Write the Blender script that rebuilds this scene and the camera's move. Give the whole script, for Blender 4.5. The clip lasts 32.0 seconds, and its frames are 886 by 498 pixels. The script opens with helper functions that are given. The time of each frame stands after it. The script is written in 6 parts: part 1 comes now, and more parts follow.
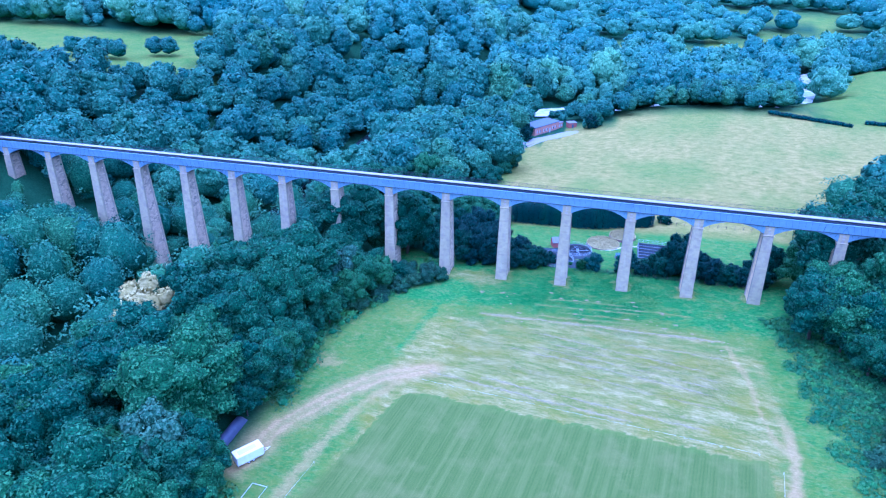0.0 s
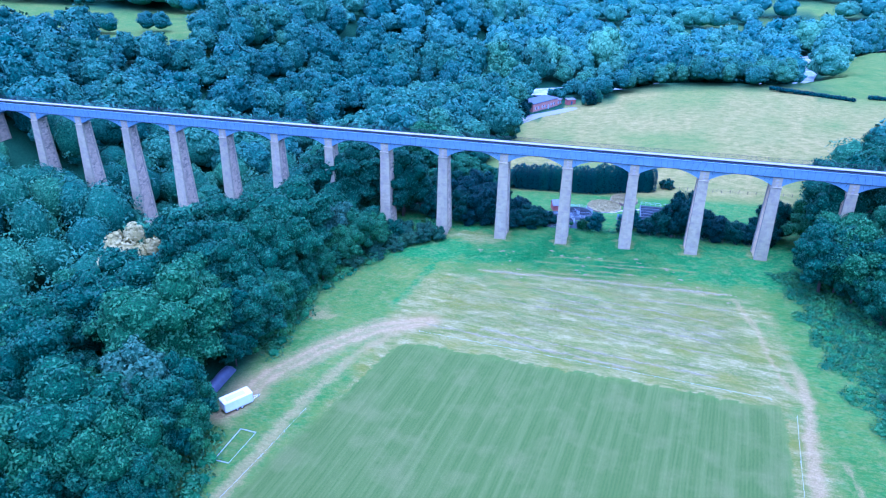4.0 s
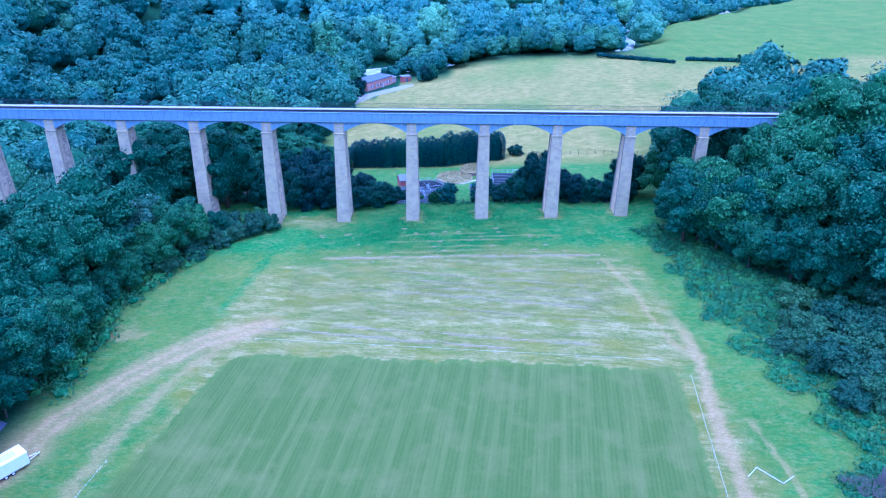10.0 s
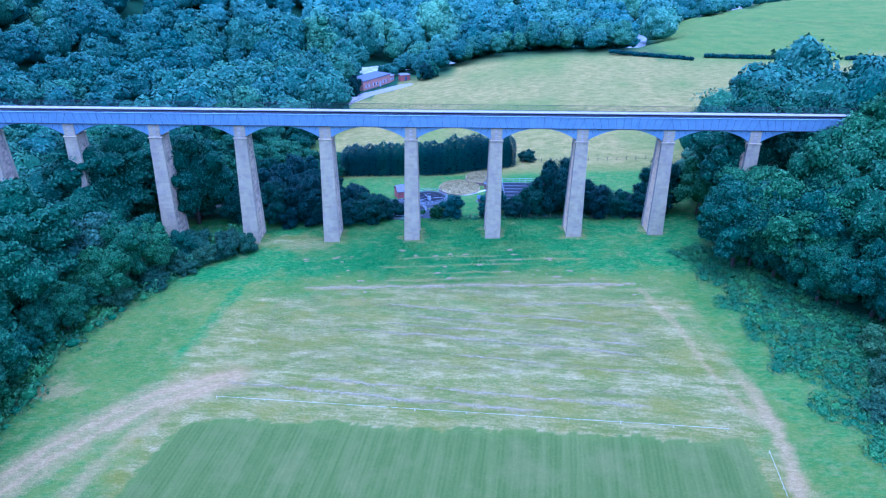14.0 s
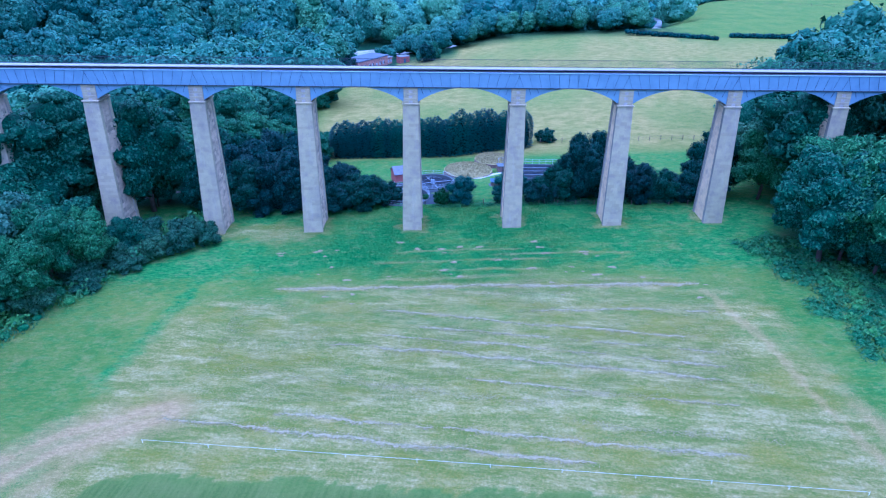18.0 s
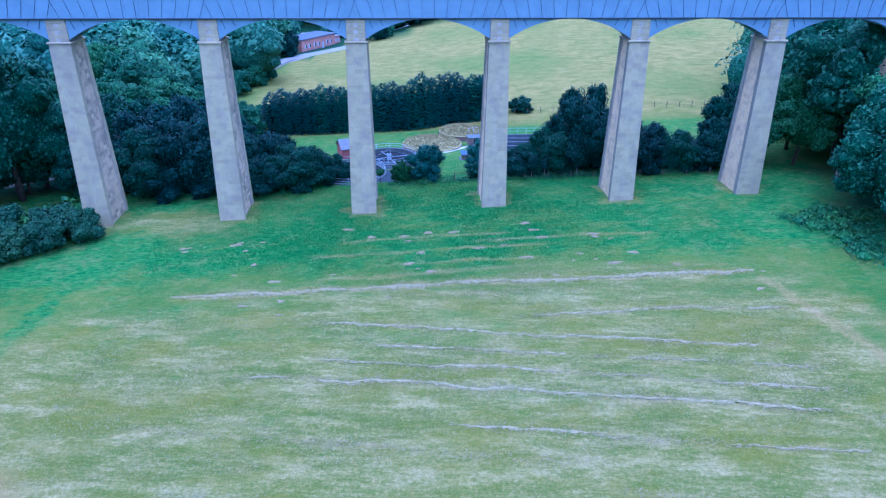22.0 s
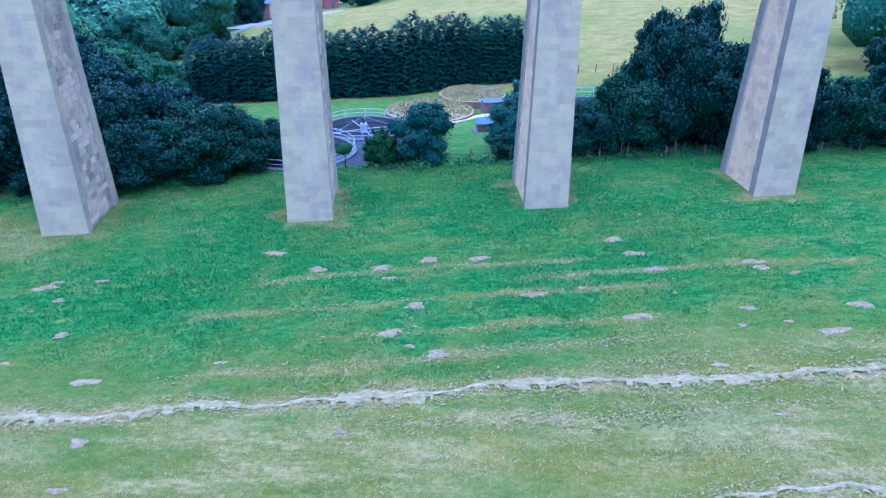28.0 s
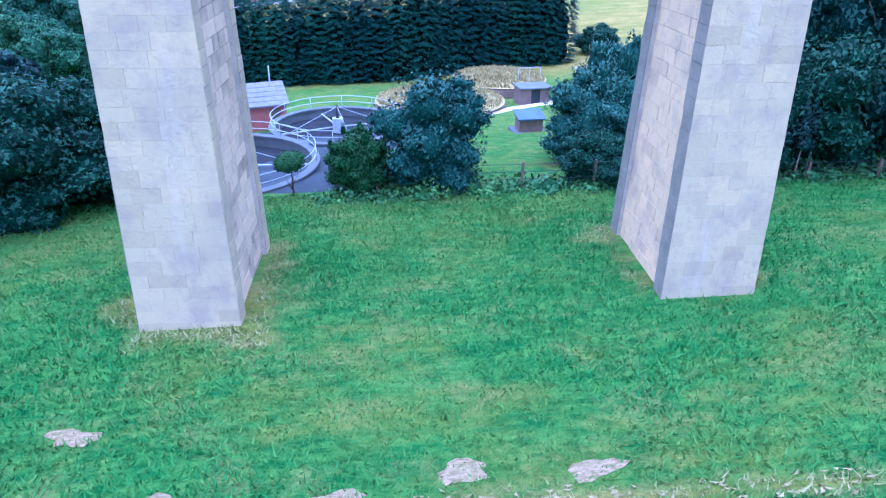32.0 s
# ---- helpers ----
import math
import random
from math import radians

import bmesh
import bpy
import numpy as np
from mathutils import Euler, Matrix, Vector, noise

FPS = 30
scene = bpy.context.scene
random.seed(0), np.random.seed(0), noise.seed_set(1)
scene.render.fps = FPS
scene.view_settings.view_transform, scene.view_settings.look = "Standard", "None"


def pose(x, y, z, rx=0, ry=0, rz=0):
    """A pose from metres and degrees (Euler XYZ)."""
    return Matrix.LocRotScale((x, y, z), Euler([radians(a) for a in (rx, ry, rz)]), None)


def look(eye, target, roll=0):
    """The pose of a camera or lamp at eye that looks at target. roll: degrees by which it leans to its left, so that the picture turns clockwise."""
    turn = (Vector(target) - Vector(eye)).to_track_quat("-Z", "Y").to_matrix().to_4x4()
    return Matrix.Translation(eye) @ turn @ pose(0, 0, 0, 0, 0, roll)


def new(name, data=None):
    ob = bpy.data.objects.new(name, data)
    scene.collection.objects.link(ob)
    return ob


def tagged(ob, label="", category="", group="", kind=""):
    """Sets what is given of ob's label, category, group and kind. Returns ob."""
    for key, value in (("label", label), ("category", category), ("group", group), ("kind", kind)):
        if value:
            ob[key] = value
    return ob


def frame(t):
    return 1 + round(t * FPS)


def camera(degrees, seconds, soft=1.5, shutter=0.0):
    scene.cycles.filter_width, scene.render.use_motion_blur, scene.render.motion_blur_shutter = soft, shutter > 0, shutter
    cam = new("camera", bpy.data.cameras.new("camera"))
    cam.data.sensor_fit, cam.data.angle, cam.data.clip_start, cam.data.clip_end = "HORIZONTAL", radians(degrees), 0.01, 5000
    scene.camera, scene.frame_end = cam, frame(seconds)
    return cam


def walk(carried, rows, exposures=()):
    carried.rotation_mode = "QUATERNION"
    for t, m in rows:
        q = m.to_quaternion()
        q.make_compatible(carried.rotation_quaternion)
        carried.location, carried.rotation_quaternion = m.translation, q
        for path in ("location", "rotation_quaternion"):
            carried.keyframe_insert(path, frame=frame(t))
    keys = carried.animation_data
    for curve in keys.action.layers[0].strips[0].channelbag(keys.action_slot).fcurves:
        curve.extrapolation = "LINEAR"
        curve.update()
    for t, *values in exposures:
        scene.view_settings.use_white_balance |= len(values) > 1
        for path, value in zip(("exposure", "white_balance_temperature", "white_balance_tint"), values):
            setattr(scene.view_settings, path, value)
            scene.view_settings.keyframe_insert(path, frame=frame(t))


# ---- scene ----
cam = camera(66.87, 32.0, soft=1.2)
METRES, EYE, TILT, LEAN, TURN = 175.028, 88.682, -3.35, 1.595, 14.232
ROWS = [
    (0.0, 0.0, 0.0, 0.0, 0.81, -22.83, -1.92),
    (0.5, 0.0003, 0.0004, -0.0089, 0.8, -22.82, -1.94),
    (1.0, 0.0006, 0.0008, -0.0178, 0.81, -22.81, -1.95),
    (1.5, 0.0007, 0.0012, -0.0267, 0.81, -22.8, -1.96),
    (2.0, 0.0008, 0.0015, -0.0355, 0.8, -22.8, -1.97),
    (2.5, 0.0009, 0.0021, -0.0445, 0.8, -22.8, -1.98),
    (4.5, 0.0023, 0.004, -0.0785, 0.21, -22.78, -1.96),
    (5.0, 0.0027, 0.0045, -0.0849, -2.5, -22.68, -1.78),
    (5.5, 0.0029, 0.0049, -0.0911, -5.18, -22.67, -1.6),
    (6.0, 0.0029, 0.0083, -0.097, -7.39, -22.62, -1.51),
    (6.5, 0.0037, 0.015, -0.1026, -8.95, -22.58, -1.42),
    (7.0, 0.0047, 0.0251, -0.1079, -10.23, -22.54, -1.38),
    (7.5, 0.0063, 0.0378, -0.1131, -11.24, -22.62, -1.33),
    (8.0, 0.0081, 0.0505, -0.1179, -12.0, -22.65, -1.3),
    (8.5, 0.0105, 0.0647, -0.1229, -12.69, -22.66, -1.26),
    (9.0, 0.013, 0.079, -0.1275, -13.17, -22.68, -1.22),
    (9.5, 0.0156, 0.0936, -0.1314, -13.42, -22.72, -1.22),
    (10.0, 0.0186, 0.1086, -0.135, -13.49, -22.73, -1.2),
    (10.5, 0.0215, 0.1239, -0.141, -13.51, -22.7, -1.21),
    (11.0, 0.0244, 0.1391, -0.1424, -13.52, -22.75, -1.2),
    (11.5, 0.0275, 0.1545, -0.1413, -13.52, -22.75, -1.19),
    (12.0, 0.0306, 0.1711, -0.1403, -13.52, -22.76, -1.19),
    (12.5, 0.0337, 0.1868, -0.1398, -13.53, -22.75, -1.17),
    (13.0, 0.0368, 0.2026, -0.1435, -13.55, -22.73, -1.16),
    (13.5, 0.04, 0.2188, -0.1512, -13.56, -22.71, -1.17),
    (14.0, 0.0433, 0.235, -0.1592, -13.57, -22.7, -1.17),
    (14.5, 0.0463, 0.2514, -0.1672, -13.6, -22.68, -1.16),
    (16.5, 0.0584, 0.3166, -0.1988, -13.65, -22.68, -1.16),
    (17.0, 0.0616, 0.3324, -0.207, -13.67, -22.65, -1.14),
    (17.5, 0.0647, 0.3484, -0.215, -13.67, -22.66, -1.13),
    (18.0, 0.0679, 0.3641, -0.2229, -13.65, -22.66, -1.14),
    (18.5, 0.0712, 0.3798, -0.2308, -13.84, -22.67, -1.1),
    (19.0, 0.0743, 0.3956, -0.2387, -14.06, -22.67, -1.11),
    (19.5, 0.0778, 0.4128, -0.2471, -14.4, -22.69, -1.07),
    (20.0, 0.0814, 0.4288, -0.2549, -15.04, -22.68, -1.01),
    (20.5, 0.0851, 0.4448, -0.263, -15.78, -22.66, -0.96),
    (21.0, 0.0891, 0.4604, -0.2714, -16.58, -22.59, -0.91),
    (21.5, 0.0931, 0.4762, -0.2796, -17.16, -22.56, -0.88),
    (22.0, 0.0973, 0.492, -0.2876, -17.59, -22.55, -0.84),
    (22.5, 0.1015, 0.5078, -0.2954, -17.94, -22.57, -0.85),
    (23.0, 0.1059, 0.5237, -0.3034, -18.07, -22.57, -0.85),
    (23.5, 0.1099, 0.5386, -0.3108, -18.2, -22.56, -0.87),
    (24.0, 0.1143, 0.5547, -0.3188, -18.32, -22.58, -0.86),
    (24.5, 0.1189, 0.571, -0.3267, -18.38, -22.61, -0.86),
    (25.0, 0.1235, 0.587, -0.332, -18.37, -22.66, -0.86),
    (25.5, 0.1282, 0.6034, -0.3316, -18.35, -22.76, -0.88),
    (27.5, 0.1482, 0.6727, -0.347, -18.32, -23.11, -0.87),
    (28.0, 0.1529, 0.69, -0.3553, -18.34, -23.03, -0.89),
    (28.5, 0.1576, 0.7076, -0.3635, -18.34, -23.0, -0.92),
    (29.0, 0.1622, 0.725, -0.3702, -18.35, -23.01, -0.93),
    (29.5, 0.1668, 0.7418, -0.3716, -18.32, -23.05, -0.98),
    (30.0, 0.1714, 0.7585, -0.3708, -18.33, -23.07, -0.98),
    (30.5, 0.1761, 0.7753, -0.3701, -18.32, -23.08, -1.01),
    (31.0, 0.1809, 0.792, -0.3735, -18.31, -22.99, -0.99),
    (31.5, 0.1857, 0.8083, -0.3806, -18.31, -22.95, -0.95),
    (32.0, 0.1906, 0.8258, -0.3887, -18.36, -22.96, -0.99),
]
walk(cam, [(t, pose(10.604, -164.354, EYE, TILT, LEAN, TURN) @ pose(METRES * x, METRES * y, METRES * z, 90 + pitch, roll, yaw)) for t, x, y, z, yaw, pitch, roll in ROWS],
     [(0.0, 1.36, 3620, 36), (9.0, 1.26, 3590, 35), (19.0, 1.02, 3650, 31), (25.0, 1.02, 3760, 28), (28.0, 1.28, 3880, 28), (32.0, 1.75, 4060, 34)])

# ---- world, sun and exposure ----
world = bpy.data.worlds.new("evening_sky")
world.use_nodes = True
scene.world = world
wn = world.node_tree
sky = wn.nodes.new("ShaderNodeTexSky")
sky.sky_type, sky.sun_disc = "NISHITA", False
SUN_EL, SUN_AZ = radians(84), radians(200)
sky.sun_elevation, sky.sun_rotation = SUN_EL, SUN_AZ
sky.air_density, sky.dust_density, sky.ozone_density = 1.0, 6.0, 1.0
wn.links.new(sky.outputs[0], wn.nodes["Background"].inputs[0])
wn.nodes["Background"].inputs[1].default_value = 0.08
sun = new("sun", bpy.data.lights.new("sun", "SUN"))
sun.data.energy, sun.data.angle, sun.data.color = 2.4, radians(140), (1.0, 0.93, 0.86)
sun.matrix_world = look((60 * math.sin(SUN_AZ), 60 * math.cos(SUN_AZ), 60 * math.tan(SUN_EL)), (0, 0, 0))

# ---- materials ----


class Mat:
    """A small builder of node materials."""

    def __init__(self, name):
        self.m = bpy.data.materials.new(name)
        self.m.use_nodes = True
        self.t = self.m.node_tree
        self.b = self.t.nodes["Principled BSDF"]
        self.c = None

    def n(self, kind, **kw):
        node = self.t.nodes.new(kind)
        for k, v in kw.items():
            node.inputs[k.replace("_", " ")].default_value = v
        return node

    def l(self, a, b):
        self.t.links.new(a, b)

    def coords(self):
        if not self.c:
            self.c = self.t.nodes.new("ShaderNodeNewGeometry").outputs["Position"]
        return self.c

    def local(self):
        return self.t.nodes.new("ShaderNodeTexCoord").outputs["Object"]

    def noise(self, scale, detail=4.0, rough=0.6, stretch=None, local=False, turn=0.0):
        n = self.n("ShaderNodeTexNoise", Scale=scale, Detail=detail, Roughness=rough)
        src = self.local() if local else self.coords()
        if turn:
            rt = self.n("ShaderNodeMapping", Rotation=(0, 0, radians(turn)))
            self.l(src, rt.inputs[0])
            src = rt.outputs[0]
        if stretch:
            mp = self.n("ShaderNodeMapping", Scale=stretch)
            self.l(src, mp.inputs[0])
            src = mp.outputs[0]
        self.l(src, n.inputs["Vector"])
        return n.outputs["Fac"]

    def ramp(self, src, *stops):
        r = self.t.nodes.new("ShaderNodeValToRGB")
        e = r.color_ramp.elements
        for i, (p, c) in enumerate(stops):
            if i > 1:
                e.new(p)
            e[i].position, e[i].color = p, (*c, 1) if len(c) == 3 else c
        self.l(src, r.inputs[0])
        return r.outputs[0]

    def grey(self, src, a, b, lo=0.0, hi=1.0):
        r = self.n("ShaderNodeMapRange")
        for k, v in ((1, a), (2, b), (3, lo), (4, hi)):
            r.inputs[k].default_value = v
        self.l(src, r.inputs[0])
        return r.outputs[0]

    def mix(self, fac, a, b, how="MIX"):
        m = self.t.nodes.new("ShaderNodeMix")
        m.data_type, m.blend_type = "RGBA", how
        for s, v in ((0, fac), (6, a), (7, b)):
            if isinstance(v, (int, float)):
                m.inputs[s].default_value = v
            elif isinstance(v, tuple):
                m.inputs[s].default_value = (*v, 1)
            else:
                self.l(v, m.inputs[s])
        return m.outputs[2]

    def attr(self, name):
        a = self.t.nodes.new("ShaderNodeAttribute")
        a.attribute_name = name
        s = self.t.nodes.new("ShaderNodeSeparateColor")
        self.l(a.outputs["Color"], s.inputs[0])
        return s.outputs

    def rand(self):
        return self.t.nodes.new("ShaderNodeObjectInfo").outputs["Random"]

    def island(self):
        return self.t.nodes.new("ShaderNodeNewGeometry").outputs["Random Per Island"]

    def done(self, color, rough=0.8, bump=None, strength=0.3, dist=0.02, metal=0.0, spec=0.3):
        if isinstance(color, tuple):
            self.b.inputs["Base Color"].default_value = (*color, 1)
        else:
            self.l(color, self.b.inputs["Base Color"])
        if isinstance(rough, (int, float)):
            self.b.inputs["Roughness"].default_value = rough
        else:
            self.l(rough, self.b.inputs["Roughness"])
        self.b.inputs["Metallic"].default_value = metal
        self.b.inputs["Specular IOR Level"].default_value = spec
        if bump is not None:
            bn = self.n("ShaderNodeBump", Strength=strength, Distance=dist)
            self.l(bump, bn.inputs["Height"])
            self.l(bn.outputs[0], self.b.inputs["Normal"])
        return self.m


def plain(name, c, rough=0.7, vary=0.25, scale=3.0, metal=0.0, spec=0.3):
    """A paint or raw surface with mottling at two scales."""
    k = Mat(name)
    a = k.ramp(k.noise(scale, 5), (0.3, tuple(v * (1 - vary) for v in c)), (0.7, tuple(min(1, v * (1 + vary)) for v in c)))
    d = k.mix(k.grey(k.noise(scale * 9, 3), 0.35, 0.75, 0, 0.5), a, tuple(v * (1 - vary) for v in c))
    return k.done(d, rough, k.noise(scale * 12, 3), 0.25, 0.01, metal, spec)


SHADED_MASS = {}


def leafy(name, dark, light, scale=0.35, tone="", grain=3.0, deep=0.3, tinted=True):
    """Foliage: tint per plant, per leaf clump and over the crown; with it goes a mottled leaf mass for the inside of
    the crown, with shade painted into its gaps.
    """
    for mass in (False, True):
        k = Mat(name + ("_mass" if mass else ""))
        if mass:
            # deep darkens the mottles: painted shade in the gaps between leaves
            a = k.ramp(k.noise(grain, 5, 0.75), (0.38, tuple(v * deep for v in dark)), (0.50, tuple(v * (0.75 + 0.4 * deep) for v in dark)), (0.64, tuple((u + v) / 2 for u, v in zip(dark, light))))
        else:
            a = k.mix(k.grey(k.island(), 0.0, 1.0, 0.1, 0.9), dark, light)
        tint = k.ramp(k.attr(tone)[0] if tone else k.rand(), (0.0, (0.62, 0.76, 0.86)), (0.4, (0.90, 0.94, 1.0)), (0.75, (1.12, 1.10, 0.95)), (1.0, (1.55, 1.40, 0.98)))
        b = k.mix(1.0, a, tint, "MULTIPLY") if tinted else a
        c = k.mix(k.grey(k.noise(scale, 3), 0.38, 0.68, 0.0, 0.5), b, k.mix(1.0, b, (1.6, 1.5, 1.25), "MULTIPLY"))
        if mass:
            SHADED_MASS[name] = k.done(c, 0.85, k.noise(grain * 0.8, 4, 0.7), 0.9, 0.6 / grain, spec=0.08)
        else:
            m = k.done(c, 0.65, spec=0.25)
    return m


def shaded_core(name, c):
    """The inside of a crown: a very dark mottled green, with the inner shade painted into its colour."""
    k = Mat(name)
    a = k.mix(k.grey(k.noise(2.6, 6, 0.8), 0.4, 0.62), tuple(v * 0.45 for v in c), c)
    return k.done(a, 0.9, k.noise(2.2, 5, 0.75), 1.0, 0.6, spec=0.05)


LEAF = leafy("broadleaf_foliage", (0.0150, 0.058, 0.029), (0.0470, 0.144, 0.061), grain=3.4)
LEAF_PALE = leafy("pale_foliage", (0.040, 0.105, 0.060), (0.080, 0.160, 0.090))
LEAF_GOLD = leafy("golden_foliage", (0.255, 0.235, 0.080), (0.36, 0.33, 0.125), deep=0.85, tinted=False)
LEAF_CON = leafy("conifer_foliage", (0.0026, 0.021, 0.017), (0.0130, 0.086, 0.060), 0.8, grain=7.0)
LEAF_WISP = leafy("willow_foliage", (0.0170, 0.066, 0.046), (0.0420, 0.126, 0.084), 0.8, grain=8.0)
LEAF_THICK = leafy("thicket_foliage", (0.0200, 0.062, 0.029), (0.0520, 0.124, 0.052), 0.3, grain=4.0, deep=0.3)
LEAF_GREEN = leafy("fresh_green_foliage", (0.008, 0.044, 0.010), (0.026, 0.098, 0.022), 0.8, grain=9.0)
LEAF_HEDGE = leafy("bush_foliage", (0.0026, 0.017, 0.014), (0.0120, 0.066, 0.047), 0.8, grain=7.0)
# slope and far leaves painted paler and bluer to stand in for distance haze
LEAF_HILL_HAZE = leafy("hazy_slope_foliage", (0.0310, 0.096, 0.064), (0.0700, 0.178, 0.112), 0.05, tone="tone", grain=1.4, deep=0.3)
LEAF_FAR_HAZE = leafy("hazy_far_foliage", (0.0580, 0.155, 0.112), (0.1050, 0.240, 0.172), 0.04, tone="tone", grain=0.9, deep=0.45)
SCRUB = leafy("scrub_foliage", (0.036, 0.118, 0.036), (0.074, 0.190, 0.058), 0.5, tone="tone", deep=0.7)
# near-black green core: painted shade behind sapling and cypress leaves
CORE_SHADE = shaded_core("crown_core_shade", (0.006, 0.017, 0.013))
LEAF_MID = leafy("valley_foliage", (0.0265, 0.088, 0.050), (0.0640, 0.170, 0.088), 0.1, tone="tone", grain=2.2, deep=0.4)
LEAF_SPIKE = leafy("purple_flower_spikes", (0.085, 0.095, 0.085), (0.19, 0.165, 0.175), 1.5)
BARK = plain("bark", (0.09, 0.075, 0.06), 0.9, 0.35, 2.0)

# ---- terrain ----
RIVER = [(340, 545, -6.0), (215, 435, -6.2), (131, 346, -6.6), (111, 276, -7.4), (92, 262, -8.4), (22, 254, -11.8), (-34, 228, -13.2), (-80, 214, -13.4), (-110, 160, -13.7), (-110, 60, -14.2), (-110, 0, -14.4), (-118, -70, -14.6), (-150, -160, -15), (-230, -300, -15)]


def sstep(a, b, v):
    u = np.clip((v - a) / (b - a), 0, 1)
    return u * u * (3 - 2 * u)


def river_at(x, y):
    """Distance to the river's middle, its level there, and 1 on its far bank."""
    best, lev, side = np.full(np.shape(x), 1e9), np.zeros(np.shape(x)), np.zeros(np.shape(x))
    for (ax, ay, az), (bx, by, bz) in zip(RIVER, RIVER[1:]):
        dx, dy = bx - ax, by - ay
        u = np.clip(((x - ax) * dx + (y - ay) * dy) / (dx * dx + dy * dy), 0, 1)
        d = np.hypot(x - ax - u * dx, y - ay - u * dy)
        near = d < best
        best, lev = np.where(near, d, best), np.where(near, az + u * (bz - az), lev)
        side = np.where(near, (dx * (y - ay) - dy * (x - ax)) < 0, side)
    return best, lev, side


def height(x, y):
    x, y = np.asarray(x, float), np.asarray(y, float)
    d, lev, far = river_at(x, y)
    near_land = 0.036 * np.clip(x, -70, 60) + 1.4 * sstep(110, 190, y) * sstep(60, 110, x)
    near_land = near_land + 12 * sstep(62, 130, x) * np.exp(-((y + 20) / 90) ** 2)
    near_land = near_land + 8 * sstep(200, 420, x) * sstep(100, 300, y)
    near_land = near_land - 3.15 * sstep(3, 40, y) - 0.047 * np.maximum(0, y - 38) * (1 - sstep(-30, 62, x)) * (1 - sstep(180, 260, y))
    hill = 34 * sstep(14, 95, d) * sstep(20, 110, -x - 20) + 6 * sstep(120, 420, d) * sstep(100, 300, -x)
    far_land = -11.5 + hill + 6 * sstep(60, 260, d)
    land = np.where(far > 0.5, far_land, near_land)
    z = lev - 1.5 + (land - lev + 1.5) * sstep(6.5, 34, d)
    r = np.hypot(x, y)
    z = z + 60 * sstep(800, 2200, r) + 70 * sstep(1800, 4200, r)
    # the embankment that carries the canal away from the valley
    bank = sstep(78, 108, x) * (1 - sstep(3.0, 22, np.abs(y + 0.3)))
    z = z + bank * np.maximum(0, 23.5 - z)
    return z


def ground_z(x, y):
    return float(height(x, y))


def mesh_of(name, verts, faces, mats, smooth=False):
    me = bpy.data.meshes.new(name)
    me.from_pydata([tuple(v) for v in verts], [], faces)
    for m in mats if isinstance(mats, (list, tuple)) else [mats]:
        me.materials.append(m)
    if smooth:
        me.polygons.foreach_set("use_smooth", [True] * len(me.polygons))
    me.update()
    return me


def part(name, data, parent, label="", kind=""):
    """A mesh as one part under a thing."""
    ob = new(name, data)
    ob.parent = parent
    return tagged(ob, label, kind=kind)


def thing(name, label, category, m=None, group="", kind=""):
    ob = new(name)
    ob.empty_display_size = 0.3
    if m is not None:
        ob.matrix_basis = m
    return tagged(ob, label, category, group, kind)


def box(name, lo, hi, mat, bevel=0.0):
    """A box between two corners, with worn edges where bevel is set."""
    bm = bmesh.new()
    bmesh.ops.create_cube(bm, size=1)
    for v in bm.verts:
        v.co = Vector([lo[i] + (v.co[i] + 0.5) * (hi[i] - lo[i]) for i in range(3)])
    if bevel:
        bmesh.ops.bevel(bm, geom=bm.edges[:], offset=bevel, segments=1, affect="EDGES")
    me = bpy.data.meshes.new(name)
    bm.to_mesh(me)
    bm.free()
    me.materials.append(mat)
    return me


def tube(name, pts, r, mat, sides=6, closed=False):
    """A round bar along a line of points; r may be a list."""
    pts = [Vector(p) for p in pts]
    rs = r if isinstance(r, (list, tuple)) else [r] * len(pts)
    vs, fs, n = [], [], len(pts)
    for i, p in enumerate(pts):
        a, b = (pts[i - 1] if i or closed else p), (pts[(i + 1) % n] if i < n - 1 or closed else p)
        t = (b - a).normalized()
        u = t.cross(Vector((0, 0, 1)) if abs(t.z) < 0.9 else Vector((1, 0, 0))).normalized()
        w = t.cross(u)
        for k in range(sides):
            g = 2 * math.pi * k / sides
            vs.append(p + rs[i] * (math.cos(g) * u + math.sin(g) * w))
    for i in range(n if closed else n - 1):
        for k in range(sides):
            k2, j = (k + 1) % sides, (i + 1) % n
            fs.append((i * sides + k, i * sides + k2, j * sides + k2, j * sides + k))
    if not closed:
        fs += [tuple(range(sides))[::-1], tuple(range((n - 1) * sides, n * sides))]
    return mesh_of(name, vs, fs, mat, True)

# ---- ground ----


def lines(fine_lo, fine_hi, step, lo, hi, grow=1.12, cap=160):
    """Grid lines: even in the middle, wider and wider outwards."""
    mid = list(np.arange(fine_lo, fine_hi + step / 2, step))
    up, s = [], step
    while (up[-1] if up else mid[-1]) < hi:
        s = min(s * grow, cap)
        up.append((up[-1] if up else mid[-1]) + s)
    dn, s = [], step
    while (dn[-1] if dn else mid[0]) > lo:
        s = min(s * grow, cap)
        dn.append((dn[-1] if dn else mid[0]) - s)
    return np.array(dn[::-1] + mid + up)


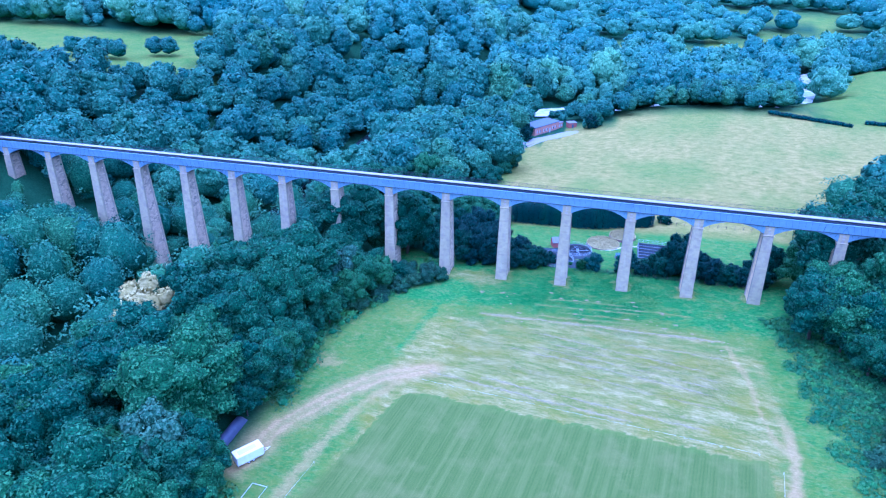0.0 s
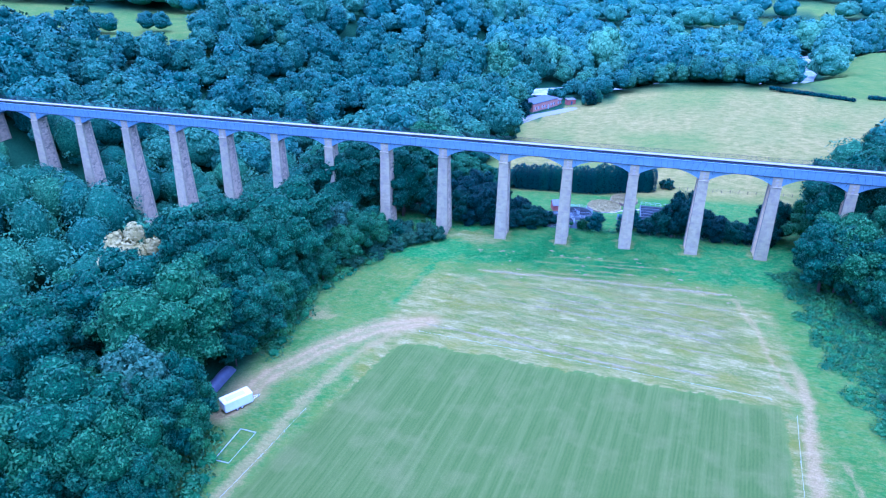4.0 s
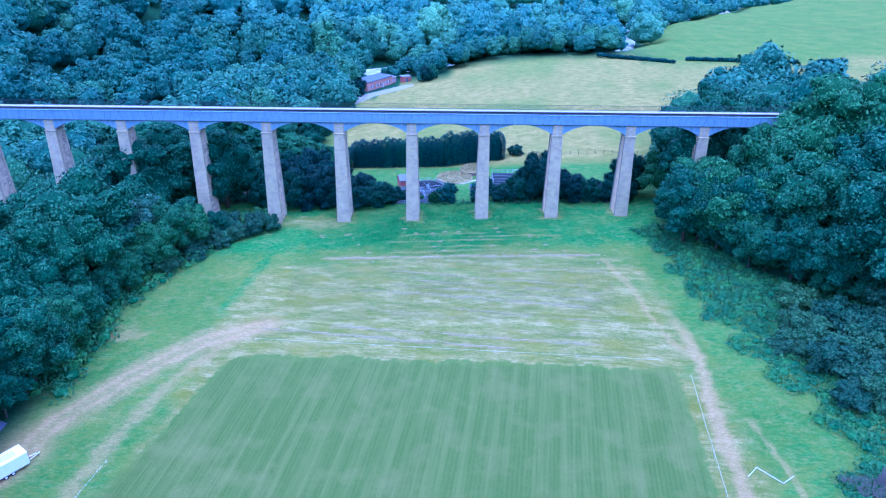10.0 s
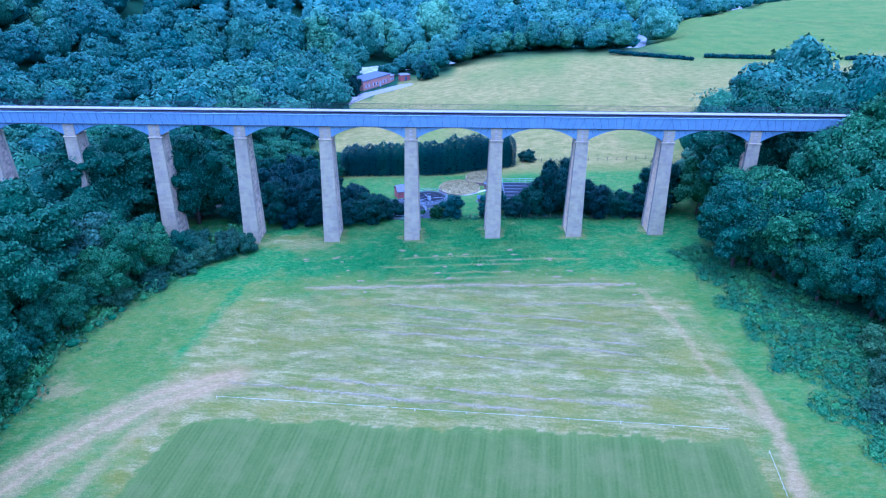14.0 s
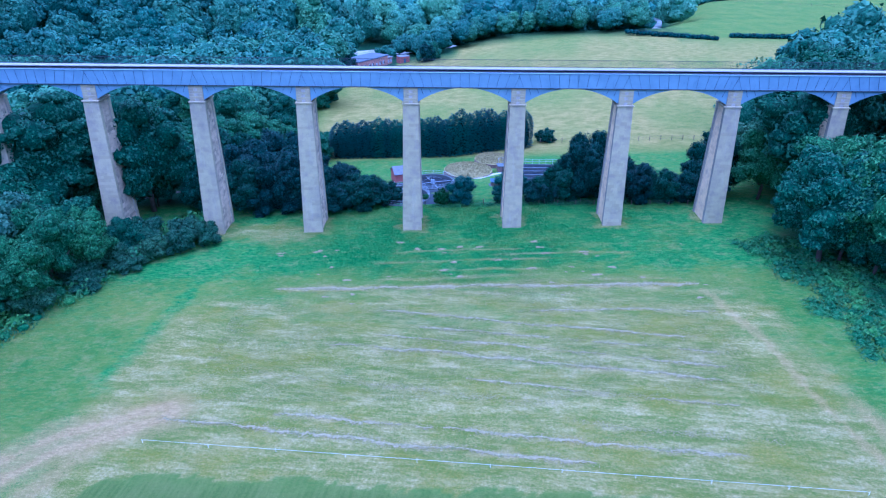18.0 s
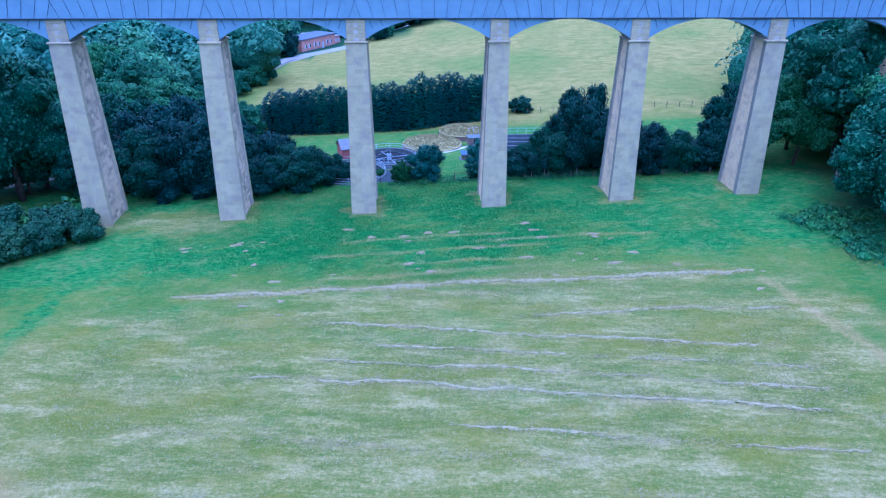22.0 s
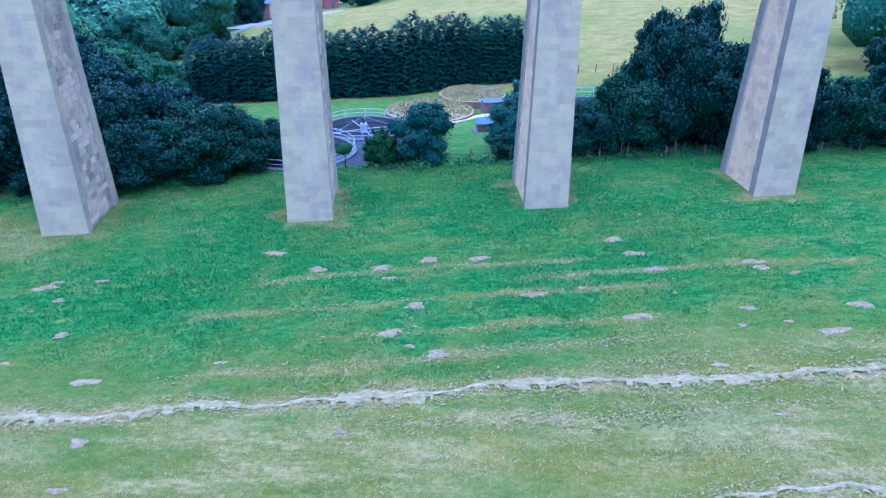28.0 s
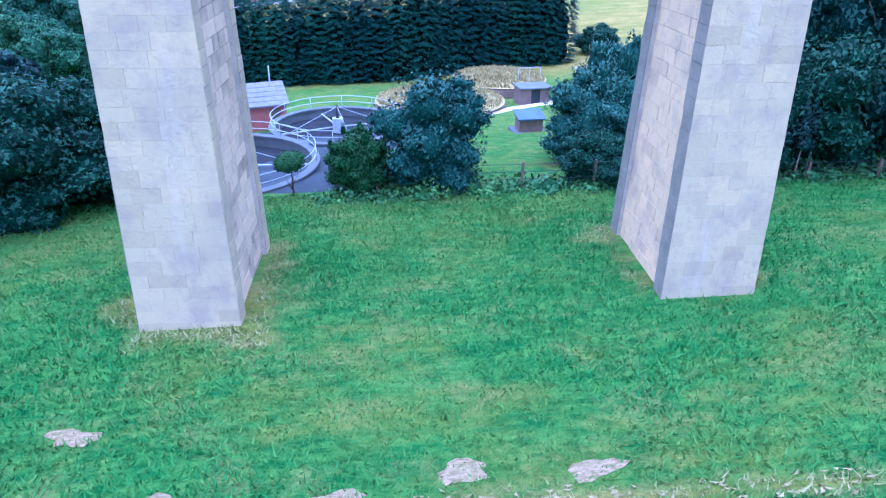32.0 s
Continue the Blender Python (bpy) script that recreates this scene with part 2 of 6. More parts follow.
def vnoise(x, y, seed):
    """Smooth value noise on the plane, 0 to 1."""
    xi, yi = np.floor(x), np.floor(y)

    def h(a, b):
        v = np.sin(a * 127.1 + b * 311.7 + seed * 74.7) * 43758.5453
        return v - np.floor(v)
    u, v = x - xi, y - yi
    u, v = u * u * (3 - 2 * u), v * v * (3 - 2 * v)
    return (h(xi, yi) * (1 - u) + h(xi + 1, yi) * u) * (1 - v) + (h(xi, yi + 1) * (1 - u) + h(xi + 1, yi + 1) * u) * v


def fnoise(x, y, seed):
    return 0.5 * vnoise(x, y, seed) + 0.3 * vnoise(2.1 * x, 2.1 * y, seed + 1) + 0.2 * vnoise(4.3 * x, 4.3 * y, seed + 2)


def near_line(x, y, pts):
    best = np.full(np.shape(x), 1e9)
    for (ax, ay), (bx, by) in zip(pts, pts[1:]):
        dx, dy = bx - ax, by - ay
        u = np.clip(((x - ax) * dx + (y - ay) * dy) / (dx * dx + dy * dy), 0, 1)
        best = np.minimum(best, np.hypot(x - ax - u * dx, y - ay - u * dy))
    return best


WINDROWS = [  # cut hay left in rows: x, y of start, middle and end, width, strength
    (-18, -21.9, 10, -21.8, 40, -22.6, 0.60, 1.0), (5, -23.7, 13, -24.1, 24, -24.2, 0.40, 0.65), (15, -28.8, 26, -28.5, 40, -29.6, 0.42, 0.85), (-3, -27.7, 13, -31.0, 36, -35.5, 0.50, 0.85), (1, -31.6, 16, -34.3, 38, -38.6, 0.42, 0.75),
    (-3, -33.5, 14, -36.4, 38, -41.5, 0.50, 0.8), (-9, -35.2, 5, -37.3, 36, -43.6, 0.55, 0.95), (-18, -40.2, -4, -43.0, 18, -47.2, 0.50, 0.65), (8, -42.3, 20, -44.9, 36, -47.9, 0.50, 0.75),
    (-12, -47.9, 5, -50.4, 34, -55.0, 0.60, 0.85), (-24, -48.0, -10, -50.6, 20, -55.6, 0.60, 0.95), (18, -49.6, 26, -51.2, 38, -53.2, 0.50, 0.7), (-5, -19.7, 7, -19.4, 20, -18.9, 0.30, 0.6), (1, -17.3, 9, -17.0, 20, -17.3, 0.22, 0.5),
    (-6, -14.6, 6, -14.2, 22, -14.0, 0.20, 0.5), (-3, -11.2, 8, -10.6, 18, -10.8, 0.20, 0.48), (12, -12.6, 22, -12.2, 34, -12.6, 0.22, 0.5), (14, -20.6, 26, -20.4, 38, -20.8, 0.26, 0.55)]

STRIP = [(-28.0, -12), (-29.1, -17.5), (-30.4, -27.5), (-31.4, -34.8), (-32.7, -43)]  # a band of uncut clover


def row_y(row, x):
    """The middle line of a windrow."""
    ax, ay, mx, my, bx, by = row[:6]
    return np.interp(x, [ax, mx, bx], [ay, my, by])


def far_edge(x):
    return np.interp(x, [-34, -13, 16, 47, 86, 117, 180, 260], [138, 186, 202, 211, 209, 189, 190, 215])


def open_land(x, y):
    """1 on the far fields between the woods."""
    d, _, far = river_at(x, y)
    big = (1 - far) * sstep(185, 200, y) * sstep(80, 110, x - 0.05 * y) * sstep(14, 18, d)
    mid = far * (1 - sstep(38, 43, near_line(x, y, [(24, 438), (75, 430), (126, 482), (204, 566)]) + 12 * (vnoise(x * 0.03, y * 0.03, 8) - 0.5))) * sstep(15, 20, d)
    mid = np.maximum(mid, far * (1 - sstep(9, 13, near_line(x, y, [(60, 366), (70, 410)]))))
    mid = np.maximum(mid, far * (1 - sstep(6, 8, near_line(x, y, [(-60, 276), (-40, 284), (-27, 292)]))))
    mid = np.maximum(mid, far * (1 - sstep(8, 11, near_line(x, y, [(-26, 398), (4, 428)]))))
    top = 1 - sstep(40, 46, near_line(x, y, [(-380, 130), (-300, 150), (-246, 160), (-232, 120), (-262, 96), (-360, 84)]))
    off = sstep(0.74, 0.76, vnoise(x * 0.006, y * 0.006, 5)) * sstep(560, 620, np.hypot(x, y))
    return np.clip(np.maximum(np.maximum(big, mid), np.maximum(top, off)), 0, 1)


def zones(x, y):
    """Straw, mown turf, bare earth; then pasture, wood floor, lush clover."""
    n1, n2 = fnoise(x * 0.11, y * 0.11, 3), fnoise(x * 0.45, y * 0.6, 9)
    wob = (n1 - 0.5) * 7
    near = (1 - sstep(8, 13, y)) * sstep(-56, -49, x) * (1 - sstep(-1, 9, x + wob * 0.4 - np.interp(y, [-110, -84, -70, -50, -36, -9, 0], [70, 68, 65, 61, 57, 52.5, 58])))
    top = -19.5 - 1.8 * np.abs(x - 14) / 30
    hay = (1 - sstep(top - 9, top + 5, y + wob)) * sstep(-36, -24, x + wob) * (1 - sstep(41, 52, x + wob * 0.7))
    hay = hay * (0.46 + 0.45 * sstep(-22, -50, y + wob)) * (0.35 + 1.1 * n2) * (0.66 + 0.95 * vnoise(x * 0.10, y * 0.75 + x * 0.06, 43))
    hay = hay + 0.30 * sstep(-8, -24, x + wob) * sstep(-29, -41, y + wob) * (1 - sstep(26, 36, -x)) * (0.4 + n2)
    hay = np.minimum(hay * 1.2, 0.60)
    for ax, ay, mx, my, bx, by, w, s in WINDROWS:
        uy = np.interp(x, [ax, mx, bx], [ay, my, by])
        ends = sstep(ax - 2, ax + 3, x) * (1 - sstep(bx - 3, bx + 2, x))
        hay = np.maximum(hay, (0.30 + 0.48 * s) * ends * (1 - sstep(w * 0.3, w * 2.6, np.abs(y - uy + 1.1 * (n2 - 0.5)))) * (0.45 + 0.8 * vnoise(x * 0.5, y * 0.9, 41)))
    # the mown pitch
    left, right, far = -26.4 - 0.26 * (-55 - y), 44.1 - 0.10 * (-61 - y), -55.4 - 0.083 * (x + 26.4)
    mown = sstep(-1.6, 1.6, x - left + (n2 - 0.5) * 1.5) * sstep(-1.4, 1.4, right - x + (n2 - 0.5) * 1.5) * sstep(-2.0, 2.4, far - y + (n2 - 0.5) * 2.4)
    corner = np.hypot(x - left - 4, y - far + 4)
    mown = mown * np.where((x < left + 4) & (y > far - 4), 1 - sstep(3.5, 4.5, corner), 1)
    # worn tracks
    d1 = near_line(x, y, [(-50, -84), (-47.5, -72), (-41, -61), (-33, -52), (-24, -47.5)])
    d2 = near_line(x, y, [(-41, -112), (-39.4, -92), (-37.5, -76), (-33.5, -61), (-28, -51)])
    d3 = near_line(x, y, [(42.5, -112), (44.6, -90), (46.4, -70), (48.2, -60), (48.4, -52), (47.0, -44), (46, -30)])
    d4 = near_line(x, y, [(47.8, -60), (45, -53), (44, -46), (43, -36), (40, -24)])
    earth = np.maximum(np.maximum(0.8 * (1 - sstep(0.3, 1.5, np.abs(d1 - 1.2) + (n2 - 0.5) * 1.6)), 0.60 * (1 - sstep(1.2, 6.0, d1 + (n2 - 0.5) * 3))), 0.55 * (1 - sstep(0.2, 2.6, d2 + (n2 - 0.5) * 2)))
    earth = np.maximum(earth, 0.72 * (1 - sstep(0.4, 1.9, d3 + (n2 - 0.5) * 1.6)) * (0.35 + 0.65 * (1 - sstep(-58, -40, y))))
    earth = np.maximum(earth, 0.5 * (1 - sstep(0.3, 1.0, d4 + (n2 - 0.5) * 1.5)))
    d5 = near_line(x, y, [(50.6, -74), (51.4, -80), (51.8, -87)])
    earth = np.maximum(earth, 0.5 * (1 - sstep(0.2, 0.9, d5 + (n2 - 0.5) * 1.2)))
    earth = np.maximum(earth, 0.5 * (1 - sstep(1.0, 4.5, np.hypot((x + 49) * 0.6, y + 50) + (n2 - 0.5) * 5)))
    mud = 0.7 - 0.7 * sstep(1, 7.5, np.hypot((x + 50) * 0.9, (y + 78) * 0.7))
    earth = np.maximum(earth, mud)
    foot = np.full(np.shape(x), 9.0)
    for i in range(-3, 4):
        foot = np.minimum(foot, np.hypot(np.maximum(np.abs(x - 16.15 * i) - 1.9, 0), np.maximum(np.abs(y + 0.4) - 2.9, 0)))
    hay = np.maximum(hay, 0.45 * (1 - sstep(0.1, 1.4, foot + (n2 - 0.4) * 3.0)))
    hay = np.maximum(hay, 0.5 * (1 - sstep(2.5, 7, np.hypot((x + 24) * 0.6, (y + 3) * 1.3) + (n2 - 0.5) * 5)))
    hay = np.where(mown > 0.5, 0.18 * n1, hay) * near
    earth = earth * (1 - mown)
    # far land
    past = sstep(44, 47, y) * (1 - sstep(245, 262, y)) * sstep(-34, -24, x + 0.02 * y) * (1 - sstep(0, 3, y - far_edge(x))) * (0.6 + 0.6 * n1)
    past = past * (1 - 0.55 * sstep(0.50, 0.70, fnoise(x * 0.028, y * 0.028, 77))) * (0.15 + 0.85 * sstep(2.5, 7, np.hypot((x - 26) * 0.6, y - 112) + (n2 - 0.5) * 3))
    past = past + 0.4 * (1 - sstep(2, 9, near_line(x, y, [(60, 95), (90, 118), (125, 140), (190, 170)])))
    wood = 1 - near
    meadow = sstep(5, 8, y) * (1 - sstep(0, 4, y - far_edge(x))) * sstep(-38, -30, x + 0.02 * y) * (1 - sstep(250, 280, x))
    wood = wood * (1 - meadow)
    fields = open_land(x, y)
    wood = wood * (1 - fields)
    lush = (1 - hay) * near * sstep(-25, -12, y + wob) * (0.62 + 0.7 * sstep(0.35, 0.65, fnoise(x * 0.16, y * 0.2, 61)))
    lush = np.maximum(lush, 0.55 * sstep(5, 8, y) * (1 - sstep(43, 46, y)) * sstep(-30, -24, x) * (1 - sstep(64, 70, x)))
    side = sstep(-56, -48, x) * (1 - sstep(-31, -22, x + wob)) * sstep(-62, -34, y)
    lush = np.maximum(lush, side * near * (1 - hay) * (0.05 + 0.6 * n1))
    lush = np.maximum(lush, sstep(47, 52, x) * (1 - sstep(64, 72, x)) * sstep(-104, -92, y) * near * (1 - earth) * (0.05 + 0.6 * n1))
    strip = near_line(x, y, STRIP)
    lush = np.maximum(lush, 0.72 * near * (1 - sstep(0.4, 2.2, strip + (n2 - 0.5) * 1.6)))
    lush = np.maximum(lush, (0.18 + 0.2 * n1) * near * (1 - mown) * (1 - 0.6 * hay))
    return np.stack([hay, mown, earth], -1).clip(0, 1), np.stack([past, wood, lush], -1).clip(0, 1)


gx, gy = lines(-58, 66, 0.55, -4200, 4200), lines(-108, 12, 0.55, -1500, 4600)
GX, GY = np.meshgrid(gx, gy)
GZ = height(GX, GY) + 0.10 * (fnoise(GX * 0.3, GY * 0.3, 4) - 0.5)
nx, ny = len(gx), len(gy)
idx = np.arange(nx * ny).reshape(ny, nx)
faces = np.stack([idx[:-1, :-1], idx[:-1, 1:], idx[1:, 1:], idx[1:, :-1]], -1).reshape(-1, 4)
me = bpy.data.meshes.new("ground")
me.from_pydata(np.stack([GX, GY, GZ], -1).reshape(-1, 3).tolist(), [], faces.tolist())
me.polygons.foreach_set("use_smooth", [True] * len(me.polygons))
za, zb = zones(GX.reshape(-1), GY.reshape(-1))
for nm, z in (("cover", za), ("land", zb)):
    at = me.color_attributes.new(nm, "FLOAT_COLOR", "POINT")
    at.data.foreach_set("color", np.concatenate([z, np.ones((len(z), 1))], 1).astype(np.float32).reshape(-1))

k = Mat("meadow_ground")
hay_a, mown_a, earth_a = k.attr("cover")[:3]
past_a, wood_a, lush_a = k.attr("land")[:3]
tuft = k.noise(1.9, 7, 0.78, (0.6, 1.5, 1))
fine = k.noise(9.0, 5, 0.7)
broad = k.noise(0.09, 4, 0.6)
grass = k.mix(k.grey(broad, 0.35, 0.65), (0.062, 0.150, 0.022), (0.118, 0.178, 0.029))
grass = k.mix(k.grey(tuft, 0.48, 0.66, 0, 0.45), grass, (0.22, 0.225, 0.06))
lush = k.mix(k.grey(tuft, 0.40, 0.60), (0.019, 0.124, 0.027), (0.084, 0.232, 0.046))
lm = k.n("ShaderNodeMath")
lm.operation, lm.use_clamp = "MULTIPLY_ADD", True
k.l(lush_a, lm.inputs[0])
lm.inputs[1].default_value = 1.7
k.l(k.grey(k.noise(0.7, 6, 0.75, (0.7, 1.4, 1)), 0.35, 0.65, -0.85, 0.1), lm.inputs[2])
col = k.mix(lm.outputs[0], grass, lush)
dead = k.grey(k.noise(0.5, 8, 0.78, (0.85, 1.15, 1), turn=5), 0.50, 0.66, 0, 0.42)
col = k.mix(dead, col, k.mix(k.grey(fine, 0.35, 0.65), (0.20, 0.19, 0.06), (0.33, 0.29, 0.13)))
wave = k.n("ShaderNodeTexWave", Scale=0.55, Distortion=1.2, Detail=3.0)
wave.inputs["Detail Scale"].default_value = 1.5
mp = k.n("ShaderNodeMapping", Rotation=(0, 0, radians(8)))
k.l(k.coords(), mp.inputs[0])
k.l(mp.outputs[0], wave.inputs["Vector"])
stripe = k.noise(1.0, 4, 0.65, (0.9, 0.03, 1), turn=8)
turf = k.mix(k.grey(wave.outputs["Fac"], 0.2, 0.8, 0.0, 0.28), (0.080, 0.130, 0.025), (0.118, 0.160, 0.036))
turf = k.mix(k.grey(stripe, 0.45, 0.7, 0, 0.55), turf, (0.155, 0.190, 0.054))
turf = k.mix(k.grey(k.noise(0.16, 3), 0.5, 0.75, 0, 0.5), turf, (0.180, 0.192, 0.066))
col = k.mix(mown_a, col, turf)
swath = k.noise(1.0, 6, 0.74, (0.16, 0.58, 1), turn=8.5)
streak = k.noise(1.0, 8, 0.82, (0.55, 2.0, 1), turn=8.5)
clods = k.noise(3.4, 8, 0.88)
straw = k.ramp(k.mix(0.62, swath, k.mix(0.6, streak, clods)), (0.44, (0.088, 0.125, 0.012)), (0.495, (0.178, 0.182, 0.045)), (0.54, (0.31, 0.275, 0.115)), (0.61, (0.46, 0.39, 0.21)))
straw = k.mix(k.grey(fine, 0.45, 0.75, 0, 0.35), straw, (0.42, 0.355, 0.155))
straw = k.mix(k.grey(k.noise(0.14, 6, 0.7, (0.7, 1.5, 1), turn=8), 0.48, 0.62, 0, 0.6), straw, k.mix(k.grey(fine, 0.3, 0.7), (0.108, 0.120, 0.003), (0.22, 0.195, 0.015)))
straw = k.mix(k.grey(hay_a, 0.60, 0.95, 0, 0.45), straw, k.mix(k.grey(fine, 0.35, 0.65), (0.36, 0.30, 0.14), (0.49, 0.42, 0.22)))
hm = k.n("ShaderNodeMath")
hm.operation = "MULTIPLY_ADD"
k.l(hay_a, hm.inputs[0])
hm.inputs[1].default_value = 1.6
k.l(k.grey(k.noise(3.6, 7, 0.8), 0.28, 0.72, -0.6, 0.1), hm.inputs[2])
hm.use_clamp = True
col = k.mix(hm.outputs[0], col, straw)
dirt = k.mix(k.grey(tuft, 0.35, 0.65), (0.24, 0.180, 0.075), (0.40, 0.305, 0.140))
em = k.n("ShaderNodeMath")
em.operation, em.use_clamp = "MULTIPLY_ADD", True
k.l(earth_a, em.inputs[0])
em.inputs[1].default_value = 1.35
k.l(k.grey(fine, 0.32, 0.68, -0.6, 0.12), em.inputs[2])
col = k.mix(em.outputs[0], col, dirt)
pasture = k.mix(k.grey(k.noise(0.35, 7, 0.78, (0.8, 1.1, 1)), 0.38, 0.62), (0.150, 0.165, 0.034), (0.29, 0.250, 0.080))
col = k.mix(past_a, col, pasture)
# dark green wood floor, with the shade between trees painted into its colour
shaded_floor = k.mix(k.grey(tuft, 0.35, 0.7), (0.012, 0.044, 0.022), (0.034, 0.098, 0.044))
col = k.mix(wood_a, col, shaded_floor)
hgt = k.mix(0.5, tuft, fine)
speck = k.noise(5.0, 8, 0.85)
col = k.mix(k.grey(speck, 0.5, 0.72, 0, 0.55), col, k.mix(1.0, col, (1.7, 1.6, 1.5), "MULTIPLY"))
col = k.mix(k.grey(speck, 0.48, 0.28, 0, 0.6), col, k.mix(1.0, col, (0.55, 0.66, 0.58), "MULTIPLY"))
col = k.mix(1.0, col, (1.06, 1.0, 0.93), "MULTIPLY")
GROUND = k.done(col, 0.95, hgt, 0.9, 0.30, spec=0.1)
me.materials.append(GROUND)
ground = tagged(new("ground", me), "grassy valley meadow with mown pitch and cut hay", "ground", kind="structure")

# the river
WATER = Mat("river_water")
sx = WATER.n("ShaderNodeSeparateXYZ")
WATER.l(WATER.coords(), sx.inputs[0])
# sky reflections painted as pale base colour, dark where the trees would reflect
sky_glint = WATER.mix(WATER.grey(sx.outputs[0], -62, -52), (0.03, 0.04, 0.045), WATER.mix(WATER.grey(WATER.noise(0.25, 4), 0.4, 0.6), (0.40, 0.43, 0.42), (0.62, 0.64, 0.62)))
WATER = WATER.done(sky_glint, 0.06, WATER.noise(0.6, 4), 0.15, 0.05, spec=1.0)
pts = []
for (ax, ay, az), (bx, by, bz) in zip(RIVER, RIVER[1:]):
    for i in range(8):
        u = i / 8
        pts.append((ax + u * (bx - ax), ay + u * (by - ay), az + u * (bz - az)))
vs, fs = [], []
for i, p in enumerate(pts):
    a, b = Vector(pts[max(0, i - 1)]), Vector(pts[min(len(pts) - 1, i + 1)])
    nrm = Vector((-(b - a).y, (b - a).x, 0)).normalized()
    for s in (-8.2, 8.2):
        vs.append(Vector(p) + nrm * s)
    if i:
        fs.append((2 * i - 2, 2 * i - 1, 2 * i + 1, 2 * i))
tagged(new("water", mesh_of("water", vs, fs, WATER)), "dark river with bright sky reflections painted into its colour", "river", kind="structure")

# ---- the aqueduct ----
BAY, CAP_Z, DECK_Z, RIM_Z, YC = 16.15, 20.35, 22.95, 25.22, -0.2
FIRST, LAST = -12, 5
HALF_TOP, HALF_BASE = 1.16, 1.52

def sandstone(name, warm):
    """Weathered sandstone: tone per block, stains and pale streaks; warm is pinker, and painted paler in place of light
    on the flanks.
    """
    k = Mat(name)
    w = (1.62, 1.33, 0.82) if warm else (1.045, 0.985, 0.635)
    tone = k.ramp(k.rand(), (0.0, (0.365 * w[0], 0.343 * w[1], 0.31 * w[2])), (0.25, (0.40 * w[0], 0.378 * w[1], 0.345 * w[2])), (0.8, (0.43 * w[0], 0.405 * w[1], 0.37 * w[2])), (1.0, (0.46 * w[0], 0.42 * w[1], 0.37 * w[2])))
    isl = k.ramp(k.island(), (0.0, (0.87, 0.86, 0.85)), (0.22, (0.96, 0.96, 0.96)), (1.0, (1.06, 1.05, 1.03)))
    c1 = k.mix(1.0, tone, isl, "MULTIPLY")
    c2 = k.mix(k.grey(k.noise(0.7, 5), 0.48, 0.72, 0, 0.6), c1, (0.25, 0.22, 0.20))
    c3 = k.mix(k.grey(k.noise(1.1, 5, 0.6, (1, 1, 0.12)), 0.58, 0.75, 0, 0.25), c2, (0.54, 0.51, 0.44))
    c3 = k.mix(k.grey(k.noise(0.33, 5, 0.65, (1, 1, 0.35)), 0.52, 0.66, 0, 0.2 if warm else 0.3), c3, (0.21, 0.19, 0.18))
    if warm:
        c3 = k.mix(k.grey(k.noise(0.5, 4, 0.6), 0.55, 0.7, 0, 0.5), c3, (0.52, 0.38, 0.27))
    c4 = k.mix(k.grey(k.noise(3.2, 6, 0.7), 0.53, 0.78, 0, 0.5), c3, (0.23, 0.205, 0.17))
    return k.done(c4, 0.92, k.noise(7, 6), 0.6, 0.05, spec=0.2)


STONE, STONE_WARM = sandstone("sandstone_blocks", False), sandstone("lightened_flank_sandstone", True)
STONE_GREY = plain("grey_pilaster_stone", (0.24, 0.225, 0.17), 0.92, 0.25, 1.2)
MORTAR = plain("mortar", (0.44, 0.40, 0.33), 0.95, 0.25, 1.5)
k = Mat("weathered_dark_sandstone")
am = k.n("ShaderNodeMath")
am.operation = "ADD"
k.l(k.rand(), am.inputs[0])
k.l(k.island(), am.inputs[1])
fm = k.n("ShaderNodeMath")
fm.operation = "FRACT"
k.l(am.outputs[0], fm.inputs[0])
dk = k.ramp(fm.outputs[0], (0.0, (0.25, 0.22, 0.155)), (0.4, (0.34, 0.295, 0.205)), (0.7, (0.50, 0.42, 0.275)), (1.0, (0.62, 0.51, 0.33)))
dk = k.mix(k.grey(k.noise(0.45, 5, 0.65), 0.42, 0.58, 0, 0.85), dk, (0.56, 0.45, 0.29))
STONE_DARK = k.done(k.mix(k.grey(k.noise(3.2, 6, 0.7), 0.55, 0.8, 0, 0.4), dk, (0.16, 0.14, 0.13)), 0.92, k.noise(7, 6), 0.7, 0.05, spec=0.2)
k = Mat("blue_grey_ironwork")
ci = k.mix(k.grey(k.noise(0.5, 5), 0.35, 0.7), (0.185, 0.270, 0.345), (0.225, 0.320, 0.40))
ci = k.mix(k.grey(k.noise(2.2, 5, 0.6, (1, 1, 0.25)), 0.6, 0.75, 0, 0.5), ci, (0.09, 0.14, 0.20))
IRON = k.done(ci, 0.55, k.noise(14, 4), 0.2, 0.01, spec=0.4)
IRON_DARK = plain("dark_iron", (0.045, 0.05, 0.06), 0.6, 0.3, 2.0)
IRON_SEAM = plain("dark_blue_flange", (0.07, 0.10, 0.15), 0.6, 0.3, 2.0)
PATH = plain("towpath_stone", (0.33, 0.32, 0.30), 0.85, 0.15, 2.0)
CANAL = Mat("canal_water")
CANAL = CANAL.done((0.006, 0.008, 0.01), 0.12, CANAL.noise(1.5, 3), 0.1, 0.02)


def pier_half(z, base):
    """Half width, front and back of a pier at a height, for its batter."""
    u = (CAP_Z - z) / CAP_Z
    return HALF_TOP + (HALF_BASE - HALF_TOP) * u, 1.85 + 0.9 * u


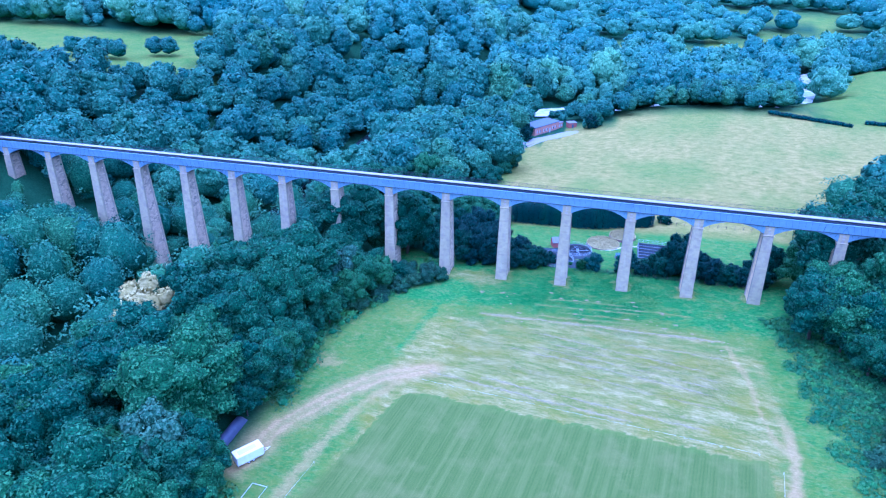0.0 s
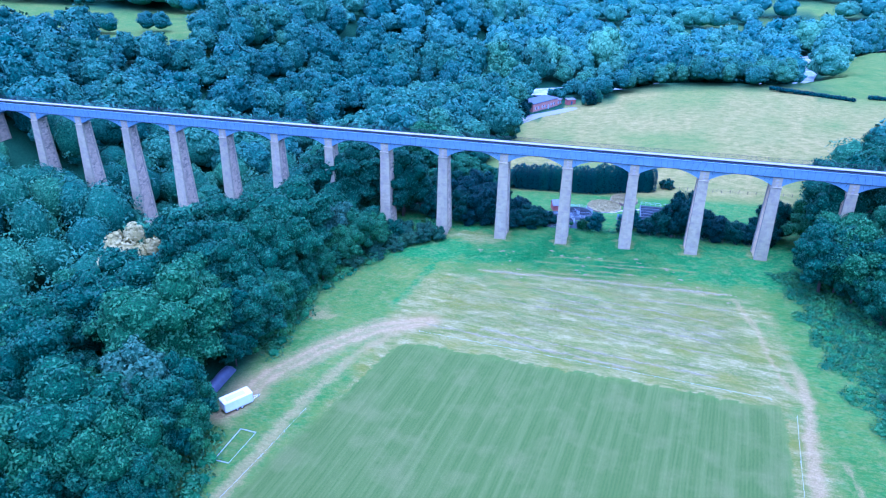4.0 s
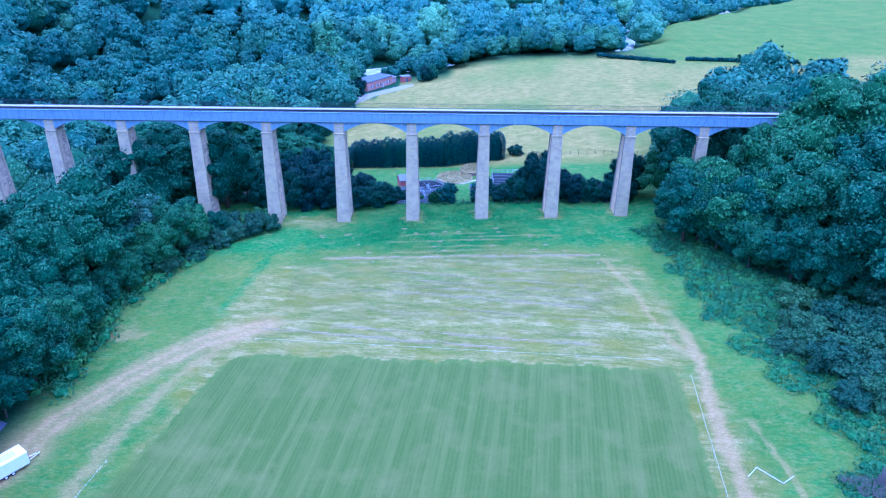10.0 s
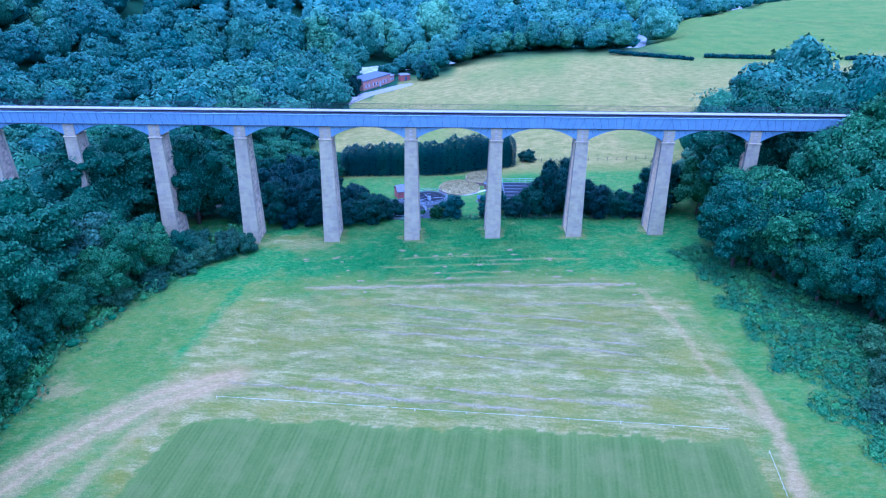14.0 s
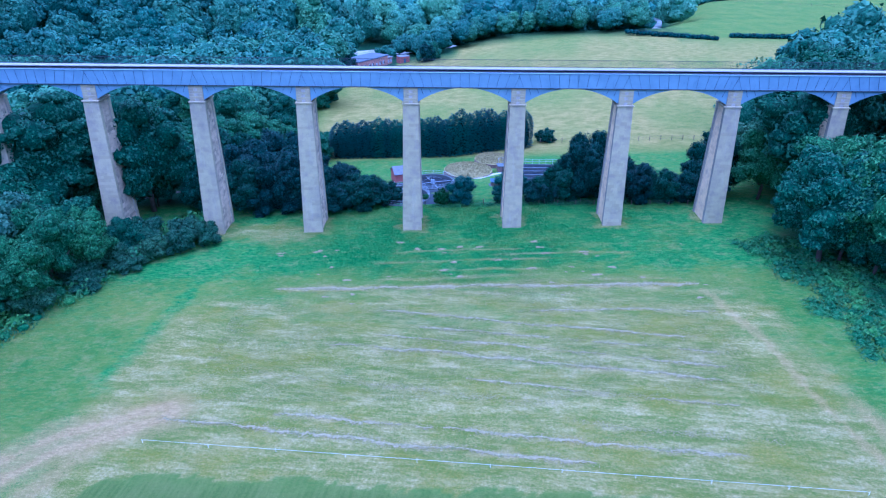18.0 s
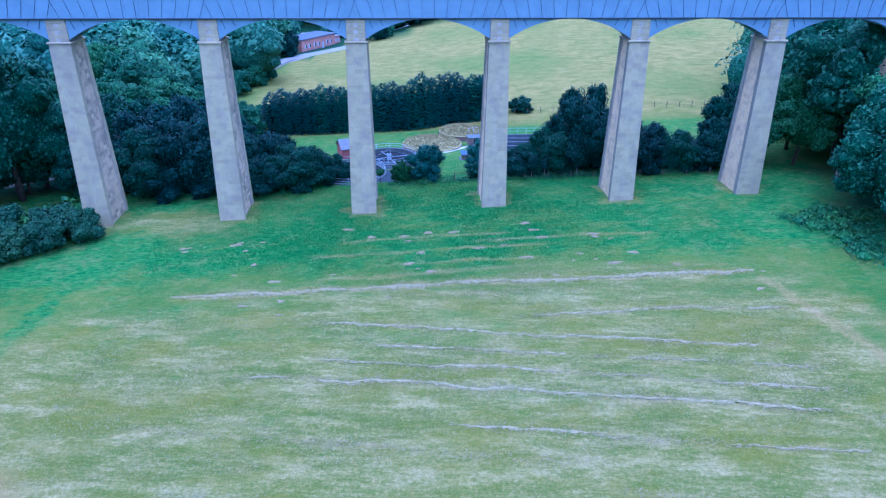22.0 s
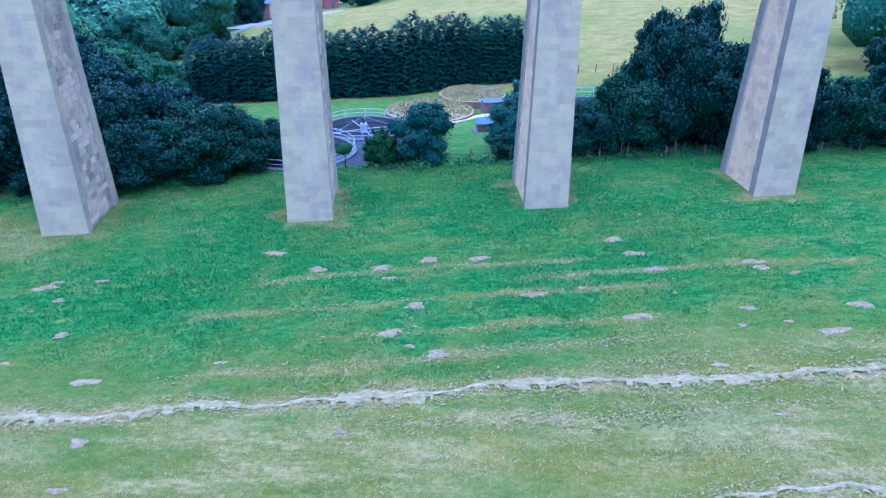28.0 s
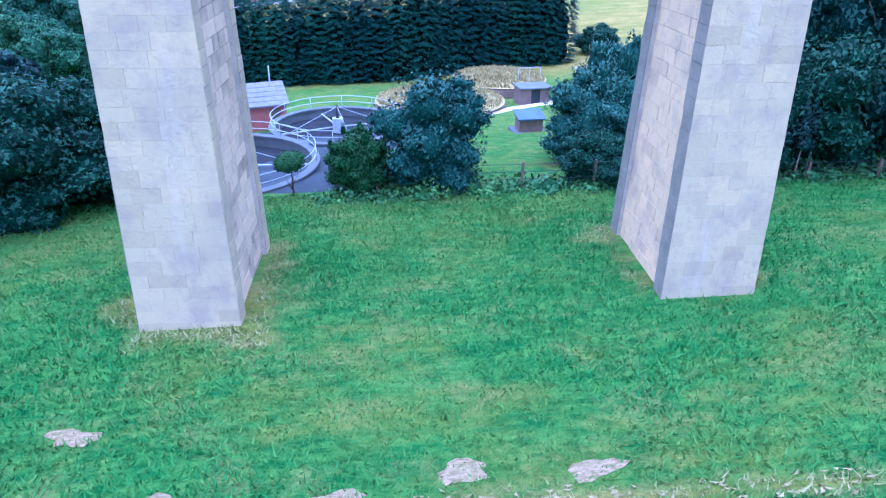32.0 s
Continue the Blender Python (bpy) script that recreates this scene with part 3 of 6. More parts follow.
def block(quad, normal, proud, inset):
    """A stone with chamfered edges on a face given by four corners."""
    q = [Vector(p) for p in quad]
    mid = sum(q, Vector()) / 4
    lo = [p + normal * 0.0 for p in q]
    hi = []
    for p in q:
        to = mid - p
        hi.append(p + normal * proud + to * (inset / max(to.length, 0.01)))
    v = lo + hi
    return v, [(4, 5, 6, 7), (0, 1, 5, 4), (1, 2, 6, 5), (2, 3, 7, 6), (3, 0, 4, 7)]


def pier_faces(z0, z1, base):
    """The visible faces of one course, as (corners at z0, corners at z1, normal): pilasters and recessed flanks."""
    (w0, d0), (w1, d1) = pier_half(z0, base), pier_half(z1, base)
    rec, pil = 0.17, 0.7
    out = []

    def wall(xa0, ya0, xb0, yb0, xa1, ya1, xb1, yb1, n):
        out.append(((xa0, ya0, z0), (xb0, yb0, z0), (xb1, yb1, z1), (xa1, ya1, z1), n))
    wall(-w0, -d0, w0, -d0, -w1, -d1, w1, -d1, Vector((0, -1, 0)))
    wall(w0, d0, -w0, d0, w1, d1, -w1, d1, Vector((0, 1, 0)))
    for s in (-1, 1):
        n = Vector((s, 0, 0))
        segs = [(-d0, -d0 + pil, -d1, -d1 + pil, 0), (-d0 + pil, d0 - pil, -d1 + pil, d1 - pil, rec), (d0 - pil, d0, d1 - pil, d1, 0)]
        for a0, b0, a1, b1, r in segs:
            if s > 0:
                wall(w0 - r, a0, w0 - r, b0, w1 - r, a1, w1 - r, b1, n)
            else:
                wall(-w0 + r, b0, -w0 + r, a0, -w1 + r, b1, -w1 + r, a1, n)
    return out


def core_mesh(base):
    """The solid of a pier behind its stones."""
    vs, fs = [], []
    rec, pil, sh = 0.17, 0.7, 0.02
    zs = [base, CAP_Z]
    for z in zs:
        w, d = pier_half(z, base)
        w, d = w - sh, d - sh
        ring = [(-w, -d), (w, -d), (w, -d + pil), (w - rec, -d + pil), (w - rec, d - pil), (w, d - pil), (w, d), (-w, d), (-w, d - pil), (-w + rec, d - pil), (-w + rec, -d + pil), (-w, -d + pil)]
        vs += [(x, y, z) for x, y in ring]
    for i in range(12):
        j = (i + 1) % 12
        fs.append((i, j, 12 + j, 12 + i))
    fs += [tuple(range(12, 24)), tuple(range(12))[::-1]]
    return mesh_of("core", vs, fs, MORTAR)


def build_pier(i):
    x0 = BAY * i
    base = ground_z(x0, -2.5) - 0.6
    top_bed = ground_z(x0, YC) < -3
    ob = thing("pier", "tall tapering sandstone block pier standing in " + ("the wooded valley" if top_bed or i > 3 else "green grass"), "pier", pose(x0, YC, 0), "aqueduct piers")
    part("core", core_mesh(base), ob)
    rng = random.Random(100 + i)
    joined_v, joined_f, singles, which = [], [], 0, []
    near = i in (-1, 0, 1, 2)
    z, course = base, 0
    while z < CAP_Z - 0.05:
        hgt = min(rng.choice((0.40, 0.45, 0.5)), CAP_Z - z)
        for q in pier_faces(z, z + hgt, base):
            a0, b0, b1, a1, n = [Vector(v) for v in q]
            ln = (b0 - a0).length
            cuts = [0.0]
            u = rng.uniform(0.35, 0.7) if course % 2 else rng.uniform(0.7, 1.05)
            while u < ln - 0.35:
                cuts.append(u / ln)
                u += rng.uniform(0.65, 1.15)
            cuts.append(1.0)
            for s, e in zip(cuts, cuts[1:]):
                g = 0.028 if n.x > 0.5 else 0.010 if n.x < -0.5 else 0.001
                quad = [a0.lerp(b0, s), a0.lerp(b0, e), a1.lerp(b1, e), a1.lerp(b1, s)]
                mid = sum(quad, Vector()) / 4
                quad = [p + (mid - p) * (g / max((mid - p).length, 0.02)) for p in quad]
                proud = rng.uniform(0.002, 0.008) if abs(n.y) > 0.5 else rng.uniform(0.004, 0.03)
                v, f = block([p - n * 0.02 for p in quad], n, proud + 0.02, 0.003)
                # stone by facing; -x panels are painted paler to stand in for side light
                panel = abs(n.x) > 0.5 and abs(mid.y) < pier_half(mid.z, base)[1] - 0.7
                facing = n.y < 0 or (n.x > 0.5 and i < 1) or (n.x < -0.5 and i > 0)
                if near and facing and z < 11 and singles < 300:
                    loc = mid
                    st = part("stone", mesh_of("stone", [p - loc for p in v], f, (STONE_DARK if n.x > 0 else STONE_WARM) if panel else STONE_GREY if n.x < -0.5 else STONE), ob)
                    st.location = loc
                    singles += 1
                else:
                    k0 = len(joined_v)
                    joined_v += v
                    joined_f += [tuple(k0 + t for t in ff) for ff in f]
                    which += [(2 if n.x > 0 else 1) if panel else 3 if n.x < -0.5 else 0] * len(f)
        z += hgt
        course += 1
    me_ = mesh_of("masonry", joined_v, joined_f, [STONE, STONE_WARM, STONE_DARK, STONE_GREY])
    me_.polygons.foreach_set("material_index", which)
    part("masonry", me_, ob, "coursed sandstone blocks", "stuff")
    w, d = HALF_TOP, 1.85
    # string course and the quoined block that carries the trough
    part("string_course", box("string_course", (-w - 0.16, -d - 0.16, CAP_Z), (w + 0.16, d + 0.16, CAP_Z + 0.22), STONE, 0.05), ob)
    cap = part("cap", box("cap", (-w + 0.16, -d + 0.16, CAP_Z + 0.22), (w - 0.16, d - 0.16, DECK_Z - 0.02), MORTAR), ob)
    zz, row = CAP_Z + 0.24, 0
    while zz < DECK_Z - 0.1:
        for s in (-1, 1):
            long_x = 0.98 if row % 2 else 0.78
            for y in (-d + 0.12, d - 0.12 - 0.7):
                xa, xb = (-w + 0.1, -w + 0.1 + long_x) if s < 0 else (w - 0.1 - long_x - (0.12 if row % 2 else 0), w - 0.1)
                part("quoin", box("quoin", (xa, y, zz), (xb, y + 0.7, zz + 0.35), STONE, 0.03), cap)
        zz += 0.385
        row += 1
    return ob


for i in range(FIRST, LAST + 1):
    build_pier(i)


def spandrel(y, thick, name):
    """One arched iron rib between two piers, about the bay's middle."""
    half, n = BAY / 2 - HALF_TOP + 0.08, 28
    rise, r0 = 2.15, 0
    R = (half * half + rise * rise) / (2 * rise)
    vs, fs = [], []
    for i in range(n + 1):
        x = -half + 2 * half * i / n
        zl = CAP_Z + 0.42 + math.sqrt(R * R - x * x) - (R - rise)
        for yy in (y, y + thick):
            vs += [(x, yy, zl), (x, yy, DECK_Z)]
    for i in range(n):
        a, b = 4 * i, 4 * i + 4
        fs += [(a, b, b + 1, a + 1), (a + 2, a + 3, b + 3, b + 2), (a, a + 2, b + 2, b), (a + 1, b + 1, b + 3, a + 3)]
    return mesh_of(name, vs, fs, IRON)


def seam(x, lean, y, z0, z1, w=0.02, deep=0.045):
    """A bolted flange on the trough's side, leaning like a voussoir joint."""
    vs = []
    for z, dx in ((z0, 0.0), (z1, lean)):
        for yy in (y - deep, y):
            vs += [(x + dx - w, yy, z), (x + dx + w, yy, z)]
    fs = [(0, 1, 5, 4), (0, 4, 6, 2), (1, 3, 7, 5), (4, 5, 7, 6), (0, 2, 3, 1)]
    return mesh_of("flange", vs, fs, IRON_SEAM)


rib_out, rib_in = spandrel(-1.62, 0.1, "outer_rib"), spandrel(-0.55, 0.12, "inner_rib")
FLANGES = []
for j in range(12):
    u = -1 + (2 * j + 1) / 12
    FLANGES.append(seam(u * BAY / 2, 0.85 * u if abs(u) > 0.1 else 0, -1.84, DECK_Z + 0.12, RIM_Z - 0.16))
SMALL = [seam(s * (BAY / 2 - 1.9 - 1.15 * j), s * 0.35, -1.63, CAP_Z + 1.55 + 0.3 * j, DECK_Z - 0.1, 0.035, 0.04) for s in (-1, 1) for j in range(2)]
for i in range(FIRST - 1, LAST + 1):
    ob = thing("arch_span", "blue-grey cast-iron arch span carrying the canal trough", "arch span", pose(BAY * (i + 0.5), YC, 0), "aqueduct arch spans")
    part("outer_rib", rib_out, ob)
    r = part("outer_rib", rib_out, ob)
    r.location.y = 3.14
    for dy in (0, 1.0):
        part("inner_rib", rib_in, ob).location.y = dy
    part("deck_plate", box("deck_plate", (-BAY / 2 + 0.004, -1.6, DECK_Z + 0.0), (BAY / 2 - 0.004, 1.6, DECK_Z + 0.1), IRON_DARK), ob)
    part("trough_side", box("trough_side", (-BAY / 2 + 0.004, -1.84, DECK_Z + 0.02), (BAY / 2 - 0.004, -1.74, RIM_Z - 0.1), IRON), ob)
    part("trough_side", box("trough_side", (-BAY / 2 + 0.004, 1.74, DECK_Z + 0.02), (BAY / 2 - 0.004, 1.84, RIM_Z - 0.1), IRON), ob)
    part("base_moulding", box("base_moulding", (-BAY / 2 + 0.004, -1.93, DECK_Z - 0.02), (BAY / 2 - 0.004, -1.845, DECK_Z + 0.1), IRON_DARK, 0.02), ob)
    part("rim", box("rim", (-BAY / 2 + 0.004, -1.94, RIM_Z - 0.1), (BAY / 2 - 0.004, -1.66, RIM_Z), IRON, 0.02), ob)
    for m in FLANGES:
        part("flange", m, ob)
    for m in SMALL:
        part("flange", m, ob)

x0, x1 = BAY * (FIRST - 1), BAY * (LAST + 1)
tagged(new("canal_water", box("canal_water", (x0, YC - 1.66, DECK_Z + 0.2), (x1, YC + 0.45, RIM_Z - 0.14), CANAL)), "still dark canal water in the iron trough", "canal water", kind="structure")
tow = thing("towpath", "pale stone towpath along the canal trough", "towpath", kind="structure")
for i in range(FIRST - 1, LAST + 1):
    part("slab", box("slab", (BAY * i + 0.01, YC + 0.46, RIM_Z - 0.05), (BAY * (i + 1) - 0.01, YC + 1.95, RIM_Z + 0.1), PATH, 0.03), tow)
for i in range(FIRST - 1, LAST + 1):
    rail = thing("railing", "thin dark iron towpath railing with upright bars", "railing", pose(BAY * (i + 0.5), YC + 1.86, RIM_Z + 0.1), "towpath railings")
    for z in (0.12, 1.12):
        part("rail", tube("rail", [(-BAY / 2, 0, z), (BAY / 2, 0, z)], 0.028, IRON_DARK, 5), rail)
    vs, fs = [], []
    for j in range(108):
        x = -BAY / 2 + BAY * (j + 0.5) / 108
        k0 = len(vs)
        vs += [(x - 0.012, -0.012, 0), (x + 0.012, -0.012, 0), (x, 0.014, 0), (x - 0.012, -0.012, 1.15), (x + 0.012, -0.012, 1.15), (x, 0.014, 1.15)]
        fs += [(k0, k0 + 1, k0 + 4, k0 + 3), (k0 + 1, k0 + 2, k0 + 5, k0 + 4), (k0 + 2, k0, k0 + 3, k0 + 5)]
    part("balustrade", mesh_of("balustrade", vs, fs, IRON_DARK), rail, kind="stuff")

# ---- trees ----


def leaf_cloud(lobes, count, leaf, rng, flat=0.45, fuzz=1.10, top=False):
    """Leaf clumps over a set of lobes (centre, radius, squash): small pointed leaves that face outwards, more on the lit tops."""
    vs, fs, ns = [], [], []
    area = np.array([l[1] ** 2 * (0.4 + 0.6 * l[2]) for l in lobes])
    share = (count * area / area.sum()).astype(int)
    cen = np.array([l[0] for l in lobes])
    rad = np.array([l[1] for l in lobes])
    sq = np.array([l[2] for l in lobes])
    for i, m in enumerate(share):
        d = rng.normal(size=(m, 3))
        d[:, 2] = d[:, 2] * 0.9 + 0.25
        if top:
            d[:, 2] = np.where(d[:, 2] < -0.15, -d[:, 2], d[:, 2])
        d /= np.linalg.norm(d, axis=1)[:, None]
        p = cen[i] + d * rad[i] * np.array([1, 1, sq[i]]) * rng.uniform(0.80, 1.0, (m, 1)) ** 0.8 * np.where(rng.random((m, 1)) < 0.4, rng.uniform(1.0, fuzz, (m, 1)), 1.03)
        keep = np.ones(m, bool)
        for j in range(len(lobes)):
            if j != i:
                q = (p - cen[j]) / (rad[j] * np.array([1, 1, sq[j]]))
                keep &= (q ** 2).sum(1) > 0.72
        p, d = p[keep], d[keep]
        nrm = d + rng.normal(size=d.shape) * flat
        nrm[:, 2] += 0.25
        nrm /= np.linalg.norm(nrm, axis=1)[:, None]
        t = np.cross(nrm, rng.normal(size=d.shape))
        t /= np.linalg.norm(t, axis=1)[:, None] + 1e-6
        b = np.cross(nrm, t)
        s = leaf * rng.uniform(0.6, 1.35, (len(p), 1))
        w = s * rng.uniform(0.42, 0.72, (len(p), 1))
        droop = nrm * s * 0.3
        k0 = len(vs)
        tri = np.stack([p + t * s - droop, p - t * s * 0.6 + b * w, p - t * s * 0.6 - b * w], 1).reshape(-1, 3)
        vs.extend(tri.tolist())
        fs.extend((k0 + 3 * j, k0 + 3 * j + 1, k0 + 3 * j + 2) for j in range(len(p)))
        soft = 0.62 * d + 0.33 * nrm + np.array([0, 0, 0.16])
        ns.extend(np.repeat(soft / np.linalg.norm(soft, axis=1)[:, None], 3, 0).tolist())
    return vs, fs, ns


def ball(sub):
    bm = bmesh.new()
    bmesh.ops.create_icosphere(bm, subdivisions=sub, radius=1)
    out = np.array([v.co for v in bm.verts]), np.array([[v.index for v in f.verts] for f in bm.faces])
    bm.free()
    return out


BALLS = [ball(1), ball(2)]


def cores(lobes, rng, shrink=0.86, fine=0.0):
    """The leaf mass inside every lobe; lobes under the radius fine are cut coarser."""
    vs, fs, ns, k0 = [], [], [], 0
    for c, r, sq in lobes:
        base, tri = BALLS[0 if r < fine else 1]
        j = shrink * rng.uniform(0.84, 1.08, (len(base), 1))
        vs.append(np.array(c) + base * j * r * np.array([1, 1, sq]))
        fs.append(tri + k0)
        n = 0.8 * base + np.array([0, 0, 0.15])
        ns.append(n / np.linalg.norm(n, axis=1)[:, None])
        k0 += len(base)
    return np.concatenate(vs).tolist(), [tuple(t) for t in np.concatenate(fs).tolist()], np.concatenate(ns).tolist()


def crown_mesh(name, lobes, count, leaf, mat, seed, flat=0.45, fuzz=1.12, inner=None, shrink=0.86):
    rng = np.random.default_rng(seed)
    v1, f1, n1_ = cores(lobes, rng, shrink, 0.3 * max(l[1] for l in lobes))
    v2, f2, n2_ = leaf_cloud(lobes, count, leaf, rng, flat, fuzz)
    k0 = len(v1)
    me_ = mesh_of(name, v1 + v2, f1 + [tuple(k0 + i for i in f) for f in f2], [mat, inner or SHADED_MASS[mat.name]])
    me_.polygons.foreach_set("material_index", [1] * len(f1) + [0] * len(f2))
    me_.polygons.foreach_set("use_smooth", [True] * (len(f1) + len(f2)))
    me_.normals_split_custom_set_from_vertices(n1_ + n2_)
    return me_


def bough_lobes(h, r, big, small, seed, low=0.05, body=0.72, bough=(0.27, 0.40)):
    """A round-headed tree: a body, boughs swelling out of it, and leaf clumps standing out of every bough."""
    rng = random.Random(seed)
    mid, tall = h * (1 + low) / 2, h * (1 - low) / 2
    out = [((0, 0, mid), r * body, tall / r)]
    for i in range(big):
        a, u = 2.4 * i + rng.uniform(-0.5, 0.5), -0.6 + 1.52 * (i + 0.5) / big
        f = math.sqrt(max(0.03, 1 - u * u)) * rng.uniform(0.58, 0.76)
        c = Vector((r * f * math.cos(a), r * f * math.sin(a), mid + tall * u * rng.uniform(0.66, 0.82)))
        b = r * rng.uniform(*bough)
        out.append((tuple(c), b, rng.uniform(0.75, 0.95)))
        away = Vector((math.cos(a) * (1 - abs(u)), math.sin(a) * (1 - abs(u)), u * 0.9 + 0.15)).normalized()
        for _ in range(small):
            d = (away + Vector((rng.gauss(0, 0.62), rng.gauss(0, 0.62), rng.gauss(0.1, 0.5)))).normalized()
            q = c + Vector((d.x, d.y, d.z * 0.85)) * b * rng.uniform(0.72, 0.95)
            out.append((tuple(q), b * rng.uniform(0.30, 0.52), rng.uniform(0.6, 0.85)))
    return out


def broad_lobes(h, r, n, seed, low=0.22, bump=0.36, sprays=0):
    """Lobes of a round-headed tree of height h and spread r: a full dome with swellings all over it and upright sprays."""
    rng = random.Random(seed)
    mid, tall = h * (1 + low) / 2, h * (1 - low) / 2
    out = [((0, 0, mid), r * (0.80 if bump > 0.255 else 0.9), tall / r)]
    for i in range(n):
        a, u = 2.4 * i + rng.uniform(-0.5, 0.5), -0.6 + 1.55 * (i + 0.5) / n
        f = math.sqrt(max(0.02, 1 - u * u)) * rng.uniform(0.60, 0.86)
        out.append(((r * f * math.cos(a), r * f * math.sin(a), mid + tall * u * rng.uniform(0.66, 0.86)), r * bump * rng.uniform(0.65, 1.25), rng.uniform(0.75, 1.0)))
    for i in range(sprays):
        a, f = 2.4 * i + rng.uniform(-0.6, 0.6), 0.85 * math.sqrt((i + 0.5) / sprays)
        z = mid + tall * math.sqrt(1 - f * f) * 0.92
        out.append(((r * f * math.cos(a), r * f * math.sin(a), z), r * rng.uniform(0.07, 0.13), rng.uniform(2.0, 4.0)))
    return out


def trunk_mesh(h, r, seed):
    """A tapered trunk with a few limbs."""
    rng = random.Random(seed)
    lines_ = [([(0, 0, -0.6), (0.03 * h * rng.uniform(-1, 1), 0.03 * h * rng.uniform(-1, 1), h * 0.35), (0.05 * h * rng.uniform(-1, 1), 0.05 * h * rng.uniform(-1, 1), h * 0.72)], [0.026 * h, 0.019 * h, 0.006 * h])]
    for i in range(4):
        a, z = 1.6 * i + rng.uniform(-0.5, 0.5), h * rng.uniform(0.2, 0.42)
        lines_.append(([(0, 0, z), (r * 0.35 * math.cos(a), r * 0.35 * math.sin(a), z + h * 0.12), (r * 0.7 * math.cos(a), r * 0.7 * math.sin(a), z + h * 0.26)], [0.011 * h, 0.008 * h, 0.003 * h]))
    vs, fs = [], []
    for pts_, rs in lines_:
        me_ = tube("limb", pts_, rs, BARK, 5)
        k0 = len(vs)
        vs += [tuple(v.co) for v in me_.vertices]
        fs += [tuple(k0 + i for i in p.vertices) for p in me_.polygons]
        bpy.data.meshes.remove(me_)
    return mesh_of("trunk", vs, fs, BARK, True)


def proto(name, label, lobes, count, leaf, mat, h, r, seed, flat=0.45, fuzz=1.12):
    """A first plant with its trunk and crown, kept far below the ground until it is copied."""
    return (name, label, trunk_mesh(h, r, seed), crown_mesh("crown", lobes, count, leaf, mat, seed, flat, fuzz))


def plant(p, x, y, s, turn, group, label="", sink=0.15, stretch=1.0):
    name, lab, tr, cr = p
    ob = thing(name, label or lab, "tree" if name == "tree" else name, Matrix.LocRotScale((x, y, ground_z(x, y) - sink), Euler((0, 0, turn)), (s, s, s * stretch)), group)
    part("trunk", tr, ob)
    part("crown", cr, ob)
    return ob


def raw(lobes, count, leaf, seed, shrink=0.9, flat=0.38, fine=0.0, top=True):
    """Arrays of a light crown, for woods joined into one mesh: points, triangles and how many of them are leaves."""
    rng = np.random.default_rng(seed)
    v, f, nv = leaf_cloud(lobes, count, leaf, rng, flat, 1.12, top)
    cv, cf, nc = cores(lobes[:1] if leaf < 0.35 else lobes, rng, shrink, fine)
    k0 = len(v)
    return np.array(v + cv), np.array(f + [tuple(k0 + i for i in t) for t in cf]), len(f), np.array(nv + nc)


def stand(x, y):
    """How pale a tree is: its own chance, and the stand that it grows in."""
    return min(1.0, max(0.0, 0.5 * rng.random() + 1.5 * (float(fnoise(np.array(x * 0.022), np.array(y * 0.022), 53)) - 0.5) + 0.25))


def joined(name, label, category, plants, protos, mat, inner=None):
    """Many plants as one mesh: plants are (x, y, scale, turn, stretch, which, tone)."""
    V, F, T, M, N, k0 = [], [], [], [], [], 0
    for x, y, s, a, st, w, tone_ in plants:
        v, f, leaves, nv = protos[w]
        ca, sa = math.cos(a) * s, math.sin(a) * s
        q = np.empty_like(v)
        q[:, 0], q[:, 1], q[:, 2] = x + ca * v[:, 0] - sa * v[:, 1], y + sa * v[:, 0] + ca * v[:, 1], ground_z(x, y) - 0.3 + v[:, 2] * s * st
        V.append(q), F.append(f + k0), T.append(np.full(len(v), tone_))
        N.append(np.stack([math.cos(a) * nv[:, 0] - math.sin(a) * nv[:, 1], math.sin(a) * nv[:, 0] + math.cos(a) * nv[:, 1], nv[:, 2]], 1))
        M.append((np.arange(len(f)) >= leaves).astype(np.int32))
        k0 += len(v)
    V, F, T, M = np.concatenate(V).astype(np.float32), np.concatenate(F).astype(np.int32), np.concatenate(T).astype(np.float32), np.concatenate(M)
    me_ = bpy.data.meshes.new(name)
    me_.vertices.add(len(V))
    me_.vertices.foreach_set("co", V.reshape(-1))
    me_.loops.add(F.size)
    me_.loops.foreach_set("vertex_index", F.reshape(-1))
    me_.polygons.add(len(F))
    me_.polygons.foreach_set("loop_start", np.arange(0, F.size, 3, dtype=np.int32))
    me_.polygons.foreach_set("material_index", M)
    me_.polygons.foreach_set("use_smooth", np.ones(len(F), bool))
    me_.update(calc_edges=True)
    me_.normals_split_custom_set_from_vertices(np.concatenate(N).astype(np.float32))
    at_ = me_.color_attributes.new("tone", "FLOAT_COLOR", "POINT")
    at_.data.foreach_set("color", np.stack([T, T, T, np.ones_like(T)], 1).reshape(-1))
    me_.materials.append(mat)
    me_.materials.append(inner or SHADED_MASS[mat.name])
    return tagged(new(name, me_), label, category, kind="stuff")


NEAR = [proto("tree", "dense dark green broadleaf tree in the valley wood", bough_lobes(16, 7.2, 17, 4, s), 7400, 0.225, LEAF, 16, 7.2, s, 0.5) for s in (1, 2, 3)]
NEAR.append(proto("tree", "tall narrow dark green broadleaf tree in the wood", bough_lobes(17, 5.2, 16, 4, 8), 6400, 0.22, LEAF, 17, 5.2, 8, 0.5))
PALE = proto("tree", "pale grey-green willow-like tree among darker trees", bough_lobes(13, 5.0, 14, 4, 21), 5500, 0.25, LEAF_PALE, 13, 5.0, 21, 0.6)
GOLD = proto("tree", "golden yellow flowering tree among dark trees", bough_lobes(12, 4.0, 12, 4, 33), 5000, 0.22, LEAF_GOLD, 12, 4.0, 33, 0.6)
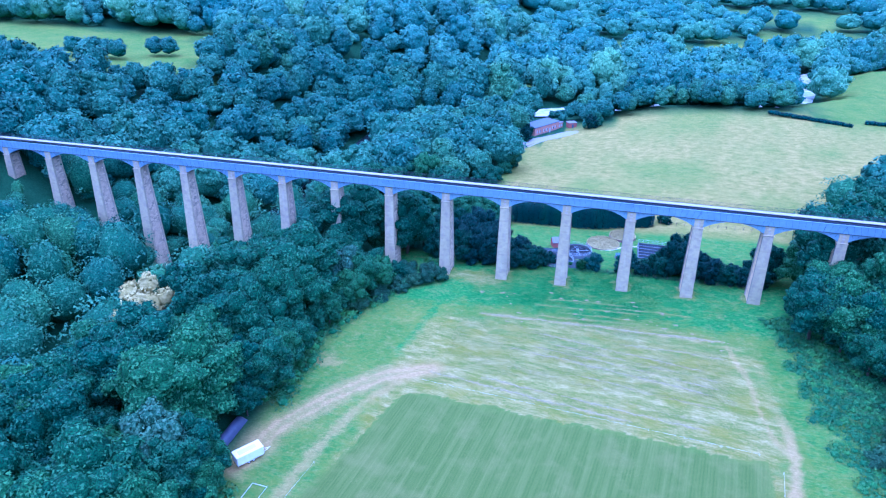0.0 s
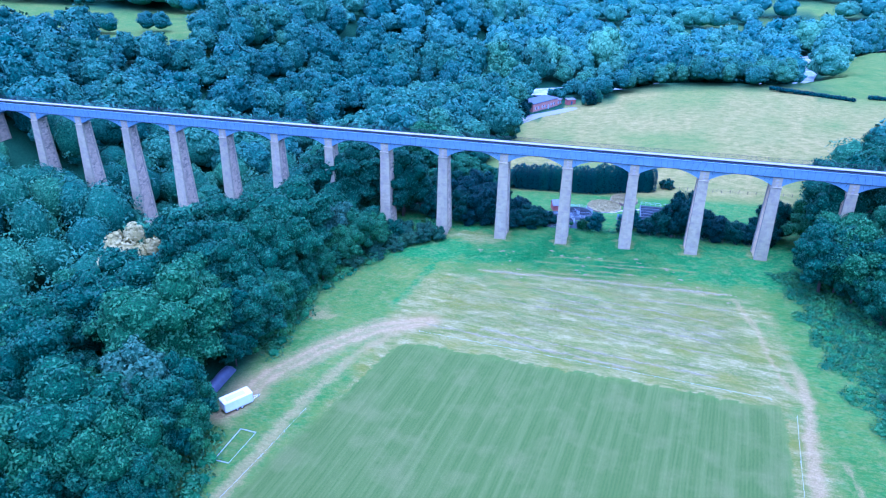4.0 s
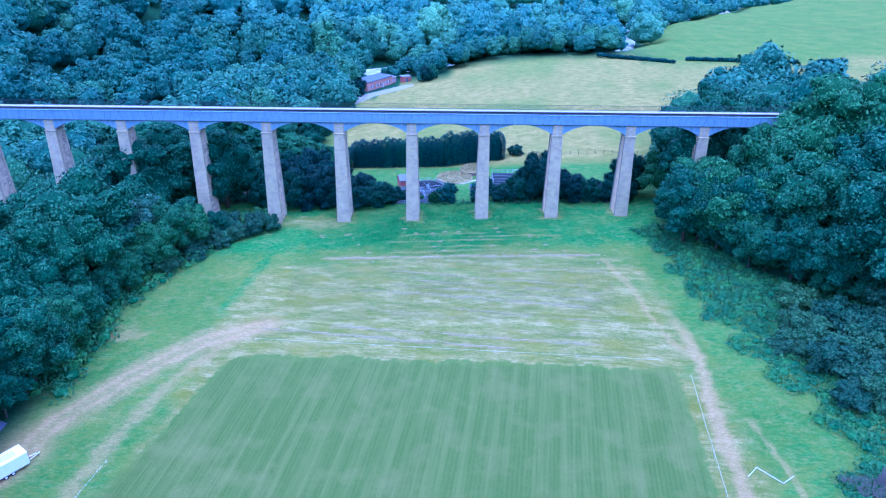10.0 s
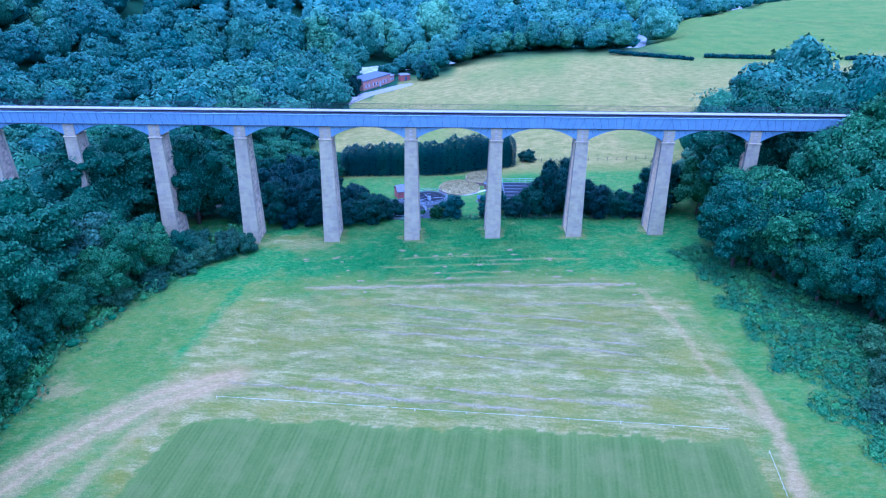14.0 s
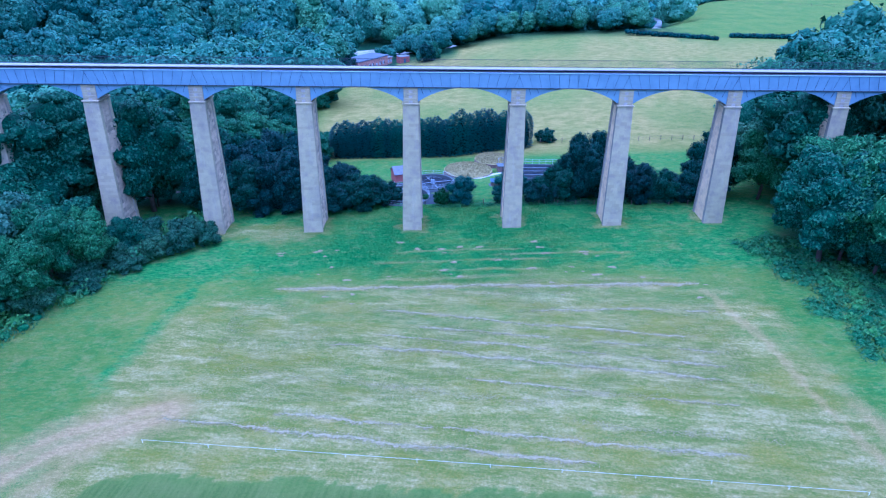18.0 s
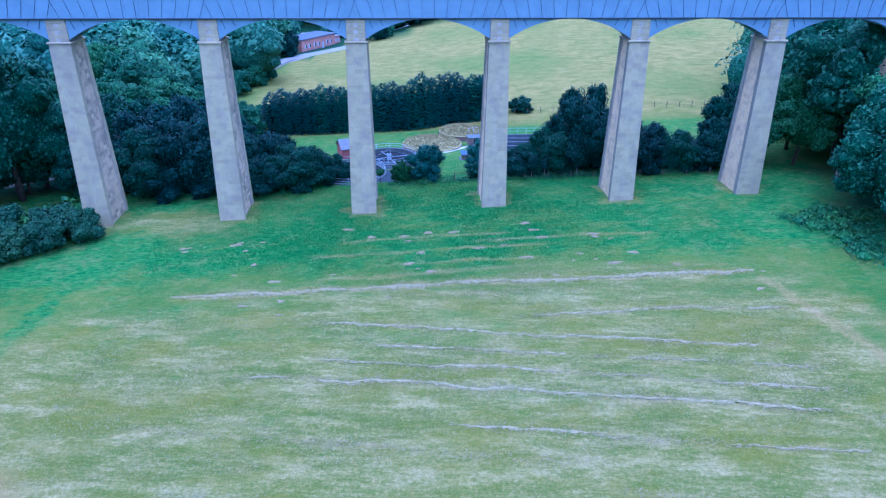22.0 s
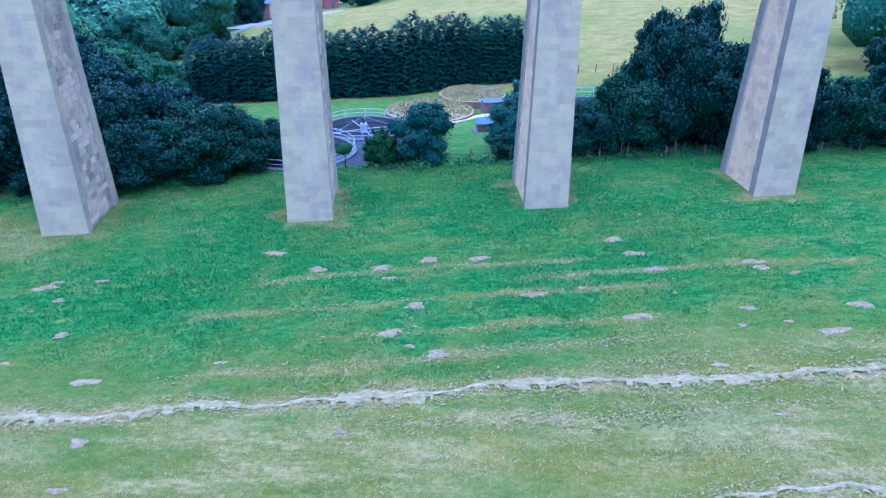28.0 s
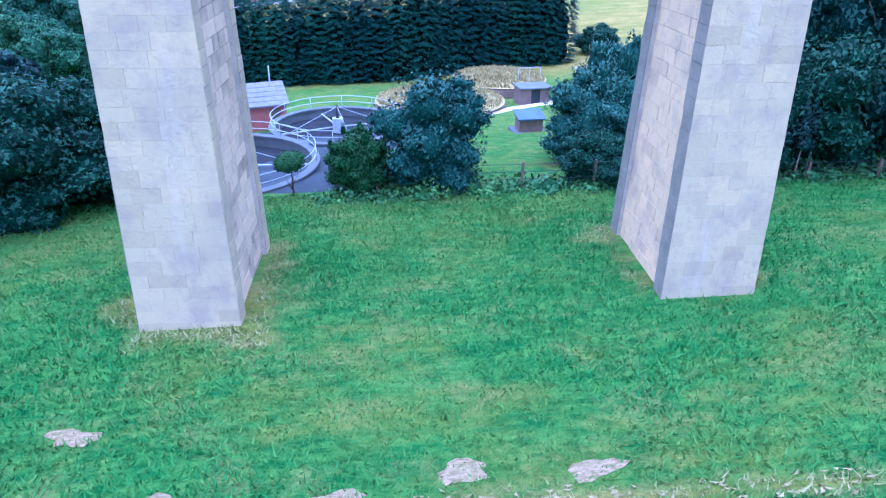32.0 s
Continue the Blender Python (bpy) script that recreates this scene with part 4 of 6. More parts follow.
BUSH = [proto("bush", "dense dark green hedgerow bush", bough_lobes(5, 3.2, 15, 4, s, -0.25), 11500, 0.09, LEAF_HEDGE, 5, 3.2, s, 0.7, 1.3) for s in (61, 62)]
BUSH_PALE = proto("bush", "grey-green bramble and willow bush", bough_lobes(4, 2.8, 14, 4, 71, -0.25), 8000, 0.09, LEAF_WISP, 4, 2.8, 71, 0.7, 1.3)
THICK = [proto("bush", "grey-green thicket bush on rough ground", bough_lobes(4.6, 3.0, 11, 4, s, -0.2), 4200, 0.16, LEAF_THICK, 4.6, 3.0, s, 0.7, 1.3) for s in (74, 75, 76)]
MID_RAW = [raw(bough_lobes(15, 6.8, 13, 1, s, 0.05, 0.80, (0.24, 0.38)), 1150, 0.33, s, 0.9, 0.5, 2.2) for s in (41, 42, 43)] + [raw(bough_lobes(16, 5.0, 11, 1, 44, 0.05, 0.80, (0.24, 0.38)), 950, 0.33, 44, 0.9, 0.5, 2.0)]
HILL_RAW = [raw(bough_lobes(16, 7.6, 13, 0, s, 0.05, 0.86, (0.22, 0.36)), 660, 0.6, s, 0.93, 0.5, 4.0) for s in (51, 52, 53)] + [raw(bough_lobes(18, 5.6, 11, 0, 54, 0.05, 0.86, (0.22, 0.36)), 540, 0.6, 54, 0.93, 0.5, 3.0)]
FAR_RAW = [raw(bough_lobes(15, 8.6, 8, 0, s, 0.05, 0.88, (0.24, 0.38)), 190, 0.9, s, 0.95, 0.5, 7.0) for s in (46, 47, 48)]
SCRUB_RAW = [raw(broad_lobes(2.2, 2.4, 10, s, -0.3, 0.3), 260, 0.25, s, 0.62, 0.8, 9.0, False) for s in (56, 57, 58)]

rng = random.Random(5)


def left_edge(y):
    """The wood's edge on the river side of the meadow."""
    pts_ = [(-130, -45), (-104, -44.5), (-90, -47.5), (-80, -51), (-74, -51.5), (-63, -51), (-37, -51.5), (-15, -43), (-4, -35), (10, -33)]
    for (ya, xa), (yb, xb) in zip(pts_, pts_[1:]):
        if y < yb:
            return xa + (xb - xa) * max(0, (y - ya)) / (yb - ya)
    return -33


def right_edge(y):
    pts_ = [(-130, 74), (-88, 78), (-70, 79), (-48, 77), (-31, 62), (-8, 54), (2, 54), (20, 58), (60, 72), (110, 150)]
    for (ya, xa), (yb, xb) in zip(pts_, pts_[1:]):
        if y < yb:
            return xa + (xb - xa) * max(0, (y - ya)) / (yb - ya)
    return 1e6


def spots(inside, x0, x1, y0, y1, step):
    out, y = [], y0
    while y < y1:
        x = x0
        while x < x1:
            px, py = x + rng.uniform(-0.42, 0.42) * step, y + rng.uniform(-0.42, 0.42) * step
            if inside(px, py) and float(river_at(px, py)[0]) > 8.5 and clear_of(px, py):
                out.append((px, py))
            x += step
        y += step
    return out


CLEAR = [(-49.5, -80, 4.6), (-54.5, -76, 3.6), (-55.5, -82, 4.0), (-88, -56.5, 6), (-82, -63, 4)]
LANE = [(-26, 164), (-32, 148), (-37, 120), (-40, 95), (-42, 70), (-41.8, 42), (-46, 22), (-58, 12)]


def clear_of(x, y):
    """Keeps trees off the parked things, the lane and the buildings, and out of the camera's view of the river and a
    golden tree.
    """
    if any(math.hypot(x - a, y - b) < r for a, b, r in CLEAR) or float(near_line(x, y, LANE)) < 3.0:
        return False
    if -36 < x < -2 and 158 < y < 196:
        return False
    if float(near_line(x, y, [(-40, 231), (-50, 224)])) < 7 or float(near_line(x, y, [(-85, 203), (-66, 229)])) < 9 or float(near_line(x, y, [(-76, 192), (-56, 216)])) < 7:
        return False
    return float(near_line(x, y, [(107, 226), (112, 280)])) > 8 and float(near_line(x, y, [(112, 280), (130, 345)])) > 10


def sight_cap(x, y):
    """Tree-top limit in front of the aqueduct, fitted to the first camera's sight lines to the piers; lower close to
    it.
    """
    u = (y + 164.4) / 162
    rim = float(np.interp(10.6 + (x - 10.6) / max(u, 0.2), [-157, -143, -128, -112, -96, -88, -80, -62, -55, -48, -38, -30], [8, 6.5, 2.5, 2.5, 1, 6, 9, 8.5, 4, 1, 1, 0]))
    return 88.7 + (rim - 88.7) * u if y > -75 else 40.0


def sight_cap_right(x, y):
    """Tree-top limit of the hillside wood in front of the aqueduct, fitted to a camera's sight lines: low by the last
    piers, higher up the bank.
    """
    u = (y + 150.6) / 148
    return 66 + (float(np.interp(15 + (x - 15) / max(u, 0.3), [50, 60, 66, 71, 76, 84, 92, 112], [12, 16.5, 19, 18.5, 24, 28, 34, 37])) - 66) * u


left_wood = spots(lambda x, y: x < left_edge(y) - 4.6 and abs(y + 0.3) > 5.5, -225, -30, -122, 8, 8.6)
right_wood = spots(lambda x, y: x > right_edge(y) + 4 and abs(y + 0.3) > 6.5, 50, 124, -78, 110, 8.6)
mid_wood = []
one_by_one = 0
for wood_, edge_fn, sg, grp in ((left_wood, left_edge, -1, "trees of the riverside wood"), (right_wood, right_edge, 1, "trees of the hillside wood")):
    for x, y in wood_:
        deep = sg * (x - edge_fn(min(y, 55)))
        s, a, st = rng.choice((0.72, 0.95, 1.05, 1.2)) * rng.uniform(0.92, 1.08) * (1 if deep < 9 else 1.2), rng.uniform(0, 6.28), rng.uniform(0.9, 1.15)
        if sg < 0 and y < 0:
            s = min(s, (sight_cap(x, y) - ground_z(x, y)) / (16.5 * st))
            if x < -120:
                s = max(s, 0.42)
            if s < 0.3:
                continue
        if sg > 0 and -40 < y < 0:
            s = min(s, (sight_cap_right(x, y) - ground_z(x, y)) / (16.5 * st))
            if s < 0.3:
                continue
        if deep < (40 if sg < 0 else 28) and y < 45 and one_by_one < 200:
            p = PALE if rng.random() < 0.10 else rng.choice(NEAR)
            plant(p, x, y, s * (0.8 if deep < 9 else 1), a, grp, stretch=st, label=p[1].split(" in the ")[0] + (" at the edge of the meadow" if deep < 10 else " in the valley wood") if p is not PALE else "")
            one_by_one += 1
        else:
            mid_wood.append((x, y, s, a, st, rng.randrange(4), rng.random()))


def back_wood(x, y):
    if x < -33 - 0.02 * y - (8 if y < 30 else 0) and y < 200:
        return y > 6.5 and float(open_land(np.array([x]), np.array([y]))[0]) < 0.5
    return False


for x, y in spots(back_wood, -230, -26, 7, 204, 9.0):
    if y < 75 and x > -82:
        plant(rng.choice(NEAR), x, y, rng.choice((0.6, 0.8, 0.95, 1.1)) * rng.uniform(0.9, 1.1), rng.uniform(0, 6.28), "trees behind the aqueduct", "dark green broadleaf tree behind the aqueduct", stretch=rng.uniform(0.85, 1.05))
        continue
    mid_wood.append((x, y, rng.choice((0.65, 0.9, 1.1, 1.3)) * rng.uniform(0.9, 1.1), rng.uniform(0, 6.28), rng.uniform(0.8, 1.05), rng.randrange(4), stand(x, y)))


def row_edge(x):
    pts_ = [(-16, 186), (16, 202), (46, 211), (90, 211), (130, 225)]
    for (xa, ya), (xb, yb) in zip(pts_, pts_[1:]):
        if x < xb:
            return ya + (yb - ya) * max(0, x - xa) / (xb - xa)
    return 225


for x, y in spots(lambda x, y: -14 < x < 100 and row_edge(x) + 3 < y < 275 and float(river_at(x, y)[2]) < 0.5, -14, 100, 186, 275, 8.0):
    mid_wood.append((x, y, rng.uniform(0.62, 0.95), rng.uniform(0, 6.28), rng.uniform(0.85, 1.1), rng.randrange(4), 0.3 + 0.7 * rng.random()))


def far_tree(x, y):
    d, _, far = river_at(x, y)
    if far < 0.5 and not (d < 24 and y > 240):
        return x > 420 and y > 300
    return float(open_land(np.array([x]), np.array([y]))[0]) < 0.5


def in_view(x, y):
    a = math.degrees(math.atan2(x - 10, y + 165))
    return -60 < a < 40


for x, y in spots(lambda x, y: y < 400 and (y > 200 or x < -230) and far_tree(x, y) and in_view(x, y), -440, 300, 60, 400, 11.0):
    mid_wood.append((x, y, rng.choice((0.5, 0.85, 1.05, 1.25, 1.55)) * rng.uniform(0.9, 1.1), rng.uniform(0, 6.28), rng.uniform(0.8, 1.15), rng.randrange(4), stand(x, y)))
for x, y in [(-262, 126), (-254, 129), (-246, 127), (-239, 129), (-228, 144), (-222, 147), (-290, 108), (92, 424), (102, 430), (84, 418)]:
    mid_wood.append((x, y, 0.75, x, 0.9, 1, 0.3))
for x, y in spots(lambda x, y: 8 < abs(y + 0.3) < 24 and -226 < x < -128, -226, -128, -24, 24, 6.5):
    mid_wood.append((x, y, rng.uniform(0.32, 0.5), rng.uniform(0, 6.28), 0.9, rng.randrange(4), stand(x, y)))
for i in range(34):
    x, y = 146 + 210 * i / 34 + rng.uniform(-2, 2), 338 + 208 * i / 34 + rng.uniform(-2, 2)
    mid_wood.append((x, y, rng.uniform(0.6, 1.0), rng.uniform(0, 6.28), 0.95, rng.randrange(4), stand(x, y)))
mid_wood = [w for w in mid_wood if not (-41 < w[0] < -11 and 163 < w[1] < 194 and abs((w[0] + 28.3) * 0.853 - (w[1] - 181.5) * 0.522) < 11)]
for x, y, s, st in [(-22.5, 208, 0.5, 0.8), (-17, 206, 0.6, 0.85), (-11, 203.5, 0.62, 0.9), (-14, 211, 0.7, 0.9), (-27, 213, 0.42, 0.8), (-20, 199.5, 0.36, 0.9), (-8, 199, 0.5, 0.95), (-7.2, 184.2, 0.27, 1.25), (-1, 189.6, 0.27, 1.2), (-41, 160, 0.5, 0.9), (-44, 167, 0.7, 0.9), (-39.5, 151, 0.3, 0.9)]:
    mid_wood.append((x, y, s, x, st, int(-x) % 4, 0.5))
# split by distance from the first camera, for the painted haze
for name_, label_, lo_, hi_, mat_ in (("riverside_wood", "dense mixed green wood along the river valley", 0, 245, LEAF_MID), ("slope_wood", "dense wood on the valley slope with blue haze in its colour", 245, 420, LEAF_HILL_HAZE), ("hillside_wood", "wood high on the far valley slope, pale with painted blue haze", 420, 9999, LEAF_FAR_HAZE)):
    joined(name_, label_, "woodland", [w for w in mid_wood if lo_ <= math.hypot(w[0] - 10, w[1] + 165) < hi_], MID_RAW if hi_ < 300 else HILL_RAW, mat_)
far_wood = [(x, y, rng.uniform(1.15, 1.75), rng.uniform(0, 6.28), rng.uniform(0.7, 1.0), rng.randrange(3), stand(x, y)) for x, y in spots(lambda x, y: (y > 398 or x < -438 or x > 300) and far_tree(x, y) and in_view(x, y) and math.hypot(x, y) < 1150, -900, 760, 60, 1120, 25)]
joined("far_wood", "distant woods on the valley side with painted blue haze", "woodland", far_wood, FAR_RAW, LEAF_FAR_HAZE)

for x, y, s in [(-88, -56.5, 1.85), (-64, 172, 1.2)]:
    plant(GOLD, x, y, s, x, "golden trees")

for x, y, s in [(63, -10, 1.08), (58.5, -17, 1.02), (66.8, -12, 1.06), (60, -12.5, 1.0), (65.8, -7.6, 1.0), (69.5, -7.8, 0.98), (72, -9.5, 0.98), (81, -12, 1.6), (92, -10, 1.6), (66, -20, 1.2), (88, -24, 1.5), (76, -26, 1.35)]:
    plant(NEAR[int(x) % 3], x, y, s, x, "trees of the hillside wood", "large dark green tree beside the end of the aqueduct")

for x, y, s in [(-24.5, 44, 0.55), (-28, 36, 0.6), (-23.5, 53, 0.42), (-29, 46, 0.6), (-34.3, 101, 0.5), (-36, 90, 0.55), (-37.2, 78, 0.6), (-37.4, 66, 0.55), (-37, 55, 0.6), (-33, 111, 0.42), (-36.5, 43, 0.65), (-31, 36, 0.6)]:
    plant(NEAR[int(y) % 3], x, y, s, x + y, "trees behind the aqueduct", "dark green broadleaf tree beside a gravel lane", sink=1.8)

# the trees that overhang the meadow's edges
for y in np.arange(-112, -8, 4.6):
    if not -86 < y < -73:
        s = rng.uniform(0.42, 0.72)
        plant(rng.choice(NEAR), left_edge(y) - rng.uniform(3.0, 5.0), y + rng.uniform(-1, 1), s, rng.uniform(0, 6.28), "trees of the riverside wood", "dark green broadleaf tree overhanging the meadow's edge", stretch=rng.uniform(0.9, 1.2))
for y in np.arange(-66, -12, 5.0):
    plant(rng.choice(NEAR), right_edge(y) + rng.uniform(5.5, 8), y + rng.uniform(-1, 1), rng.uniform(0.45, 0.8), rng.uniform(0, 6.28), "trees of the hillside wood", "dark green broadleaf tree at the edge of rough scrub", sink=1.4, stretch=rng.uniform(0.9, 1.2))

# a dying tree with bare pale branches among the green crowns
bare = thing("bare_tree", "dying tree with bare pale branches among green crowns", "tree", pose(76.5, -30, ground_z(76.5, -30)))
DEAD = plain("bleached_wood", (0.30, 0.30, 0.27), 0.85, 0.2, 2.0)
part("trunk", tube("trunk", [(0, 0, -0.3), (0.2, 0, 6), (0, 0.2, 12)], [0.32, 0.22, 0.14], DEAD, 7), bare)
br = random.Random(17)
for i in range(22):
    a, z = 2.4 * i, 7.0 + 0.42 * i
    p0 = Vector((0.1, 0.1, min(z, 12)))
    p1 = p0 + Vector((math.cos(a) * br.uniform(0.7, 1.6), math.sin(a) * br.uniform(0.7, 1.6), br.uniform(1.2, 2.4)))
    p2 = p1 + Vector((math.cos(a) * br.uniform(0.2, 1.0), math.sin(a) * br.uniform(0.2, 1.0), br.uniform(1.6, 3.4)))
    p3 = p2 + Vector((br.uniform(-0.5, 0.5), br.uniform(-0.5, 0.5), br.uniform(0.8, 2.0)))
    part("branch", tube("branch", [p0, p1, p2, p3], [0.09, 0.07, 0.05, 0.02], DEAD, 5), bare)

# scrub and brambles between the meadow and the woods
scrub = []
for x, y in spots(lambda x, y: float(np.interp(y, [-84, -78, -70, -55, -40, -20, -9], [63, 61.5, 60, 55.5, 54, 52, 50])) + 1.5 * math.sin(y * 0.7) < x < right_edge(y) + 7 and y < -9, 48, 90, -84, -8, 1.3):
    scrub.append((x, y, rng.uniform(0.42, 0.78), rng.uniform(0, 6.28), rng.uniform(0.5, 1.0), rng.randrange(3), rng.random()))
for x, y in spots(lambda x, y: left_edge(y) - 5 < x < left_edge(y) + 1.5 and y < 4 and not (-90 < y < -66), -70, -28, -112, 4, 2.2):
    scrub.append((x, y, rng.uniform(0.5, 1.2), rng.uniform(0, 6.28), rng.uniform(0.8, 1.3), rng.randrange(3), rng.random()))
joined("scrub", "tangled green brambles and scrub beside the meadow", "scrub", scrub, SCRUB_RAW, SCRUB)

# grey-green thicket on the rough ground
for x, y, h, r, kind_ in [(66.4, -55.8, 4.2, 1.25, 2), (67, -62, 4.4, 1.3, 0), (70, -65.5, 4.0, 1.3, 2), (71, -70, 4.4, 1.35, 0), (77, -63, 5.4, 1.6, 2), (73, -51.5, 4.6, 1.4, 2), (67, -50.5, 3.2, 1.0, 0), (75, -57, 5.2, 1.5, 0), (83, -52, 6.5, 1.7, 2), (80, -57.5, 6.0, 1.6, 2), (76, -68.5, 5.0, 1.5, 2), (82, -67, 6.5, 1.7, 0), (72, -60, 4.8, 1.4, 2), (66, -70, 2.6, 0.9, 0), (62.5, -57, 2.2, 0.8, 2), (70, -44, 3.6, 1.2, 0)]:
    plant(THICK[kind_], x, y, r * 1.12, x * 1.7, "thicket beside the meadow", stretch=h * 1.1 / 4.6 / r)

# bushes and small trees round the piers
for x, y, h, r, kind_ in [(-44, -13, 4.2, 1.1, 3), (-39.5, -11, 3.8, 1.0, 3), (-36, -9, 4.4, 0.9, 3), (-32.3, -6.5, 4.2, 0.75, 3), (-47, -18, 4.6, 1.2, 3), (-50, -26, 4.8, 1.2, 3), (-41.5, -14.5, 2.6, 0.8, 3), (-45, -20.5, 2.4, 0.8, 3), (-48.5, -13, 5.5, 1.4, 3), (-42, -7, 5.0, 1.3, 3), (-36.5, -4.5, 4.2, 1.1, 3), (-37, 8, 9, 1.5, 1), (-29, 9, 9.5, 1.6, 0), (-24, 9.6, 11, 1.8, 1), (-20, 7.4, 6.0, 1.4, 0), (-14, 6.8, 5.2, 1.25, 1), (-27, 7.2, 6.0, 1.4, 1), (-31, 15, 12, 2.0, 1), (-21.5, 15.5, 10.5, 1.7, 0), (-37, 22, 13, 2.1, 1), (-28, 24, 12.5, 2.0, 0), (-17.5, 8.5, 8.5, 1.5, 0), (-9.5, 8.6, 6.4, 1.45, 1), (-13.5, 12, 7.6, 1.4, 0), (-5.8, 9.8, 4.6, 1.0, 0),
                          (21.5, 9, 4.4, 1.0, 1), (25.5, 9.6, 7.2, 1.3, 0), (30, 10.2, 11.2, 1.5, 1), (34.5, 9.6, 9.2, 1.4, 0), (38.5, 8.6, 7.6, 1.3, 1), (42.5, 8, 6.2, 1.2, 0), (46, 9, 5.2, 1.2, 1), (50, 8, 8, 1.4, 0), (31.5, 14, 12.5, 1.5, 0), (53, 12, 12, 1.6, 1), (29, 54, 3.4, 0.8, 0), (31.5, 27, 3.4, 0.7, 1), (17.6, 12.5, 6.4, 0.85, 2), (15.6, 8.2, 2.6, 0.6, 0), (-34, 160, 9, 1.3, 0), (-4, 186, 8, 1.2, 1), (-1, 189, 8, 1.1, 2)]:
    p = (BUSH + [BUSH_PALE, THICK[int(-x) % 3]])[kind_]
    plant(p, x, y, r, x * 1.7, "bushes by the aqueduct", "grey-green bush at the wood's edge beside the piers" if kind_ == 3 else "", stretch=h / (5, 5, 4, 4.6)[kind_] / r)

# thin pale-stemmed saplings in front of the dark bushes
PALE_BARK = plain("pale_bark", (0.30, 0.27, 0.22), 0.85, 0.25, 6.0)
SAPLING = ("sapling", "thin pale-stemmed sapling before dark bushes", tube("trunk", [(0, 0, -0.2), (0.04, 0.02, 1.2), (-0.03, 0.05, 2.4), (0.02, 0.04, 3.2)], [0.045, 0.04, 0.03, 0.015], PALE_BARK, 6), crown_mesh("crown", [((0, 0, 2.6), 0.55, 1.4), ((0.35, 0.1, 2.1), 0.35, 0.9), ((-0.3, -0.2, 2.9), 0.36, 1.0), ((0.1, 0.35, 3.2), 0.3, 1.1), ((-0.2, 0.3, 1.9), 0.32, 0.8)], 1500, 0.09, LEAF_HEDGE, 95, 0.8, 1.4, CORE_SHADE))
for i, x in enumerate((21.3, 22.6, 23.1, 24.4, 25.0, 27.6, 28.9, 35.2, 36.4, 38.8, 41.0, 43.3)):
    plant(SAPLING, x, 7.3 + 0.5 * math.sin(x * 3), 0.85 + 0.25 * math.sin(i * 2.1), i * 1.3, "saplings by the fence")

GREEN_SHRUB = proto("shrub", "dense rounded fresh green shrub", broad_lobes(3.2, 1.55, 22, 97, -0.15, 0.28, 6), 8000, 0.06, LEAF_GREEN, 3.2, 1.55, 97, 0.7, 1.2)
plant(GREEN_SHRUB, 4.6, 8.2, 1.0, 0.4, "shrubs by the fence")

# ---- the water works behind the aqueduct ----
DULL = plain("dull_brown_brick", (0.20, 0.145, 0.125), 0.9, 0.25, 3.0)
BRICK = Mat("red_brick")
bc = BRICK.ramp(BRICK.rand(), (0.0, (0.30, 0.10, 0.085)), (1.0, (0.42, 0.155, 0.13)))
BRICK = BRICK.done(BRICK.mix(BRICK.grey(BRICK.noise(2.0, 5), 0.45, 0.75, 0, 0.5), bc, (0.26, 0.15, 0.13)), 0.9, BRICK.noise(20, 4), 0.3, 0.01)
CONCRETE = plain("pale_concrete", (0.115, 0.135, 0.14), 0.9, 0.2, 1.2)
WHITE_RAIL = plain("white_painted_rail", (0.36, 0.42, 0.48), 0.5, 0.08, 4.0)
STONES = plain("dark_filter_stones", (0.013, 0.018, 0.024), 0.95, 0.45, 5.0)
SLATE = plain("slate_roof", (0.17, 0.18, 0.20), 0.7, 0.25, 3.0)
FELT = plain("blue_grey_roof", (0.065, 0.11, 0.17), 0.6, 0.2, 2.0)
DRY = plain("dry_grass_roof", (0.31, 0.275, 0.115), 0.95, 0.3, 1.5)
GLASS_DARK = Mat("dark_window")
GLASS_DARK = GLASS_DARK.done((0.03, 0.035, 0.045), 0.15, spec=0.5)
TIMBER = plain("weathered_timber", (0.15, 0.12, 0.09), 0.9, 0.35, 4.0)


def ring(name, r0, r1, z0, z1, mat, n=40, a0=0.0, a1=2 * math.pi):
    """A round wall."""
    vs, fs = [], []
    full = a1 - a0 > 6.28
    for i in range(n + (0 if full else 1)):
        a = a0 + (a1 - a0) * i / n
        c, s = math.cos(a), math.sin(a)
        vs += [(r0 * c, r0 * s, z0), (r1 * c, r1 * s, z0), (r1 * c, r1 * s, z1), (r0 * c, r0 * s, z1)]
    m = len(vs) // 4
    for i in range(n):
        a, b = 4 * i, 4 * ((i + 1) % m)
        for k in range(4):
            fs.append((a + k, a + (k + 1) % 4, b + (k + 1) % 4, b + k))
    return mesh_of(name, vs, fs, mat)


def disc(name, r, z, mat, bumps=0.0, dome=0.0, n=40, rings=7, seed=1):
    rng_ = random.Random(seed)
    vs, fs = [(0, 0, z + dome)], []
    for k in range(1, rings + 1):
        u = k / rings
        for i in range(n):
            a = 2 * math.pi * i / n
            vs.append((r * u * math.cos(a), r * u * math.sin(a), z + dome * (1 - u * u) + (rng_.uniform(-bumps, bumps) if u < 0.98 else 0)))
    for i in range(n):
        fs.append((0, 1 + i, 1 + (i + 1) % n))
        for k in range(rings - 1):
            a, b = 1 + k * n, 1 + (k + 1) * n
            fs.append((a + i, b + i, b + (i + 1) % n, a + (i + 1) % n))
    return mesh_of(name, vs, fs, mat, True)


